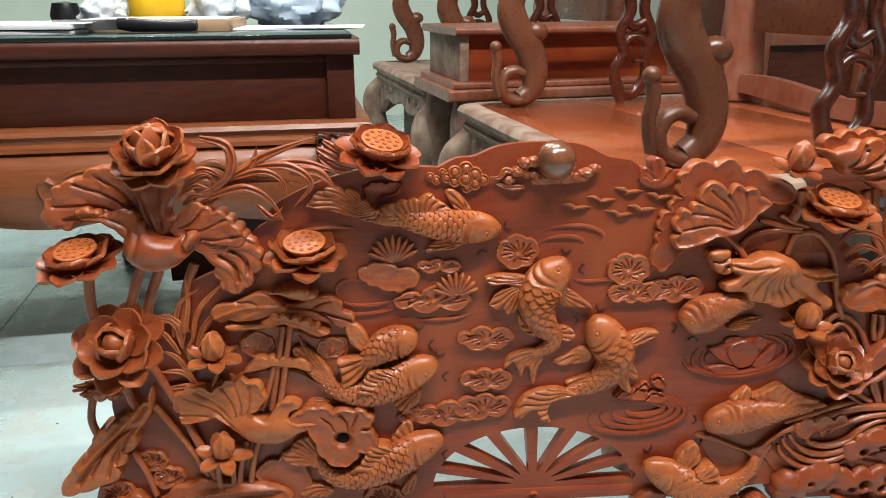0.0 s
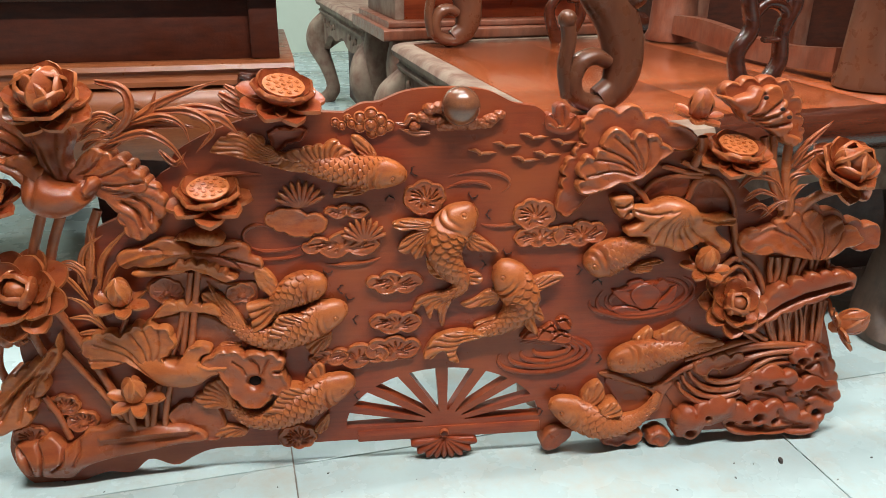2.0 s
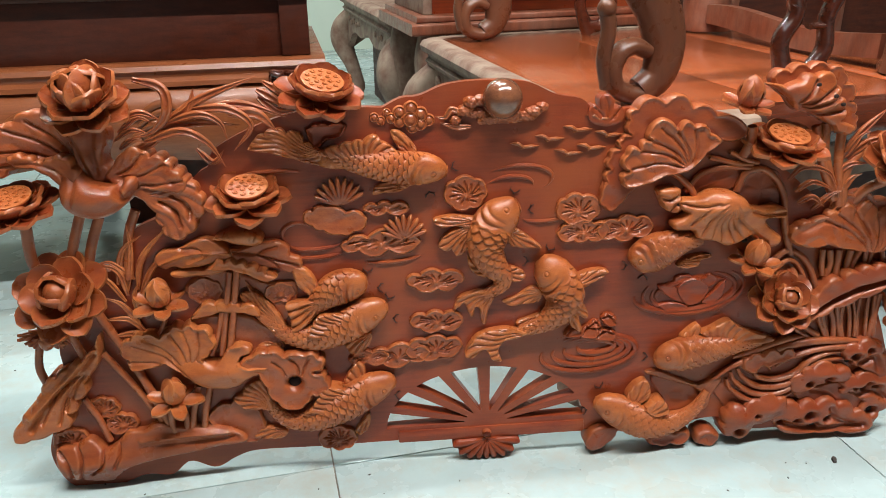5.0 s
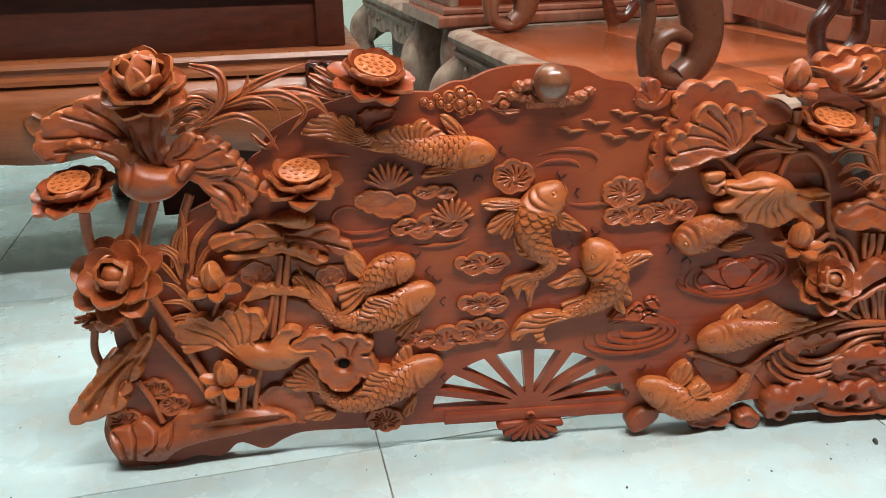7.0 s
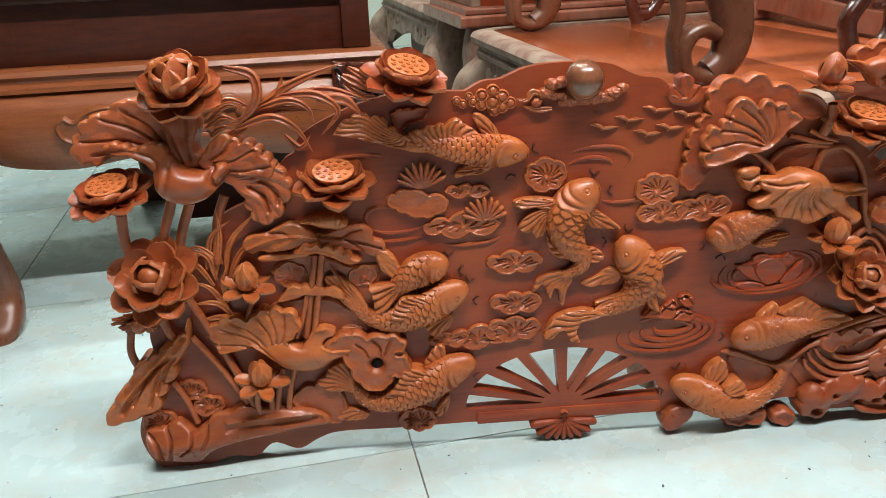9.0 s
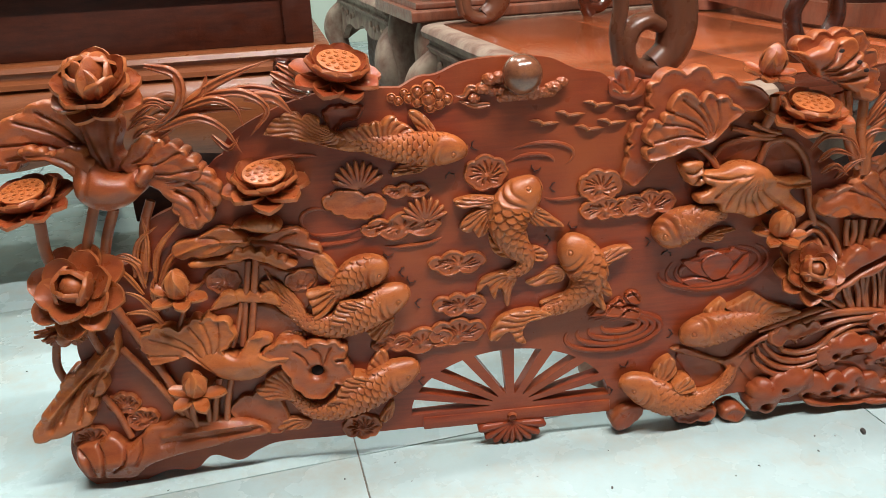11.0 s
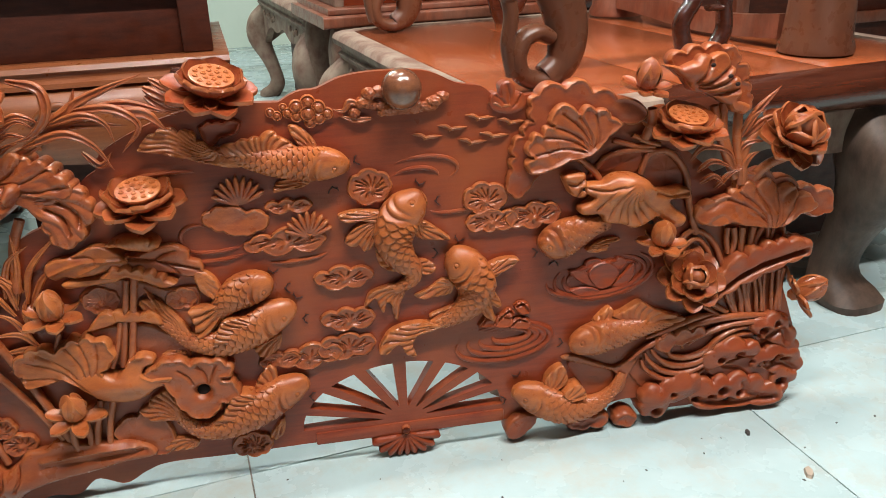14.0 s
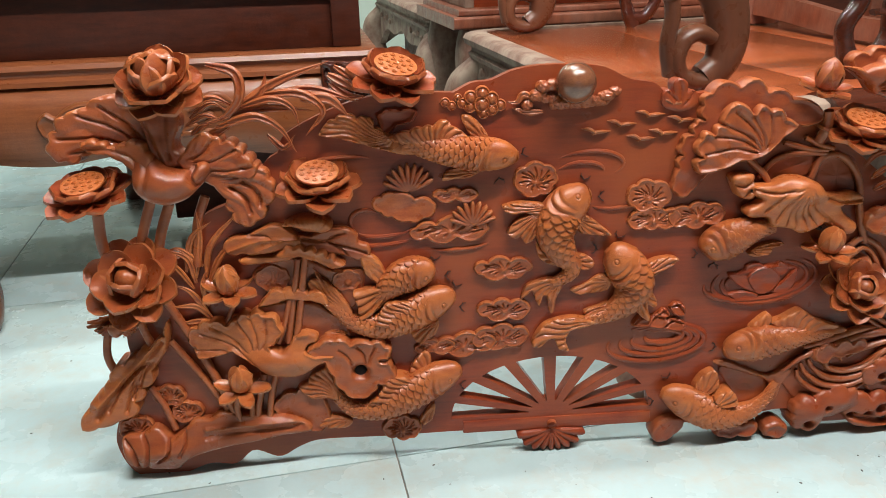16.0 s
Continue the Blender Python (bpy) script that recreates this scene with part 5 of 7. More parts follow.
# -- stems and grass, left --
for pts, w, d in (([(-0.641, 0.431), (-0.643, 0.384), (-0.633, 0.345)], 0.008, (0.028, 0.02)), ([(-0.573, 0.443), (-0.589, 0.398), (-0.604, 0.352)], 0.0075, (0.01, 0.012)), ([(-0.548, 0.438), (-0.564, 0.397), (-0.574, 0.359)], 0.0075, (0.01, 0.012)), ([(-0.500, 0.444), (-0.515, 0.403), (-0.521, 0.343)], 0.007, (0.0, 0.006)),
                  ([(-0.660, 0.253), (-0.666, 0.212), (-0.655, 0.178)], 0.006, (0.01, 0.015)), 
                  ([(-0.613, 0.295), (-0.610, 0.259), (-0.599, 0.221)], 0.006, (0.015, 0.012)), ([(-0.572, 0.297), (-0.530, 0.207), (-0.491, 0.103)], 0.0065, (0.012, 0.008)), ([(-0.573, 0.229), (-0.535, 0.170), (-0.503, 0.109)], 0.005, (0.01, 0.006)), ([(-0.612, 0.156), (-0.596, 0.121), (-0.585, 0.080)], 0.005, (0.01, 0.006)),
                  ([(-0.376, 0.348), (-0.388, 0.282), (-0.400, 0.218)], 0.005, (0.012, 0.014)), ([(-0.365, 0.352), (-0.377, 0.281), (-0.387, 0.226)], 0.005, (0.014, 0.016)), ([(-0.393, 0.287), (-0.404, 0.246), (-0.415, 0.219)], 0.004, (0.014, 0.016)), ([(-0.483, 0.137), (-0.486, 0.113), (-0.484, 0.093)], 0.005, (0.02, 0.014)), ([(-0.466, 0.136), (-0.464, 0.111), (-0.466, 0.092)], 0.005, (0.016, 0.012)),
                  ([(-0.441, 0.168), (-0.452, 0.125), (-0.458, 0.091)], 0.005, (0.012, 0.012)), ([(-0.424, 0.167), (-0.435, 0.124), (-0.440, 0.090)], 0.005, (0.012, 0.012)), ([(-0.477, 0.278), (-0.492, 0.242), (-0.501, 0.224)], 0.004, (0.01, 0.012))):
    stem("lotus_stem", pts, w, d, CARVED_WOOD, label="carved round stem")
for pts, w in (([(-0.538, 0.335), (-0.524, 0.386), (-0.493, 0.410)], 0.006), ([(-0.525, 0.325), (-0.512, 0.385), (-0.512, 0.428)], 0.006), ([(-0.511, 0.325), (-0.497, 0.376), (-0.451, 0.425)], 0.006), ([(-0.508, 0.316), (-0.482, 0.362), (-0.448, 0.382)], 0.006), ([(-0.526, 0.317), (-0.535, 0.357), (-0.573, 0.372)], 0.006), ([(-0.530, 0.308), (-0.553, 0.345), (-0.587, 0.359)], 0.005),
               ([(-0.511, 0.262), (-0.534, 0.304), (-0.561, 0.319)], 0.006), ([(-0.507, 0.257), (-0.529, 0.281), (-0.566, 0.283)], 0.006), ([(-0.504, 0.252), (-0.524, 0.258), (-0.561, 0.256)], 0.006), ([(-0.500, 0.243), (-0.526, 0.235), (-0.552, 0.228)], 0.006), ([(-0.500, 0.233), (-0.482, 0.260), (-0.439, 0.271)], 0.006), ([(-0.513, 0.280), (-0.516, 0.316), (-0.505, 0.342)], 0.005), ([(-0.513, 0.342), (-0.542, 0.370), (-0.565, 0.367)], 0.005)):
    blade(pts, w, (0.006, 0.014), GOLD_WOOD)
# the airy grass over the opening, top left
for pts, w, d in (([(-0.474, 0.627), (-0.437, 0.615), (-0.433, 0.584), (-0.455, 0.558), (-0.487, 0.548)], 0.009, (0.02, 0.03, 0.02)), ([(-0.431, 0.573), (-0.406, 0.587), (-0.396, 0.614)], 0.008, (0.02, 0.02)), ([(-0.447, 0.562), (-0.390, 0.598), (-0.311, 0.627)], 0.008, (0.018, 0.02)), ([(-0.469, 0.543), (-0.417, 0.557), (-0.384, 0.540), (-0.364, 0.505)], 0.008, (0.02, 0.03, 0.02)),
                  ([(-0.435, 0.569), (-0.392, 0.579), (-0.366, 0.567), (-0.357, 0.539)], 0.007, (0.02, 0.026, 0.02)), ([(-0.406, 0.585), (-0.353, 0.585), (-0.324, 0.561), (-0.350, 0.527)], 0.008, (0.02, 0.026, 0.02)), ([(-0.391, 0.583), (-0.337, 0.590), (-0.276, 0.571)], 0.008, (0.018, 0.02)), ([(-0.460, 0.555), (-0.408, 0.567), (-0.339, 0.562)], 0.008, (0.014, 0.02)), ([(-0.353, 0.578), (-0.315, 0.576), (-0.289, 0.552)], 0.011, (0.022, 0.024)),
                  ([(-0.500, 0.572), (-0.472, 0.582), (-0.443, 0.569)], 0.006, (0.01, 0.014)), ([(-0.505, 0.556), (-0.476, 0.575), (-0.455, 0.566)], 0.005, (0.012, 0.014)), ([(-0.511, 0.545), (-0.486, 0.559), (-0.460, 0.551)], 0.005, (0.012, 0.014)), ([(-0.505, 0.533), (-0.492, 0.544), (-0.476, 0.547)], 0.005, (0.012, 0.014)), ([(-0.498, 0.525), (-0.457, 0.543), (-0.435, 0.565)], 0.008, (0.012, 0.014)), ([(-0.404, 0.529), (-0.383, 0.510), (-0.366, 0.527)], 0.006, (0.006, 0.01)),
                  ([(-0.316, 0.607), (-0.294, 0.595), (-0.275, 0.583)], 0.009, (0.0, 0.01)), ([(-0.315, 0.596), (-0.291, 0.579), (-0.266, 0.577)], 0.008, (0.0, 0.01)), ([(-0.307, 0.618), (-0.282, 0.602), (-0.265, 0.588)], 0.007, (0.0, 0.008))):
    blade(pts, w, d, CARVED_WOOD, 0.006)

# -- stems and grass, right --
for pts, w, d in (([(0.510, 0.535), (0.515, 0.488), (0.537, 0.426)], 0.007, (0.01, 0.01)), ([(0.494, 0.532), (0.510, 0.480), (0.538, 0.417)], 0.007, (0.012, 0.01)), ([(0.538, 0.529), (0.538, 0.478), (0.548, 0.407)], 0.007, (0.008, 0.01)), ([(0.392, 0.536), (0.395, 0.515), (0.387, 0.490)], 0.007, (0.02, 0.01)), ([(0.574, 0.492), (0.553, 0.459), (0.553, 0.406)], 0.007, (0.008, 0.01)),
                  ([(0.304, 0.438), (0.330, 0.466), (0.374, 0.473), (0.406, 0.470)], 0.0045, (0.004, 0.006)), ([(0.384, 0.435), (0.397, 0.464), (0.428, 0.466), (0.457, 0.433), (0.467, 0.379), (0.482, 0.331)], 0.0055, (0.006, 0.006)), ([(0.282, 0.470), (0.309, 0.446), (0.322, 0.423)], 0.005, (0.01, 0.01)), ([(0.338, 0.490), (0.379, 0.478), (0.405, 0.476)], 0.004, (0.006, 0.006)), ([(0.369, 0.496), (0.396, 0.483), (0.414, 0.478)], 0.004, (0.006, 0.006)),
                  ([(0.449, 0.316), (0.477, 0.337), (0.512, 0.314), (0.540, 0.249)], 0.005, (0.006, 0.006)), ([(0.455, 0.302), (0.482, 0.322), (0.506, 0.296), (0.521, 0.241)], 0.004, (0.006, 0.006)), ([(0.492, 0.235), (0.519, 0.207), (0.545, 0.189)], 0.005, (0.006, 0.006)), ([(0.478, 0.227), (0.504, 0.204), (0.530, 0.186)], 0.004, (0.006, 0.006))):
    stem("lotus_stem", pts, w, d, CARVED_WOOD, label="carved round stem")
for i in range(8):
    u, v = Vector((0.534, 0.337)).lerp(Vector((0.634, 0.329)), i / 7)
    u2, v2 = Vector((0.535, 0.293)).lerp(Vector((0.626, 0.287)), i / 7)
    stem("lotus_stem", [(u + 0.004 * math.sin(5 * i), v), ((u + u2) / 2 + 0.005 * math.sin(3 * i), (v + v2) / 2), (u2 + 0.004 * math.cos(4 * i), v2)], 0.0045 + 0.001 * math.sin(7 * i), (0.008, 0.006), CARVED_WOOD, label="carved round stem")
for i in range(11):
    u, v = Vector((0.536, 0.240)).lerp(Vector((0.641, 0.257)), i / 10)
    u2, v2 = Vector((0.555, 0.186)).lerp(Vector((0.642, 0.182)), i / 10)
    stem("lotus_stem", [(u + 0.003 * math.sin(5 * i), v), ((u + u2) / 2 - 0.004 * math.sin(2 * i), (v + v2) / 2), (u2 + 0.003 * math.cos(4 * i), v2)], 0.0038 + 0.0009 * math.sin(7 * i), (0.007, 0.005), ROCK_WOOD, label="carved round stem")
for pts, w in (([(0.463, 0.450), (0.483, 0.470), (0.520, 0.462), (0.536, 0.434)], 0.006), ([(0.476, 0.431), (0.498, 0.447), (0.531, 0.435)], 0.006), ([(0.535, 0.452), (0.552, 0.472), (0.580, 0.474)], 0.007), ([(0.546, 0.425), (0.558, 0.450), (0.572, 0.459)], 0.008), ([(0.550, 0.498), (0.571, 0.526), (0.598, 0.556)], 0.008), ([(0.551, 0.481), (0.577, 0.505), (0.609, 0.513)], 0.009), ([(0.542, 0.478), (0.562, 0.514), (0.576, 0.522)], 0.007), ([(0.506, 0.402), (0.527, 0.426), (0.546, 0.434)], 0.006), ([(0.482, 0.413), (0.501, 0.424), (0.519, 0.409)], 0.006)):
    blade(pts, w, (0.008, 0.02), CARVED_WOOD, 0.006)
plaque("low_leaf", (0.425, 0.436), 0.032, 0.030, 4, 0.003, 0, BOARD_WOOD, 2, "low carved round leaf")
plaque("low_leaf", (0.353, 0.451), 0.035, 0.018, 4, 0.003, 20, BOARD_WOOD, 3, "low carved round leaf")

stem("lotus_stem", [(0.571, 0.409), (0.588, 0.434), (0.624, 0.455)], 0.008, (0.004, 0.016, 0.03), CARVED_WOOD, label="carved round stem")

# -- low relief on the ground --
for c, r, p, t in (((-0.027, 0.450), 0.030, 7, 10), ((0.141, 0.418), 0.030, 7, 25), ((-0.416, 0.317), 0.024, 7, 15), ((-0.307, 0.309), 0.020, 7, 30), ((-0.588, 0.136), 0.022, 7, 0), ((-0.564, 0.107), 0.022, 7, 20), ((-0.644, 0.083), 0.026, 7, 40), ((-0.236, 0.058), 0.027, 8, 10)):
    lily(c, r * 1.12, r * 0.76, p, 0, 0.006, int(t))
for c, a, b, n, t, sd in (((-0.075, 0.316), 0.040, 0.012, 7, 0, 1), ((-0.074, 0.249), 0.040, 0.012, 7, 0, 2), ((-0.079, 0.205), 0.042, 0.014, 8, 3, 3), ((-0.138, 0.195), 0.046, 0.012, 8, 4, 4), ((0.150, 0.382), 0.038, 0.012, 8, 2, 5), ((0.216, 0.385), 0.040, 0.014, 8, 4, 6), ((-0.154, 0.379), 0.058, 0.010, 8, 0, 7), ((-0.144, 0.432), 0.032, 0.006, 7, 0, 8), ((-0.182, 0.195), 0.03, 0.008, 6, 3, 10)):
    lily(c, a * 1.12, b * 1.15, n, t, 0.006, sd)
for c, n0, n1, r in (((-0.211, 0.438), 20, 165, 0.036), ((-0.120, 0.384), 10, 170, 0.032)):
    part("lotus_relief", fan_sheet(Shape(), c, n0, n1, [r, r * 1.1, r], 9, 0.004, 0.008, 0.003, 0.003, 0.34, 8), CARVED_WOOD, panel, "low-relief lotus with pointed petals", sharp=60)
# water lily ring on the right and the splash rings
c = (0.332, 0.276)
for a, b, t0, t1 in ((0.082, 0.036, 150, 400), (0.068, 0.030, 160, 420), (0.095, 0.030, 170, 330), (0.06, 0.02, 20, 200)):
    ripple(c, a, b, 6, (t0, t1), 0.0060)
for o, h in (([(0.321, 0.254), (0.303, 0.279), (0.313, 0.295), (0.337, 0.298), (0.356, 0.280), (0.344, 0.258)], 0.007), ([(0.317, 0.257), (0.291, 0.268), (0.272, 0.289), (0.295, 0.288), (0.309, 0.278)], 0.005), ([(0.303, 0.280), (0.299, 0.301), (0.320, 0.305), (0.329, 0.295), (0.314, 0.292)], 0.004), ([(0.344, 0.256), (0.361, 0.274), (0.381, 0.293), (0.379, 0.268), (0.363, 0.253)], 0.005), ([(0.344, 0.291), (0.355, 0.305), (0.369, 0.294), (0.358, 0.281)], 0.004), ([(0.274, 0.256), (0.300, 0.260), (0.324, 0.252), (0.310, 0.244), (0.291, 0.243)], 0.004), ([(0.324, 0.252), (0.357, 0.252), (0.383, 0.248), (0.363, 0.239), (0.343, 0.240)], 0.004)):
    carved("lotus_relief", o, h, [("rim", 0.0025, 0.001), ("slope", c, o[2], -0.002, 0.001)], BOARD_WOOD, "low-relief petal of a water lily", edge=0.0025, step=0.0018)
c = (0.164, 0.179)
for a, b in ((0.026, 0.009), (0.042, 0.015), (0.056, 0.020), (0.070, 0.026)):
    ripple((c[0] + 0.02 - a * 0.25, c[1] + 0.016 - b * 0.6), a * 1.1, b * 1.15, 4, (-200, 120), 0.0064)
for o in ([(0.126, 0.211), (0.132, 0.226), (0.146, 0.232), (0.158, 0.222), (0.153, 0.210)], [(0.149, 0.210), (0.157, 0.228), (0.171, 0.231), (0.182, 0.219), (0.175, 0.205)], [(0.173, 0.205), (0.182, 0.219), (0.199, 0.221), (0.211, 0.210), (0.203, 0.199)], [(0.183, 0.239), (0.192, 0.248), (0.206, 0.243), (0.210, 0.226), (0.194, 0.225)], [(0.162, 0.226), (0.172, 0.238), (0.182, 0.234), (0.184, 0.223)]):
    carved("splash_rock", o, 0.007, [("rim", 0.003, 0.002), ("groove", [o[0], o[2]], 0.0016, 0.004), ("groove", [o[1], o[3]], 0.0016, 0.003)], BOARD_WOOD, "small low carved rock in a pool", edge=0.003, step=0.0016)
for c, a, b, t0, t1 in (((0.047, 0.465), 0.055, 0.022, -40, 130), ((0.038, 0.457), 0.035, 0.014, -10, 150), ((-0.276, 0.398), 0.022, 0.016, 40, 230), ((-0.247, 0.383), 0.04, 0.01, 180, 330), ((-0.248, 0.366), 0.04, 0.006, 190, 340), ((-0.138, 0.356), 0.045, 0.008, 200, 340), ((-0.269, 0.371), 0.03, 0.012, 180, 300), ((-0.097, 0.179), 0.05, 0.006, 10, 170), ((0.096, 0.411), 0.04, 0.010, 200, 350), ((-0.315, 0.485), 0.05, 0.006, 10, 160)):
    ripple(c, a, b, 4, (t0, t1), 0.0036)
carved("low_leaf", [(-0.266, 0.424, 0.25), (-0.253, 0.433, 0.2), (-0.232, 0.439, 0.15), (-0.203, 0.428, 0.2), (-0.177, 0.423, 0.25), (-0.174, 0.412, 0.25), (-0.192, 0.399, 0.2), (-0.213, 0.395, 0.15), (-0.238, 0.403, 0.2), (-0.254, 0.410, 0.2)], 0.007, [("dome", (-0.216, 0.416), (0.02, 0.01), 0, -0.002), ("rim", 0.003, 0.001)], CARVED_WOOD, "low-relief lotus leaf with a wavy rim", edge=0.003)
# flight of birds
for k, (u, v) in enumerate(((0.168, 0.551), (0.135, 0.536), (0.182, 0.527), (0.094, 0.524), (0.156, 0.509), (0.057, 0.514), (0.123, 0.502))):
    s = Shape()
    for sg, long in ((1, 0.024), (-1, 0.019)):
        sweep(s, spline([(u, v, 0.003), (u + sg * long * 0.4, v + 0.003 - (0.002 if sg > 0 else -0.002), 0.004), (u + sg * long, v + (0.001 if sg > 0 else 0.006), 0.001)], 14), [0.0026, 0.0030, 0.0006], [0.0034, 0.003, 0.001], 8)
    sweep(s, [(u - 0.003, v - 0.003, 0.002), (u, v, 0.0035), (u + 0.004, v + 0.002, 0.002)], [0.0012, 0.0030, 0.001], [0.002, 0.0038, 0.0012], 8)
    part("carved_bird_shape", s, CARVED_WOOD, panel, "tiny low-relief bird in flight")
# ball on its cloud
part("ball", Shape().ball(local((*(0.024, 0.587), 0.022)), 0.0285, 40), BALL_WOOD, panel, "polished streaky wooden ball", sharp=80)
rg = random.Random(11)
spots = [(Vector((-0.041, 0.563)).lerp(Vector((0.083, 0.568)), f), 0.007 + 0.003 * rg.random()) for f in np.linspace(0, 1, 15)]
lumps("cloud_knob", [(p[0], p[1] + rg.uniform(-0.007, 0.006), r, 0.006) for p, r in spots] + [(p[0] + 0.004, p[1] - 0.009, r, 0.004) for p, r in spots[4:13]] + [(*(-0.020, 0.582), 0.011, 0.010), (*(-0.007, 0.584), 0.010, 0.010), (*(-0.028, 0.571), 0.010, 0.008)], CARVED_WOOD, "curled carved cloud under the ball", 0.2)
blade([(-0.033, 0.567), (-0.047, 0.572), (-0.056, 0.561), (-0.071, 0.563)], 0.006, (0.008, 0.006), CARVED_WOOD)
blade([(-0.019, 0.547), (-0.042, 0.547), (-0.064, 0.554)], 0.006, (0.006, 0.004), CARVED_WOOD)
spots = [(*(-0.104, 0.575), 0.011), (*(-0.120, 0.570), 0.010), (*(-0.091, 0.567), 0.011), (*(-0.105, 0.560), 0.012), (*(-0.121, 0.557), 0.009), (*(-0.091, 0.553), 0.010), (*(-0.079, 0.558), 0.009), (*(-0.132, 0.562), 0.008), (*(-0.103, 0.548), 0.009), (*(-0.147, 0.559), 0.007), (*(-0.156, 0.564), 0.007), (*(-0.138, 0.570), 0.006)]
for u, v, r in spots:
    s = Shape()
    t = np.linspace(0, 2 * math.pi, 14, endpoint=False)
    s.grid(local(np.array([[(u + q * r * math.cos(x), v + q * r * math.sin(x), h * r) for x in t] for q, h in ((1.02, -0.1), (1.0, 0.4), (0.85, 0.7), (0.7, 0.55), (0.55, 0.6), (0.3, 0.9), (0.0, 0.95))])), True)
    part("cloud_curl", s, CARVED_WOOD, panel, "round low-relief cloud curl")

# -- rocks and running water, lower right --
HOLES = [(*p, q) for p, q in zip([(0.424, 0.028), (0.451, 0.056), (0.497, 0.038), (0.543, 0.049), (0.555, 0.027), (0.577, 0.039), (0.523, 0.041), (0.569, 0.114), (0.537, 0.106), (0.593, 0.096), (0.617, 0.088), (0.636, 0.092), (0.655, 0.094), (0.640, 0.100), (0.611, 0.152), (0.634, 0.160), (0.652, 0.049), (0.602, 0.140)], (0.0055, 0.0035, 0.0035, 0.008, 0.006, 0.006, 0.005, 0.0045, 0.0045, 0.003, 0.006, 0.006, 0.005, 0.005, 0.006, 0.005, 0.007, 0.004))]
SUNK = [("dome", (u, v), (1.15 * q, 0.9 * q), 0, -0.024) for u, v, q in HOLES]
ROCK = "water-worn carved rock with drilled pits"
carved("carved_rock", [(0.396, 0.046, 0.2), (0.401, 0.068, 0.25), (0.427, 0.074, 0.2), (0.451, 0.086, 0.3), (0.483, 0.088, 0.3), (0.504, 0.073, 0.2), (0.512, 0.043), (0.488, 0.047), (0.469, 0.039, 0.1), (0.449, 0.037), (0.441, 0.020, 0.3), (0.414, 0.017, 0.3), (0.397, 0.029, 0.2)], 0.020, [("dome", (0.425, 0.053), (0.022, 0.02), 40, 0.012), ("dome", (0.474, 0.068), (0.02, 0.015), 20, 0.010)] + SUNK, ROCK_WOOD, ROCK, edge=0.012, step=0.0019, back=-0.02)
carved("carved_rock", [(0.477, 0.049, 0.2), (0.491, 0.068, 0.3), (0.523, 0.070, 0.3), (0.553, 0.071, 0.3), (0.590, 0.068, 0.3), (0.622, 0.050, 0.3), (0.658, 0.032, 0.25), (0.650, 0.010, 0.1), (0.599, 0.012), (0.558, 0.012), (0.506, 0.016, 0.1), (0.488, 0.033)], 0.020, [("dome", (0.539, 0.052), (0.03, 0.016), 10, 0.008), ("groove", [(0.494, 0.037), (0.557, 0.022), (0.641, 0.023)], 0.006, 0.010), ("groove", [(0.580, 0.058), (0.592, 0.038), (0.619, 0.029)], 0.005, 0.007)] + SUNK, ROCK_WOOD, ROCK, edge=0.010, step=0.0019, back=-0.02)
carved("carved_rock", [(0.503, 0.106, 0.3), (0.518, 0.128, 0.3), (0.538, 0.138, 0.3), (0.579, 0.132, 0.3), (0.608, 0.121, 0.2), (0.599, 0.106), (0.571, 0.108), (0.551, 0.103, 0.1), (0.531, 0.093, 0.2), (0.513, 0.091, 0.2)], 0.020, [("dome", (0.559, 0.125), (0.03, 0.01), 0, 0.008)] + SUNK, ROCK_WOOD, ROCK, edge=0.009, step=0.0019, back=-0.01)
carved("carved_rock", [(0.516, 0.087), (0.554, 0.098), (0.600, 0.102), (0.645, 0.064), (0.640, 0.039), (0.587, 0.069), (0.540, 0.069)], 0.010, [("groove", [(0.544, 0.091), (0.575, 0.082), (0.589, 0.068)], 0.003, 0.004)], ROCK_WOOD, "hollow between carved rocks", edge=0.004, back=-0.01)
carved("carved_rock", [(0.591, 0.104, 0.25), (0.617, 0.115, 0.25), (0.654, 0.114, 0.3), (0.685, 0.093, 0.35), (0.682, 0.066, 0.3), (0.668, 0.045, 0.25), (0.658, 0.028, 0.25), (0.634, 0.042, 0.2), (0.638, 0.066), (0.616, 0.080), (0.594, 0.083)], 0.018, [("dome", (0.640, 0.102), (0.03, 0.01), 5, 0.008), ("groove", [(0.626, 0.080), (0.652, 0.085), (0.674, 0.071)], 0.005, 0.008)] + SUNK, ROCK_WOOD, ROCK, edge=0.008, step=0.0019, back=-0.02)
carved("carved_rock", [(0.586, 0.159, 0.3), (0.612, 0.174, 0.3), (0.644, 0.172, 0.3), (0.657, 0.154, 0.3), (0.671, 0.127, 0.3), (0.679, 0.108, 0.3), (0.649, 0.116), (0.621, 0.131), (0.600, 0.139)], 0.018, [("dome", (0.619, 0.159), (0.02, 0.01), 5, 0.008), ("groove", [(0.623, 0.138), (0.646, 0.146), (0.655, 0.127)], 0.006, 0.010)] + SUNK, ROCK_WOOD, ROCK, edge=0.008, step=0.0019, back=-0.02)
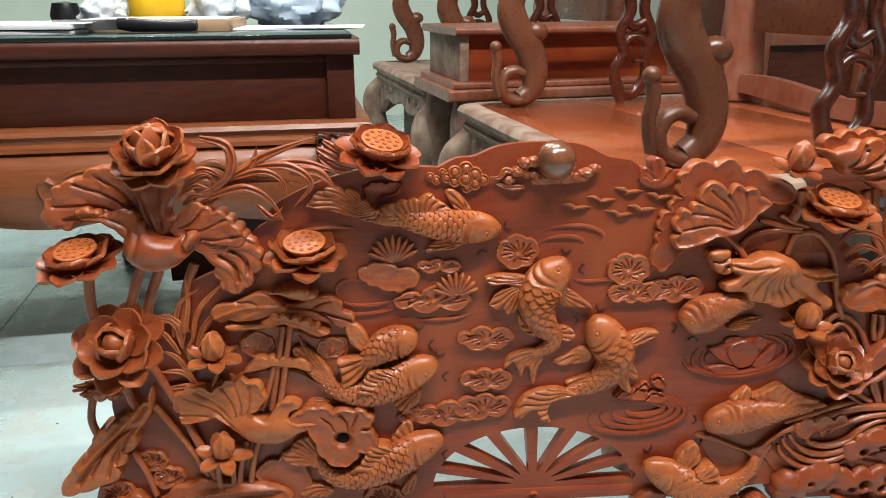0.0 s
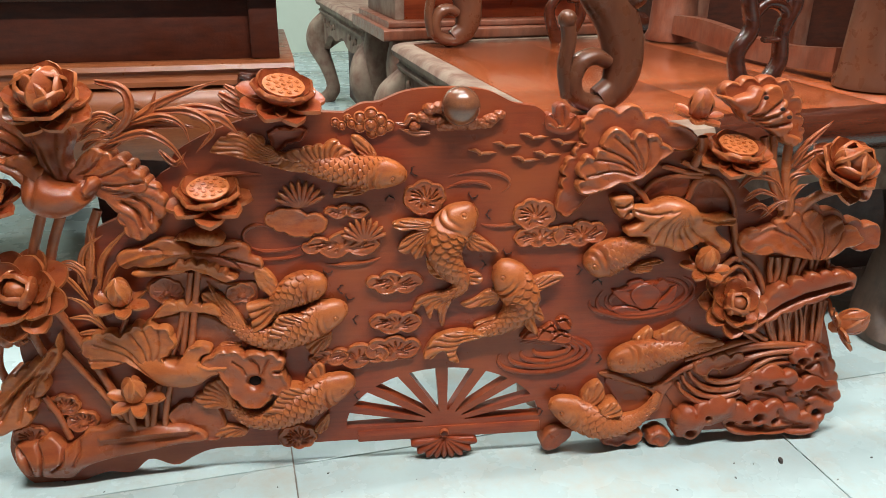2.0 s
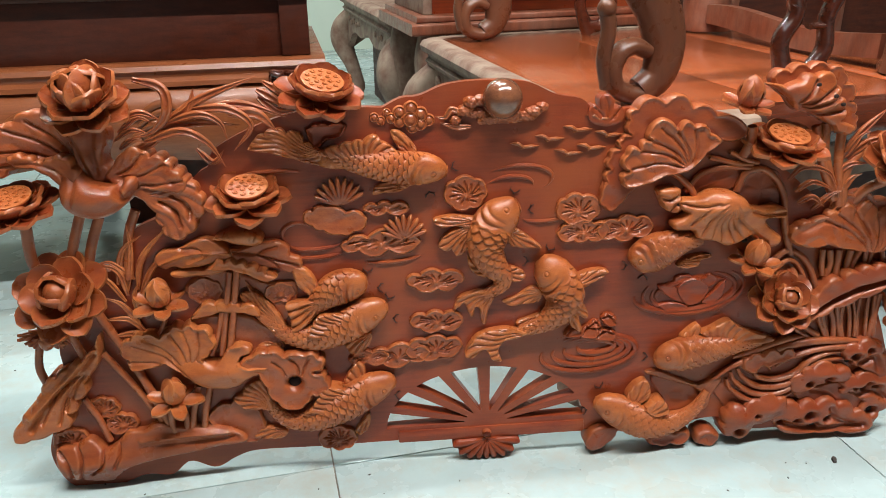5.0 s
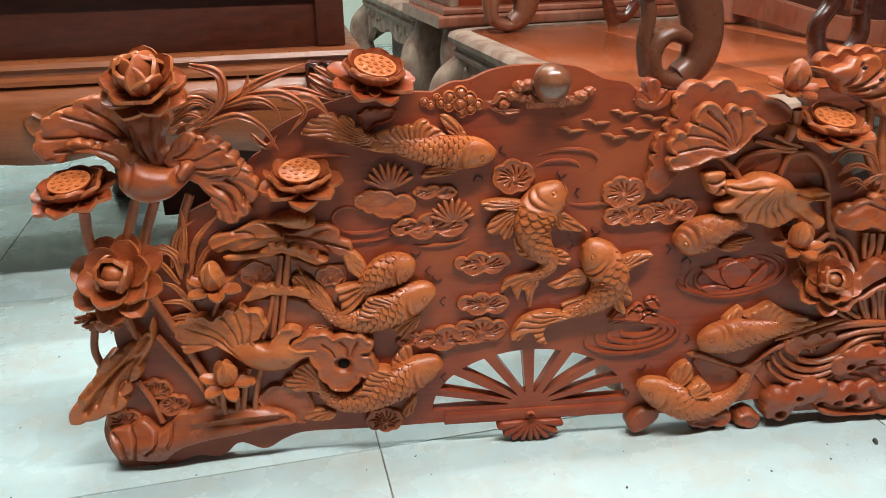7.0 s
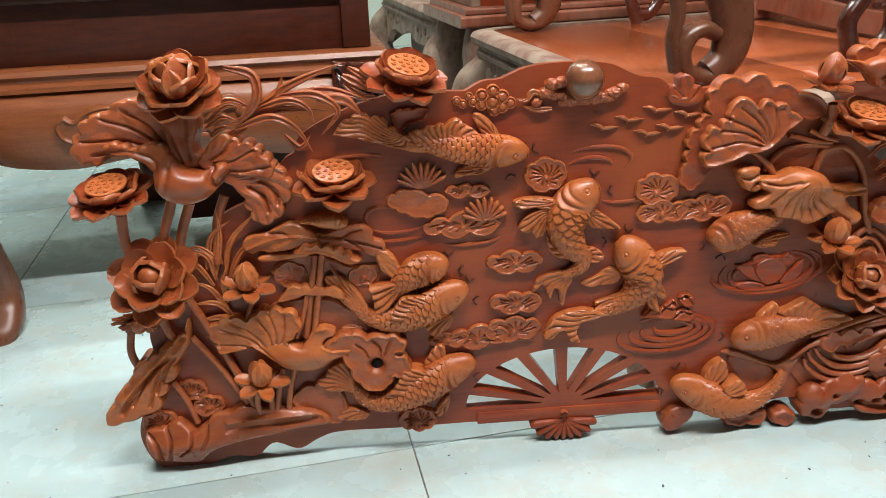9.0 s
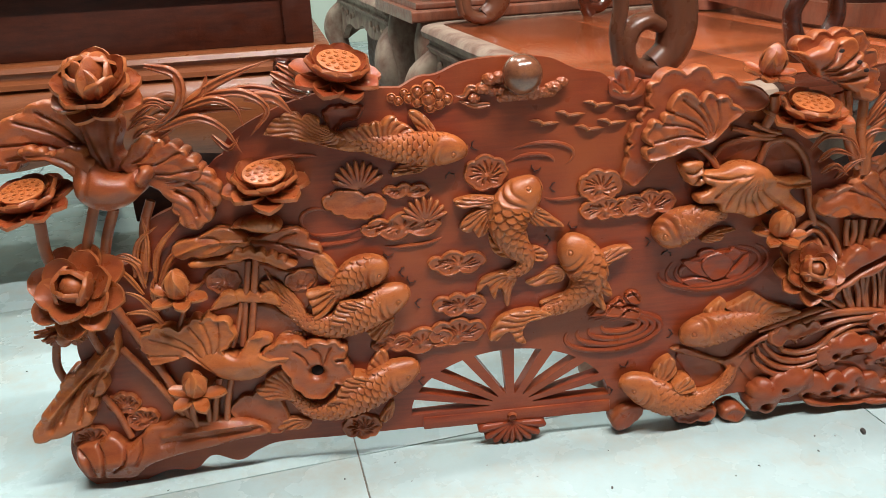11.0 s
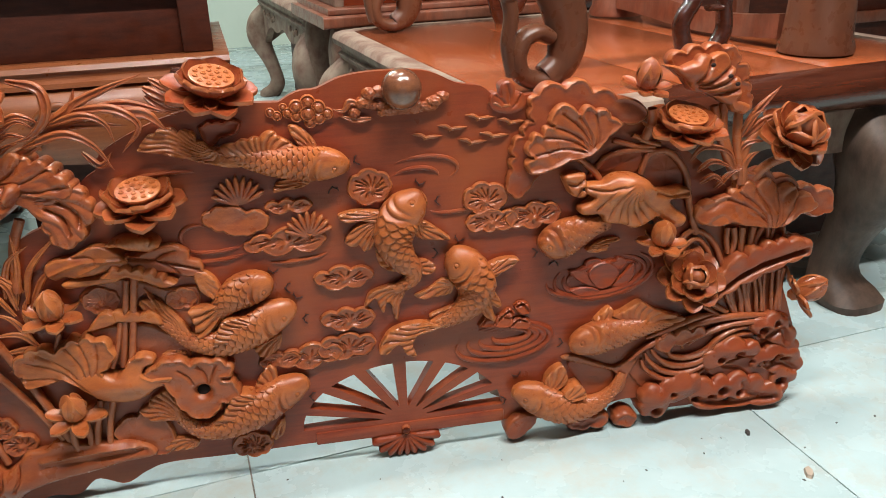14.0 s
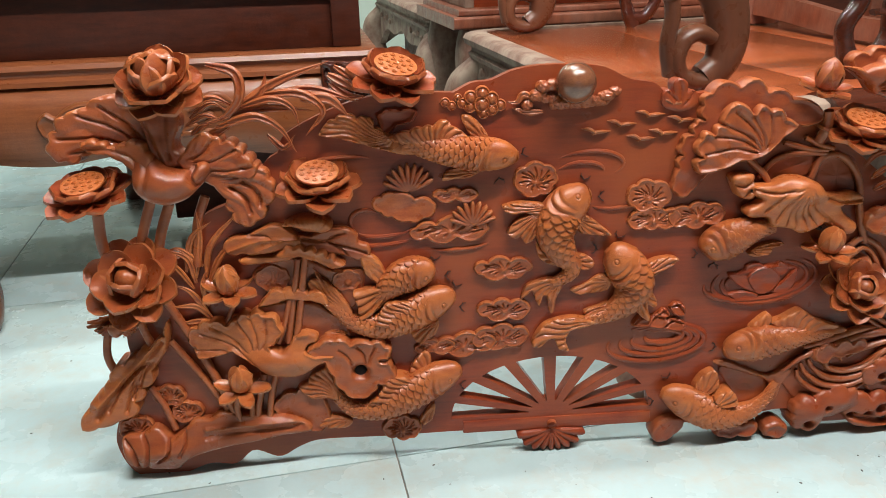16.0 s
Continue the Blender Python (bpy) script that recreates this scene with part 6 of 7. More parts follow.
for o in ([(0.269, 0.020, 0.25), (0.290, 0.030, 0.25), (0.315, 0.032, 0.2), (0.340, 0.032, 0.2), (0.340, 0.011, 0.2), (0.310, 0.008, 0.2), (0.286, 0.007, 0.25)], [(0.352, 0.020, 0.2), (0.360, 0.027, 0.2), (0.385, 0.027, 0.3), (0.391, 0.007, 0.3), (0.365, 0.002, 0.3)]):
    carved("carved_rock", o, 0.012, [("rim", 0.006, 0.003)], ROCK_WOOD, "small pitted carved rock at the foot", edge=0.007, back=-0.02)
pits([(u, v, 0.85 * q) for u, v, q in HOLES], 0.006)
WATER = "carved ridge of running water"
carved("wave_ground", [(0.380, 0.093), (0.369, 0.120), (0.398, 0.142), (0.447, 0.160), (0.496, 0.176), (0.556, 0.181), (0.648, 0.175), (0.661, 0.156), (0.611, 0.128), (0.530, 0.108), (0.524, 0.077), (0.481, 0.073), (0.451, 0.056), (0.421, 0.050)], 0.004, (), BOARD_WOOD, "low carved ground of running water", edge=0.004)
for k, line in enumerate(([(0.645, 0.173), (0.551, 0.181), (0.491, 0.175), (0.448, 0.160), (0.404, 0.144), (0.374, 0.121)], [(0.644, 0.165), (0.572, 0.169), (0.527, 0.163), (0.493, 0.150), (0.478, 0.139)], [(0.616, 0.156), (0.568, 0.159), (0.535, 0.148), (0.509, 0.125), (0.475, 0.117), (0.446, 0.125), (0.446, 0.140), (0.461, 0.144), (0.470, 0.134)], [(0.600, 0.145), (0.554, 0.145), (0.529, 0.128), (0.495, 0.106), (0.450, 0.106), (0.423, 0.125), (0.414, 0.140)], [(0.596, 0.131), (0.549, 0.135), (0.518, 0.108), (0.481, 0.091), (0.438, 0.096), (0.410, 0.118), (0.403, 0.134)], [(0.519, 0.092), (0.482, 0.079), (0.436, 0.083), (0.404, 0.104), (0.397, 0.122)], [(0.525, 0.189), (0.486, 0.187), (0.442, 0.173), (0.404, 0.160)])):
    stem("wave_ridge", line, 0.0062 - 0.0005 * (k % 3), (0.006, 0.010, 0.010, 0.008), ROCK_WOOD, 0.007, [0.4, 1, 1, 1, 0.5], WATER)
carved("wave_foam", [(0.418, 0.150, 0.25), (0.429, 0.162, 0.35), (0.450, 0.165, 0.35), (0.480, 0.167, 0.35), (0.504, 0.168, 0.35), (0.493, 0.151), (0.473, 0.146), (0.463, 0.141), (0.451, 0.145), (0.444, 0.134, 0.2), (0.428, 0.136, 0.2)], 0.018, [("rim", 0.004, 0.002)], ROCK_WOOD, "lobed carved foam on a wave crest", edge=0.005)
carved("pool_relief", [(0.272, 0.124), (0.282, 0.135), (0.311, 0.124), (0.345, 0.108), (0.355, 0.086), (0.336, 0.063), (0.306, 0.067), (0.292, 0.092)], 0.004, [("dome", (0.316, 0.092), (0.03, 0.018), 0, -0.004)], BOARD_WOOD, "smooth low pool beside a fish", edge=0.002)
carved("pool_rim", [(0.261, 0.141), (0.280, 0.144), (0.318, 0.128), (0.352, 0.115), (0.381, 0.127), (0.391, 0.118), (0.377, 0.096), (0.370, 0.071), (0.356, 0.063), (0.357, 0.094), (0.343, 0.109), (0.308, 0.122), (0.278, 0.132)], 0.008, (), CARVED_WOOD, "raised rim of a carved pool", edge=0.004)
carved("hanging_bud", [(0.167, 0.035), (0.177, 0.047), (0.193, 0.052), (0.215, 0.048), (0.215, 0.031), (0.198, 0.015), (0.185, 0.007), (0.171, 0.009), (0.164, 0.023)], 0.016, [("ribs", (0.206, 0.050), 4, 0.004)], ROCK_WOOD, "small carved bud hanging below the edge", edge=0.006, back=-0.015)
# scalloped drop below the fan
part("fan_pendant", fan_sheet(Shape(), (HUB[0], HUB[1] - 0.026), 182, 358, [0.056, 0.048, 0.036, 0.036, 0.048, 0.056], 9, 0.004, 0.006, 0.004, 0.004, 0.14, 10, back=-0.018), BOARD_WOOD, panel, "scalloped carved drop below the fan", sharp=60)

# ---- the room ----
TX, TY = 0.84, 0.76


def slab_box(lo, hi):
    return Shape().box(lo, hi)


floor = part("floor", slab_box((-5.88, -6.84, -0.12), (5.88, 4.56, -0.004)), GROUT)
floor.matrix_world = ROOM
tagged(floor, "pale green-white glazed tile floor with dirty joints", "floor", kind="structure")

# only the north wall is in view; the others are dark to limit fill
for name, lo, hi in (("wall_north", (-5.88, 4.56, -0.12), (5.88, 4.7, 4.0)), ("wall_west", (-6.02, -6.98, -0.12), (-5.88, 4.7, 4.0)), ("wall_east", (5.88, -6.98, -0.12), (6.02, 4.7, 4.0))):
    w = part(name, slab_box(lo, hi), WALL_PAINT if name == "wall_north" else UNSEEN_WALL_GREY)
    w.matrix_world = ROOM
    tagged(w, "plain pale green painted wall" if name == "wall_north" else "unseen plain grey wall, kept dark to cut bounced light", "wall", kind="structure")
south = Shape().box((-5.88, -6.98, -0.12), (-2.4, -6.84, 4.0)).box((1.6, -6.98, -0.12), (5.88, -6.84, 4.0)).box((-2.4, -6.98, 2.8), (1.6, -6.84, 4.0))
w = part("wall_south", south, UNSEEN_WALL_GREY)
w.matrix_world = ROOM
tagged(w, "unseen dark grey wall with a wide open shop front", "wall", kind="structure")
ceil = part("ceiling", slab_box((-6.02, -6.98, 4.0), (6.02, 4.7, 4.1)), UNSEEN_CEILING_GREY)
ceil.matrix_world = ROOM
tagged(ceil, "unseen plain grey ceiling, kept dark to cut bounced light", "ceiling", kind="structure")
ground = part("ground", slab_box((-30, -60, -0.3), (30, -6.99, -0.15)), plain("grey_concrete", (0.35, 0.34, 0.32), 0.9))
ground.matrix_world = ROOM
tagged(ground, "grey concrete ground outside the shop front", "ground", kind="structure")


def tube_light(x, y):
    lamp = new("tube_light")
    lamp.matrix_world = ROOM @ pose(x, y, 3.1)
    tagged(lamp, "white ceiling batten with a fluorescent tube", "lamp", "tube lights")
    part("hanging_rod", Shape().box((-0.4, -0.006, 0.0), (-0.388, 0.006, 0.9)), SHADE_TIN, lamp)
    part("hanging_rod", Shape().box((0.388, -0.006, 0.0), (0.4, 0.006, 0.9)), SHADE_TIN, lamp)
    part("housing", Shape().box((-0.62, -0.03, -0.06), (0.62, 0.03, 0)), SHADE_TIN, lamp, bevel=0.004)
    part("end_cap", Shape().box((-0.635, -0.02, -0.1), (-0.62, 0.02, -0.02)), SHADE_TIN, lamp)
    part("end_cap", Shape().box((0.62, -0.02, -0.1), (0.635, 0.02, -0.02)), SHADE_TIN, lamp)


tube_light(-0.08, -0.9)
# unseen second batten, added for the stretched front lamp
tube_light(1.18, -0.9)
tube_light(0.2, 0.4)
tube_light(-0.5, 1.4)
# unseen batten added to go with the back wall's fill lamp
tube_light(-0.5, 3.2)


# ---- desk ----
def moulding(profile, x0, x1):
    """A straight moulding along x with a profile of (y, z)."""
    s = Shape()
    P = np.array([[(x, y, z) for y, z in profile] for x in (x0, x1)])
    s.grid(P, True)
    n = len(profile)
    s.f += [tuple(range(n - 1, -1, -1)), tuple(range(n, 2 * n))]
    return s


def rounded(y0, y1, z0, z1, r, k=5):
    pts = []
    for cy, cz, a0 in ((y1 - r, z1 - r, 0), (y0 + r, z1 - r, 90), (y0 + r, z0 + r, 180), (y1 - r, z0 + r, 270)):
        pts += [(cy + r * math.cos(radians(a0 + 90 * i / k)), cz + r * math.sin(radians(a0 + 90 * i / k))) for i in range(k + 1)]
    return pts


def cabriole(shape, x, y, top, sx, sy, thick=0.05, bulge=0.07):
    """A leg that bows out at the knee, narrows and turns out into a foot; sx, sy say which way it bows."""
    z = np.array([top, 0.84 * top, 0.62 * top, 0.36 * top, 0.16 * top, 0.05 * top, 0.0])
    o = np.array([0.15, 0.75, 1.0, 0.45, 0.18, 0.62, 0.75]) * bulge
    r = np.array([1.0, 1.35, 1.2, 0.8, 0.75, 1.15, 1.05]) * thick
    path = spline(np.stack([x + sx * o, y + sy * o, z, r], 1), 26)
    t = np.linspace(0, 2 * math.pi, 16, endpoint=False)
    c, s = np.sign(np.cos(t)) * np.abs(np.cos(t)) ** 0.65, np.sign(np.sin(t)) * np.abs(np.sin(t)) ** 0.65
    P = np.stack([path[:, 0, None] + path[:, 3, None] * c, path[:, 1, None] + path[:, 3, None] * s, path[:, 2, None] + 0 * t], -1)
    n = len(shape.v)
    shape.grid(P, True)
    shape.f += [tuple(n + i for i in range(16)), tuple(n + 25 * 16 + i for i in range(15, -1, -1))]
    return shape


desk = new("desk")
desk.matrix_world = pose(-0.185, 1.79, 0, 0, 0, 10)
tagged(desk, "dark varnished wooden desk with a glass top and orange base moulding", "desk")
part("desktop", moulding(rounded(-0.03, 0.84, 0.688, 0.724, 0.012), -0.965, 0.012), DESK_WOOD, desk, bevel=0.0)
part("glass_plate", Shape().box((-0.955, -0.022, 0.7245), (-0.004, 0.82, 0.733)), GLASS_TOP, desk, "dark green glass plate", bevel=0.002)
front = Shape().box((-0.94, 0.012, 0.545), (0, 0.8, 0.688))
part("body", front, DESK_WOOD, desk, bevel=0.002)
for x0, x1 in ((-0.062, 0.0), (-0.94, -0.878)):
    part("stile", Shape().box((x0, 0.0, 0.546), (x1, 0.0115, 0.687)), DESK_WOOD, desk, bevel=0.003)
part("top_rail", Shape().box((-0.877, 0.0, 0.672), (-0.063, 0.0115, 0.687)), DESK_WOOD, desk, bevel=0.003)
part("base_moulding", moulding([(0.55, 0.545), (-0.012, 0.545), (-0.03, 0.54), (-0.036, 0.53), (-0.03, 0.522), (-0.03, 0.516), (-0.044, 0.508), (-0.046, 0.498), (0.55, 0.498)], -0.97, 0.03), EDGE_WOOD, desk, "orange varnished stepped moulding")
s = Shape()
edge = spline([(-0.965, 0.33), (-0.92, 0.352), (-0.86, 0.362), (-0.78, 0.338), (-0.66, 0.328), (-0.5, 0.345), (-0.25, 0.33), (0.0, 0.29)], 60)
rows = []
for f, y in ((0.0, -0.03), (0.08, -0.052), (0.3, -0.066), (0.6, -0.066), (0.85, -0.058), (1.0, -0.04)):
    rows.append([(x, y, 0.497 + (z - 0.497) * f) for x, z in edge])
P = np.array(rows)
Q = P.copy()
Q[..., 1] = 0.0
part("apron", s.slab(P, Q), EDGE_WOOD, desk, "orange varnished apron with a shaped lower edge", sharp=50)
# dark board added to paint the shaded void and block light from behind
part("back_panel", Shape().box((-0.52, 0.42, 0.03), (-0.03, 0.44, 0.4975)), DESK_WOOD, desk, "dark board added for the black void under the desk", bevel=0.003)
for x, y, sx, sy in ((-0.85, -0.08, -0.3, -1.2), (-0.05, 0.02, 0.3, -0.7), (-0.66, 0.70, -0.2, 1), (-0.05, 0.72, 0.3, 1)):
    part("leg", cabriole(Shape(), x, y, 0.5, sx, sy, 0.045, 0.09), POST_WOOD, desk)


# carved relief on the desk's apron and its dark carved corner
for o, h in (([(-0.682, 0.434), (-0.662, 0.450), (-0.644, 0.441), (-0.628, 0.454), (-0.599, 0.466), (-0.562, 0.467), (-0.557, 0.453), (-0.604, 0.441), (-0.623, 0.426), (-0.623, 0.401), (-0.644, 0.386), (-0.671, 0.396), (-0.682, 0.415)], 0.074), ([(-0.615, 0.449), (-0.580, 0.459), (-0.537, 0.452), (-0.546, 0.434), (-0.590, 0.436)], 0.078)):
    carved("apron_scroll", o, h, [("rim", 0.006, 0.005)], EDGE_WOOD, "scroll carved on the apron", desk, 0.005, 0.060)
for line in ([(-0.381, 0.435), (-0.352, 0.457), (-0.318, 0.468), (-0.285, 0.449)], [(-0.375, 0.422), (-0.342, 0.445), (-0.316, 0.450), (-0.292, 0.437)], [(-0.371, 0.412), (-0.342, 0.427), (-0.332, 0.419), (-0.347, 0.410)], [(-0.397, 0.391), (-0.374, 0.405), (-0.359, 0.391)], [(-0.403, 0.382), (-0.383, 0.390), (-0.368, 0.379)], [(-0.285, 0.449), (-0.297, 0.434), (-0.310, 0.438)]):
    stem_line = spline(line, 24)
    part("apron_scroll", sweep(Shape(), np.c_[stem_line, np.full(24, 0.068)], [0.003, 0.008, 0.009, 0.004], [0.003, 0.008, 0.008, 0.003], 10), EDGE_WOOD, desk, "scroll carved on the apron")
carved("corner_carving", [(-0.094, 0.520), (-0.070, 0.523), (-0.022, 0.520), (0.013, 0.513), (0.015, 0.468), (0.006, 0.405), (-0.031, 0.388), (-0.061, 0.403), (-0.078, 0.430), (-0.094, 0.462)], 0.076, [("ribs", (0.021, 0.404), 6, 0.016), ("dome", (-0.037, 0.471), (0.04, 0.03), 0, 0.012), ("groove", [(-0.084, 0.505), (-0.056, 0.472), (-0.001, 0.450)], 0.006, 0.010), ("groove", [(-0.059, 0.516), (-0.024, 0.489), (0.011, 0.484)], 0.005, 0.009)], RAIL_WOOD, "dark glossy carved corner of the desk base", desk, 0.008, 0.030)


def put(x, y, z=0.733, rz=0):
    return pose(x, y, z, 0, 0, rz)


def crumple(shape, c, size, seed, n=26, rough=0.35):
    """A crumpled bag: a lumpy, creased ball with a flat foot."""
    noise.seed_set(seed)
    a, t = np.linspace(0.02, math.pi - 0.02, n)[:, None], np.linspace(0, 2 * math.pi, 2 * n, endpoint=False)[None]
    D = np.stack([np.sin(a) * np.cos(t), np.sin(a) * np.sin(t), np.cos(a) * np.ones_like(t)], -1)
    P = np.empty_like(D)
    for i in range(D.shape[0]):
        for j in range(D.shape[1]):
            d = Vector(D[i, j])
            k = 1 + rough * (noise.noise(d * 2.3) + 0.7 * abs(noise.noise(d * 5.1)) - 0.2)
            P[i, j] = (d.x * size[0] * k, d.y * size[1] * k, max(d.z * size[2] * k + 0.75 * size[2], 0.0))
    return shape.grid(P + np.array(c), True)


def stack(name, size, levels, m, label, category):
    """A pile of sheets, each a little off the one below: (thickness, material, shift, turn)."""
    pile = new(name)
    pile.matrix_world = m
    tagged(pile, label, category)
    z = 0.0
    for thick, mat, shift, turn in levels:
        c, s = math.cos(radians(turn)), math.sin(radians(turn))
        sheet = Shape().box((-size[0] / 2, -size[1] / 2, z), (size[0] / 2, size[1] / 2, z + thick))
        sheet.v = [(x * c - y * s + shift, x * s + y * c, h) for x, y, h in sheet.v]
        part("sheet", sheet, mat, pile, bevel=min(0.001, thick / 4))
        z += thick + 0.0006
    return pile


# the thin dark sheet paints the shaded slit between two paper layers
stack("paper_pile", (0.46, 0.26), ((0.008, PAPER, 0, 0), (0.002, CHIP, -0.03, 1), (0.010, PAPER, 0.006, -2), (0.002, PAPER, 0.02, 3)), put(-1.06, 1.90, 0.7334, 8), "pile of white paper lying on the glass desk top", "paper")
stack("book_pile", (0.34, 0.26), ((0.026, TAN_CARD, 0, 0), (0.003, PAPER, -0.012, 2)), put(-0.68, 2.075, 0.7334, 4), "thick tan board with white paper on top on the desk", "board")
stack("paper_sheet", (0.40, 0.22), ((0.002, PAPER, 0, 0), (0.002, PAPER, 0.03, -6)), put(-0.42, 2.12, 0.7334, 9), "white paper sheets under plastic bags on the desk", "paper")
knife = new("knife")
knife.matrix_world = put(-0.655, 1.905, 0.7334, 4)
tagged(knife, "knife with a thick black plastic handle on the desk", "knife")
s = Shape()
P = np.array([[(x, r * math.cos(a) * 0.8, h + r * math.sin(a)) for a in np.linspace(0, 2 * math.pi, 14, endpoint=False)] for x, r, h in ((-0.094, 0.001, 0.020), (-0.092, 0.013, 0.020), (-0.06, 0.0165, 0.0175), (0.0, 0.0135, 0.0142), (0.05, 0.0125, 0.0130), (0.08, 0.0145, 0.0148), (0.09, 0.012, 0.0150), (0.092, 0.001, 0.0150))])
part("handle", s.grid(P, True), BLACK_PLASTIC, knife)
part("blade", Shape().box((-0.24, -0.0012, 0.006), (-0.09, 0.0012, 0.030)), plain("steel", (0.5, 0.5, 0.5), 0.3, 1.0, 0.1), knife)
bottle = new("yellow_bottle")
bottle.matrix_world = put(-0.80, 2.33)
tagged(bottle, "round clear container with yellow contents on the desk", "bottle")
part("body", Shape().lathe([(0, 0), (0.068, 0), (0.076, 0.006), (0.080, 0.03), (0.078, 0.10), (0.062, 0.14), (0.034, 0.16), (0, 0.161)], n=32), YELLOW_LIQUID, bottle)
part("cap", Shape().lathe([(0, 0.162), (0.036, 0.162), (0.036, 0.19), (0, 0.191)], n=24), PAPER, bottle)
bag = part("plastic_bag", crumple(Shape(), (0, 0, 0), (0.088, 0.08, 0.085), 5, 34, 0.28), PLASTIC_BAG)
bag.matrix_world = put(-0.62, 2.34, 0.7334)
tagged(bag, "crumpled clear plastic bag on the desk", "bag")
bag = part("plastic_bag", crumple(Shape(), (0, 0, 0), (0.14, 0.10, 0.075), 9, 34, 0.25), BLUE_BAG)
bag.matrix_world = put(-0.42, 2.39, 0.7334)
tagged(bag, "crumpled grey-blue plastic bag on the desk", "bag")
bag = part("plastic_bag", crumple(Shape(), (0, 0, 0), (0.07, 0.06, 0.05), 12, 28, 0.28), PLASTIC_BAG)
bag.matrix_world = put(-0.98, 2.40, 0.7334)
tagged(bag, "small crumpled clear plastic bag on the desk", "bag")
lump = part("black_cap", Shape().lathe([(0, 0), (0.04, 0), (0.046, 0.03), (0.036, 0.065), (0, 0.07)], n=20), BLACK_PLASTIC)
lump.matrix_world = put(-1.13, 2.48)
tagged(lump, "small black plastic cap on the desk", "cap")


# ---- armchairs ----
def tube(shape, pts, wide, high, n=40, k=14, flat=None):
    """A rounded bar along (x, y, z); wide along y, high across it."""
    p = spline(pts, n)
    tan = np.gradient(p, axis=0)
    tan /= np.linalg.norm(tan, axis=1)[:, None]
    across = np.array([0, 1.0, 0]) if flat is None else np.array(flat, float)
    out = np.cross(tan, across)
    out /= np.linalg.norm(out, axis=1)[:, None] + 1e-9
    t = np.linspace(0, 2 * math.pi, k, endpoint=False)
    w, h = (np.interp(np.linspace(0, 1, n), np.linspace(0, 1, len(q)), q) for q in (wide, high))
    P = p[:, None] + across * (w[:, None] * np.cos(t))[..., None] + out[:, None] * (h[:, None] * np.sin(t))[..., None]
    m = len(shape.v)
    shape.grid(P, True)
    shape.f += [tuple(m + i for i in range(k)), tuple(m + (n - 1) * k + i for i in range(k - 1, -1, -1))]
    return shape


SEAT = 0.51


def s_post(y):
    """A scrolled arm support: a coil at the foot, an S-shaped body, a side strand, a knob and a thorn."""
    s, b = Shape(), SEAT
    tube(s, [(0.012, y, b + 0.02), (0.046, y, b + 0.045), (0.056, y, b + 0.10), (0.034, y, b + 0.165), (-0.004, y, b + 0.22), (-0.02, y, b + 0.27), (-0.006, y, b + 0.32)], [0.026, 0.028, 0.027, 0.026, 0.026, 0.024], [0.026, 0.037, 0.042, 0.043, 0.042, 0.034], 44)
    tube(s, [(0.034, y, b + 0.022), (0.0, y, b + 0.015), (-0.034, y, b + 0.028), (-0.045, y, b + 0.060), (-0.032, y, b + 0.090), (-0.006, y, b + 0.100), (0.022, y, b + 0.090)], [0.027, 0.026, 0.025, 0.024, 0.022], [0.019, 0.018, 0.017, 0.017, 0.017, 0.016, 0.014], 50)
    tube(s, [(-0.05, y, b + 0.03), (-0.062, y, b + 0.08), (-0.056, y, b + 0.13), (-0.062, y, b + 0.165)], [0.018, 0.016, 0.016, 0.012], [0.014, 0.012, 0.013, 0.015], 24)
    s.ball((-0.062, y, b + 0.166), 0.017, 14)
    s.ball((0.058, y, b + 0.205), 0.034, 16, (1, 0.75, 0.8))
    tube(s, [(0.03, y, b + 0.21), (0.04, y, b + 0.18), (0.075, y, b + 0.148)], [0.014, 0.01, 0.002], [0.022, 0.012, 0.002], 14)
    return s


def lattice_post(y, x):
    """An openwork support: two strands that part, curl and meet, with small knobs."""
    s, b = Shape(), SEAT
    tube(s, [(x - 0.01, y, b + 0.0), (x - 0.03, y, b + 0.035), (x - 0.046, y, b + 0.09), (x - 0.02, y, b + 0.14), (x - 0.035, y, b + 0.2), (x - 0.005, y, b + 0.26), (x - 0.02, y, b + 0.32)], [0.018], [0.024, 0.017, 0.016, 0.015, 0.018, 0.018], 40)
    tube(s, [(x - 0.02, y, b + 0.022), (x + 0.02, y, b + 0.022), (x + 0.055, y, b + 0.07), (x + 0.05, y, b + 0.13), (x + 0.07, y, b + 0.19), (x + 0.04, y, b + 0.26), (x + 0.045, y, b + 0.32)], [0.018], [0.018, 0.018, 0.014, 0.016, 0.016, 0.015], 40)
    tube(s, [(x - 0.03, y, b + 0.15), (x + 0.005, y, b + 0.185), (x + 0.05, y, b + 0.17), (x + 0.05, y, b + 0.12), (x + 0.015, y, b + 0.115)], [0.015], [0.013, 0.012, 0.010, 0.006], 30)
    tube(s, [(x - 0.02, y, b + 0.24), (x + 0.01, y, b + 0.215), (x + 0.05, y, b + 0.235)], [0.015], [0.013, 0.015, 0.012], 16)
    return s


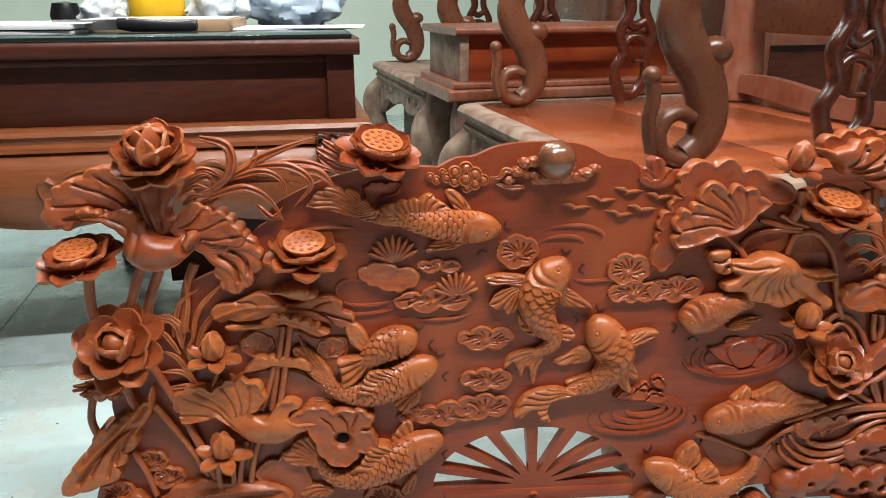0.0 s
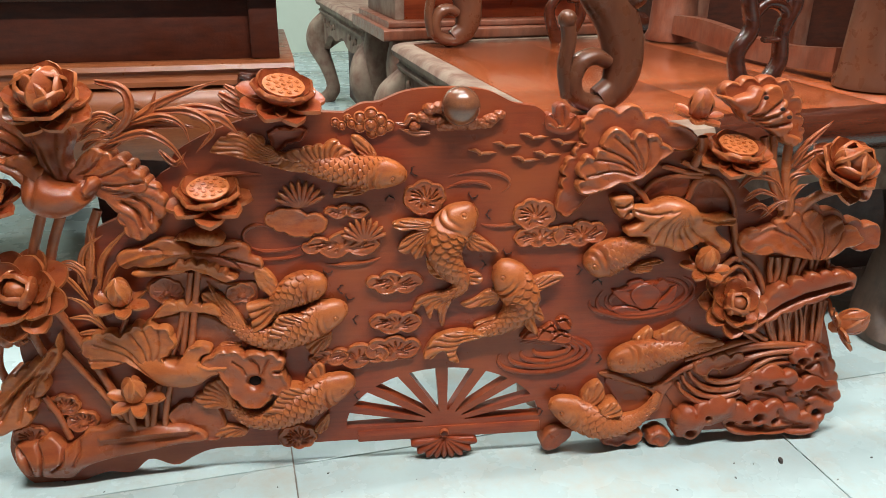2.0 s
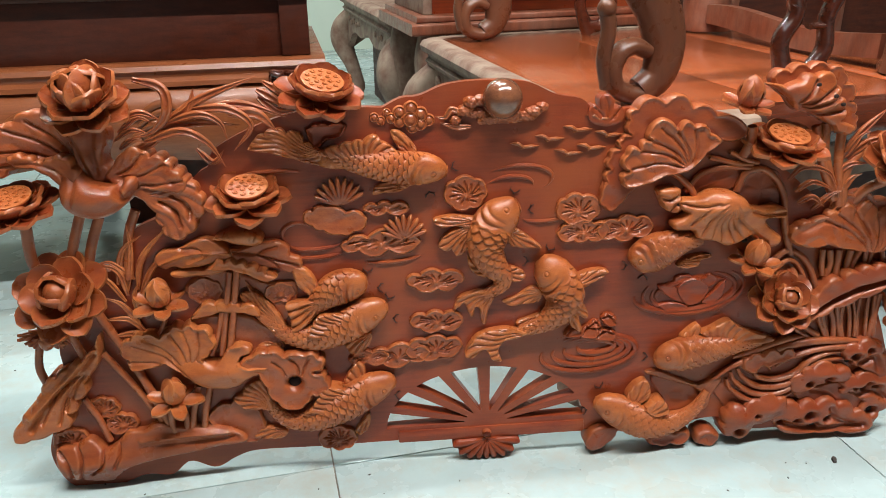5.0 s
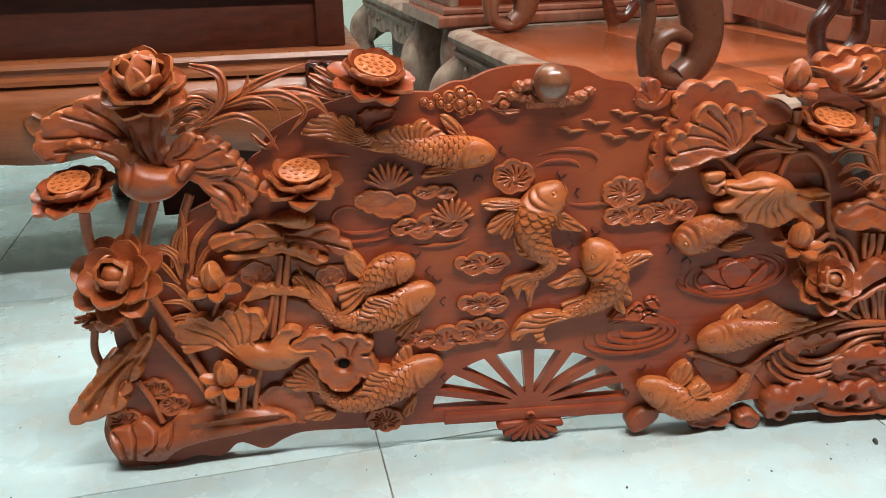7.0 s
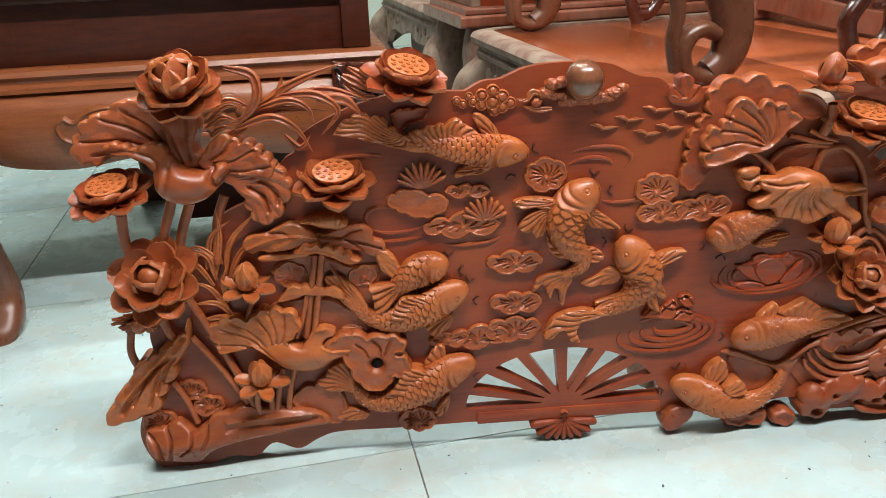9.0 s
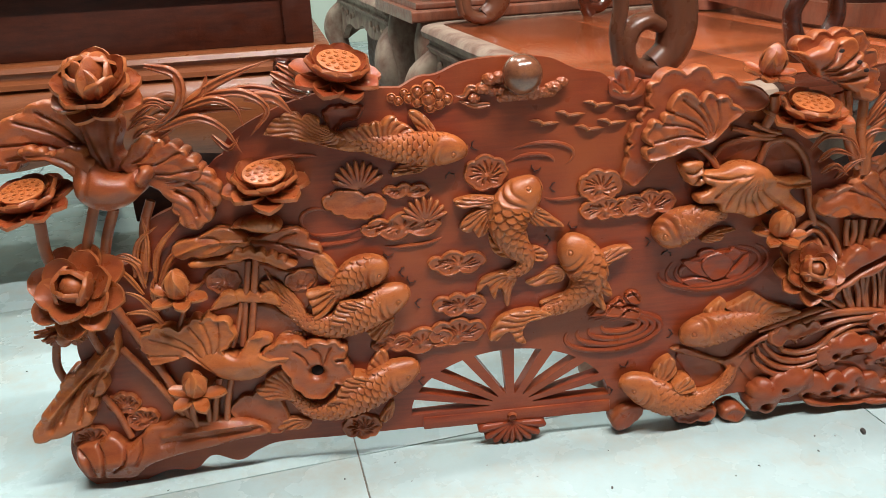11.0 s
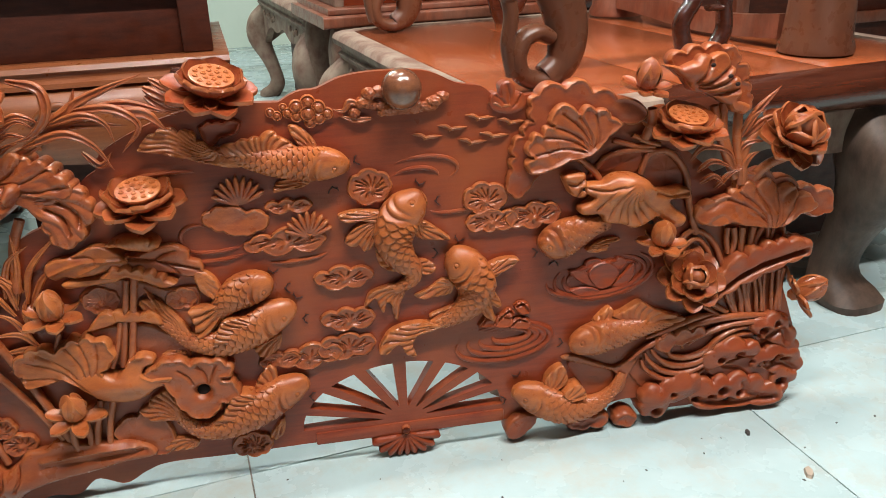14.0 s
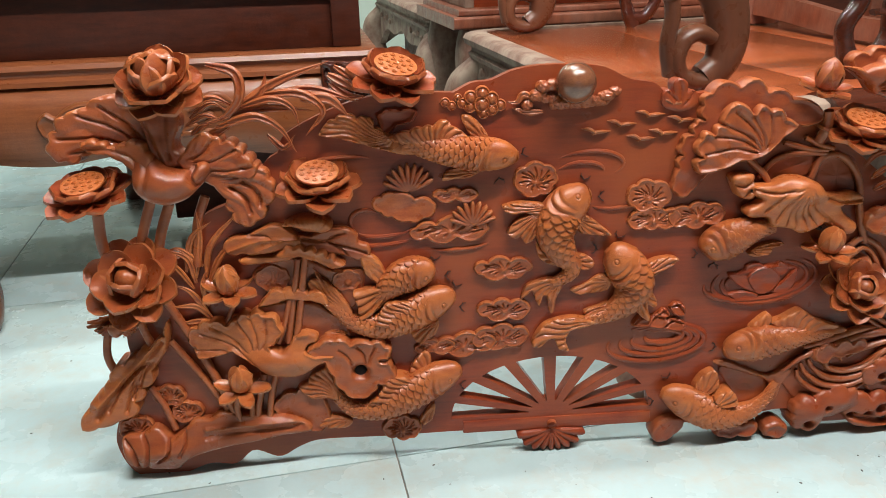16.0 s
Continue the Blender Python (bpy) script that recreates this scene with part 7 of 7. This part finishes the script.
def armchair(name, m, label):
    chair = new(name)
    chair.matrix_world = m
    tagged(chair, label, "chair", "carved armchairs")
    x0, x1, y0, y1 = -0.15, 1.02, -0.16, 1.02
    ring = []
    for (cx, cy), a0 in (((x1 - 0.05, y1 - 0.05), 0), ((x0 + 0.16, y1 - 0.05), 90), ((x0 + 0.16, y0 + 0.05), 180), ((x1 - 0.05, y0 + 0.05), 270)):
        rx = 0.05 if cx > 0.5 else 0.16
        ring += [(cx + rx * math.cos(radians(a0 + 15 * i)), cy + 0.05 * math.sin(radians(a0 + 15 * i))) for i in range(7)]
    ring = np.array(ring)
    mid = np.array([(x0 + x1) / 2, (y0 + y1) / 2])

    def hoop(grow, z):
        d = ring - mid
        return [(*(mid + d * (1 + grow / np.abs(d).max(0))), z) for d in d]

    rim = Shape().grid(np.array([hoop(g, SEAT + z) for g, z in ((-0.055, -0.008), (-0.055, 0.0), (-0.02, 0.0), (-0.006, -0.006), (0.0, -0.018), (-0.004, -0.034), (-0.02, -0.042), (-0.02, -0.052), (-0.012, -0.06), (-0.02, -0.075), (-0.10, -0.075))]), True)
    part("seat_rim", rim, BARE_WOOD, chair, "dusty moulded seat rim")
    part("edge_moulding", tube(Shape(), [(0.16, y0 + 0.03, SEAT - 0.032), (0.5, y0 + 0.028, SEAT - 0.032), (x1 - 0.03, y0 + 0.03, SEAT - 0.032)], [0.055], [0.042], 12), RAIL_WOOD, chair, "dark varnished half-round edge moulding")
    for j in range(3):
        a, b = x0 + 0.066 + j * 0.346, x0 + 0.066 + j * 0.346 + 0.3435
        part("seat_board", Shape().box((a, y0 + 0.066, SEAT - 0.02), (b, y1 - 0.066, SEAT - 0.004)), BARE_WOOD if "bare" in label else SEAT_WOOD, chair, "" if "bare" in label else "glossy orange varnished board", bevel=0.0015)
    n = 50
    for nm, line in (("front_apron", [(x0 + 0.03, y) for y in np.linspace(y0 + 0.06, y1 - 0.06, n)]), ("side_apron", [(x, y0 + 0.03) for x in np.linspace(x0 + 0.06, x1 - 0.06, n)]), ("side_apron", [(x, y1 - 0.03) for x in np.linspace(x0 + 0.06, x1 - 0.06, n)])):
        f = np.linspace(0, 1, n)
        drop = 0.075 + 0.10 * np.abs(2 * f - 1) ** 4 + 0.018 * np.cos(2 * math.pi * f * 3) * (1 - np.abs(2 * f - 1))
        P = np.array([[(x, y, SEAT - 0.075 - d * k) for (x, y), d in zip(line, drop)] for k in (0, 0.5, 1)])
        Q = P.copy()
        ax = 0 if nm == "front_apron" else 1
        Q[..., ax] += 0.03 if line[0][ax] < 0.4 else -0.03
        part(nm, Shape().slab(P, Q), BARE_WOOD, chair)
        for e in (0, 1) if nm == "front_apron" else ():
            for i in range(5):
                c = f[4 + 3 * i] if e == 0 else 1 - f[4 + 3 * i]
                x, y = (np.array(line[0]) * (1 - c) + np.array(line[-1]) * c)
                p3 = [x, y, SEAT - 0.105 - 0.012 * (i % 2)]
                p3[ax] += -0.002 if line[0][ax] < 0.4 else 0.002
                fl = [1, 1, 0.8]
                fl[ax] = 0.45
                part("carved_scroll", Shape().ball(p3, 0.017, 8, fl), BARE_WOOD if "bare" in label or nm == "front_apron" else RED_POST_WOOD, chair)
    for x, y, sx, sy in ((x0 + 0.08, y0 + 0.08, -1, -1), (x0 + 0.08, y1 - 0.08, -1, 1), (0.69, y0 + 0.08, 0.1, -1.2), (x1 - 0.1, y1 - 0.08, 0.6, 1)):
        leg = Shape()
        cabriole(leg, x, y, SEAT - 0.07, sx, sy, 0.045 if x != 0.69 else 0.060, 0.07)
        part("leg", leg, BARE_WOOD if "bare" in label or x < 0.3 else SHADED_LEG_WOOD, chair, "bowed leg with a carved knee and turned-out foot")
    # dark boards added to paint the shaded void under the seat
    part("inner_panel", Shape().box((x0 + 0.14, y0 + 0.30, 0.03), (x1 - 0.03, y0 + 0.32, SEAT - 0.08)), DESK_WOOD, chair, "dark board added for the black void under the seat")
    part("inner_panel", Shape().box((x0 + 0.14, y0 + 0.321, 0.03), (x0 + 0.16, y1 - 0.12, SEAT - 0.08)), DESK_WOOD, chair, "dark board added for the black void under the seat")
    for y in (0.0, 0.88):
        part("arm_post", s_post(y), POST_WOOD, chair, "glossy scrolled arm support")
        part("lattice_post", lattice_post(y + 0.02, 0.36), RAIL_WOOD, chair, "openwork carved arm support")
        part("arm_rail", tube(Shape(), [(-0.03, y, SEAT + 0.325), (0.1, y, SEAT + 0.345), (0.36, y + 0.02, SEAT + 0.335), (0.62, y + 0.03, SEAT + 0.40)], [0.03, 0.028, 0.026], [0.02], 30), POST_WOOD, chair)
    for y, wood_of in ((0.07, POST_WOOD), (0.86, RED_POST_WOOD)):
        part("back_post", Shape().lathe([(0, 0), (0.078, 0), (0.08, 0.012), (0.072, 0.03), (0.062, 0.2), (0.055, 0.42), (0.055, 0.6), (0, 0.605)], (0.71, y, SEAT), 32), wood_of, chair, "thick round tapered back post")
    rail = np.array([[(0.665, y, SEAT + z + (0.012 * math.cos(9 * y) if z > 0.05 else 0.01 * math.cos(8 * y))) for y in np.linspace(0.14, 0.79, 30)] for z in (0.016, 0.04, 0.07)])
    back = rail.copy()
    back[..., 0] += 0.03
    part("back_rail", Shape().slab(rail, back), RED_POST_WOOD, chair, "shaped rail between the back posts")
    part("back_board", Shape().box((0.685, 0.15, SEAT + 0.20), (0.71, 0.78, SEAT + 0.6)), POST_WOOD, chair, bevel=0.004)
    return chair


armchair("armchair", pose(0.44, 1.40, 0, 0, 0, 14), "carved armchair with scrolled arms and a glossy orange seat")
armchair("armchair", pose(0.06, 3.03, 0, 0, 0, 14), "bare dusty carved armchair with dark scrolled arms")

# ---- side table between the chairs ----
table = new("side_table")
table.matrix_world = pose(0.06, 2.44, 0, 0, 0, 14)
tagged(table, "low wooden side table with an open shelf between armchairs", "side table")
part("tabletop", moulding(rounded(0.0, 0.46, 0.697, 0.721, 0.01), 0.0, 0.80), RED_POST_WOOD, table)
part("side_panel", Shape().box((0.02, 0.03, 0.556), (0.05, 0.43, 0.6965)), BARE_WOOD, table, bevel=0.003)
part("side_panel", Shape().box((0.75, 0.03, 0.556), (0.78, 0.43, 0.6965)), BARE_WOOD, table, bevel=0.003)
part("back_panel", Shape().box((0.051, 0.05, 0.556), (0.749, 0.07, 0.6965)), BOARD_WOOD, table)
part("ledge", moulding(rounded(-0.01, 0.45, 0.536, 0.5555, 0.006), -0.01, 0.81), RED_POST_WOOD, table)
part("ledge", moulding(rounded(-0.03, 0.47, 0.50, 0.5355, 0.008), -0.03, 0.83), RED_POST_WOOD, table)
for x in (0.05, 0.77):
    for y in (0.04, 0.4):
        part("leg", cabriole(Shape(), x, y, 0.50, 0.0, 0.0, 0.04, 0.05), BARE_WOOD, table)

# ---- tall dark cabinet frames behind ----
cab = new("dark_cabinet")
cab.matrix_world = pose(1.25, 3.1, 0, 0, 0, 14)
tagged(cab, "dark wooden cabinet frame standing behind the armchairs", "cabinet")
part("body", Shape().box((0, 0.06, 0.0), (1.6, 0.5, 1.5)), DESK_WOOD, cab, bevel=0.004)
for x in (0.0, 0.5, 1.0, 1.53):
    part("stile", Shape().box((x, 0.02, 0.02), (x + 0.07, 0.0595, 1.48)), RED_POST_WOOD, cab, bevel=0.006)
for z in (0.3, 0.62, 0.95):
    part("rail", Shape().box((0.071, 0.028, z), (1.529, 0.0595, z + 0.05)), RED_POST_WOOD, cab, bevel=0.004)

# ---- litter on the floor ----
rng = random.Random(4)


def chip(x, y, r, mat, label):
    s = Shape()
    k = [(r * (0.6 + 0.6 * rng.random()) * math.cos(a), r * (0.35 + 0.4 * rng.random()) * math.sin(a)) for a in np.linspace(0, 2 * math.pi, 7, endpoint=False)]
    s.grid(np.array([[(0, 0, 0)] * 7, [(a, b, 0) for a, b in k], [(0.8 * a, 0.8 * b, 0.4 * r) for a, b in k], [(0, 0, 0.45 * r)] * 7]), True)
    ob = part("wood_chip", s, mat)
    ob.matrix_world = pose(x, y, 0, 0, 0, rng.random() * 360)
    tagged(ob, label, "wood chip", "litter on the floor")


chip(0.717, 1.024, 0.009, CHIP, "dark grey crumb lying on the tiles")
chip(0.76, 0.913, 0.013, SHELL_CHIP, "pale curled wood shaving on the tiles")
for i in range(70):
    x, y = rng.uniform(-0.9, 1.2), rng.uniform(0.72, 1.04)
    chip(x, y, rng.uniform(0.0012, 0.0032), CHIP, "tiny dark crumb lying on the tiles")
for i in range(14):
    chip(rng.uniform(-1.0, -0.55), rng.uniform(1.0, 1.6), rng.uniform(0.0015, 0.004), CHIP, "tiny dark crumb lying on the tiles")

# ---- floor tiles ----
tile_mesh = None
for i in range(-7, 7):
    for j in range(-9, 6):
        if tile_mesh is None:
            s = Shape().box((0.0012, 0.0012, -0.009), (TX - 0.0012, TY - 0.0012, 0.0))
            ob = part("tile", s, TILE, floor, bevel=0.0012)
            tile_mesh = ob.data
        else:
            ob = new("tile", tile_mesh)
            ob.parent = floor
        ob.matrix_basis = pose(i * TX, j * TY, 0.0)
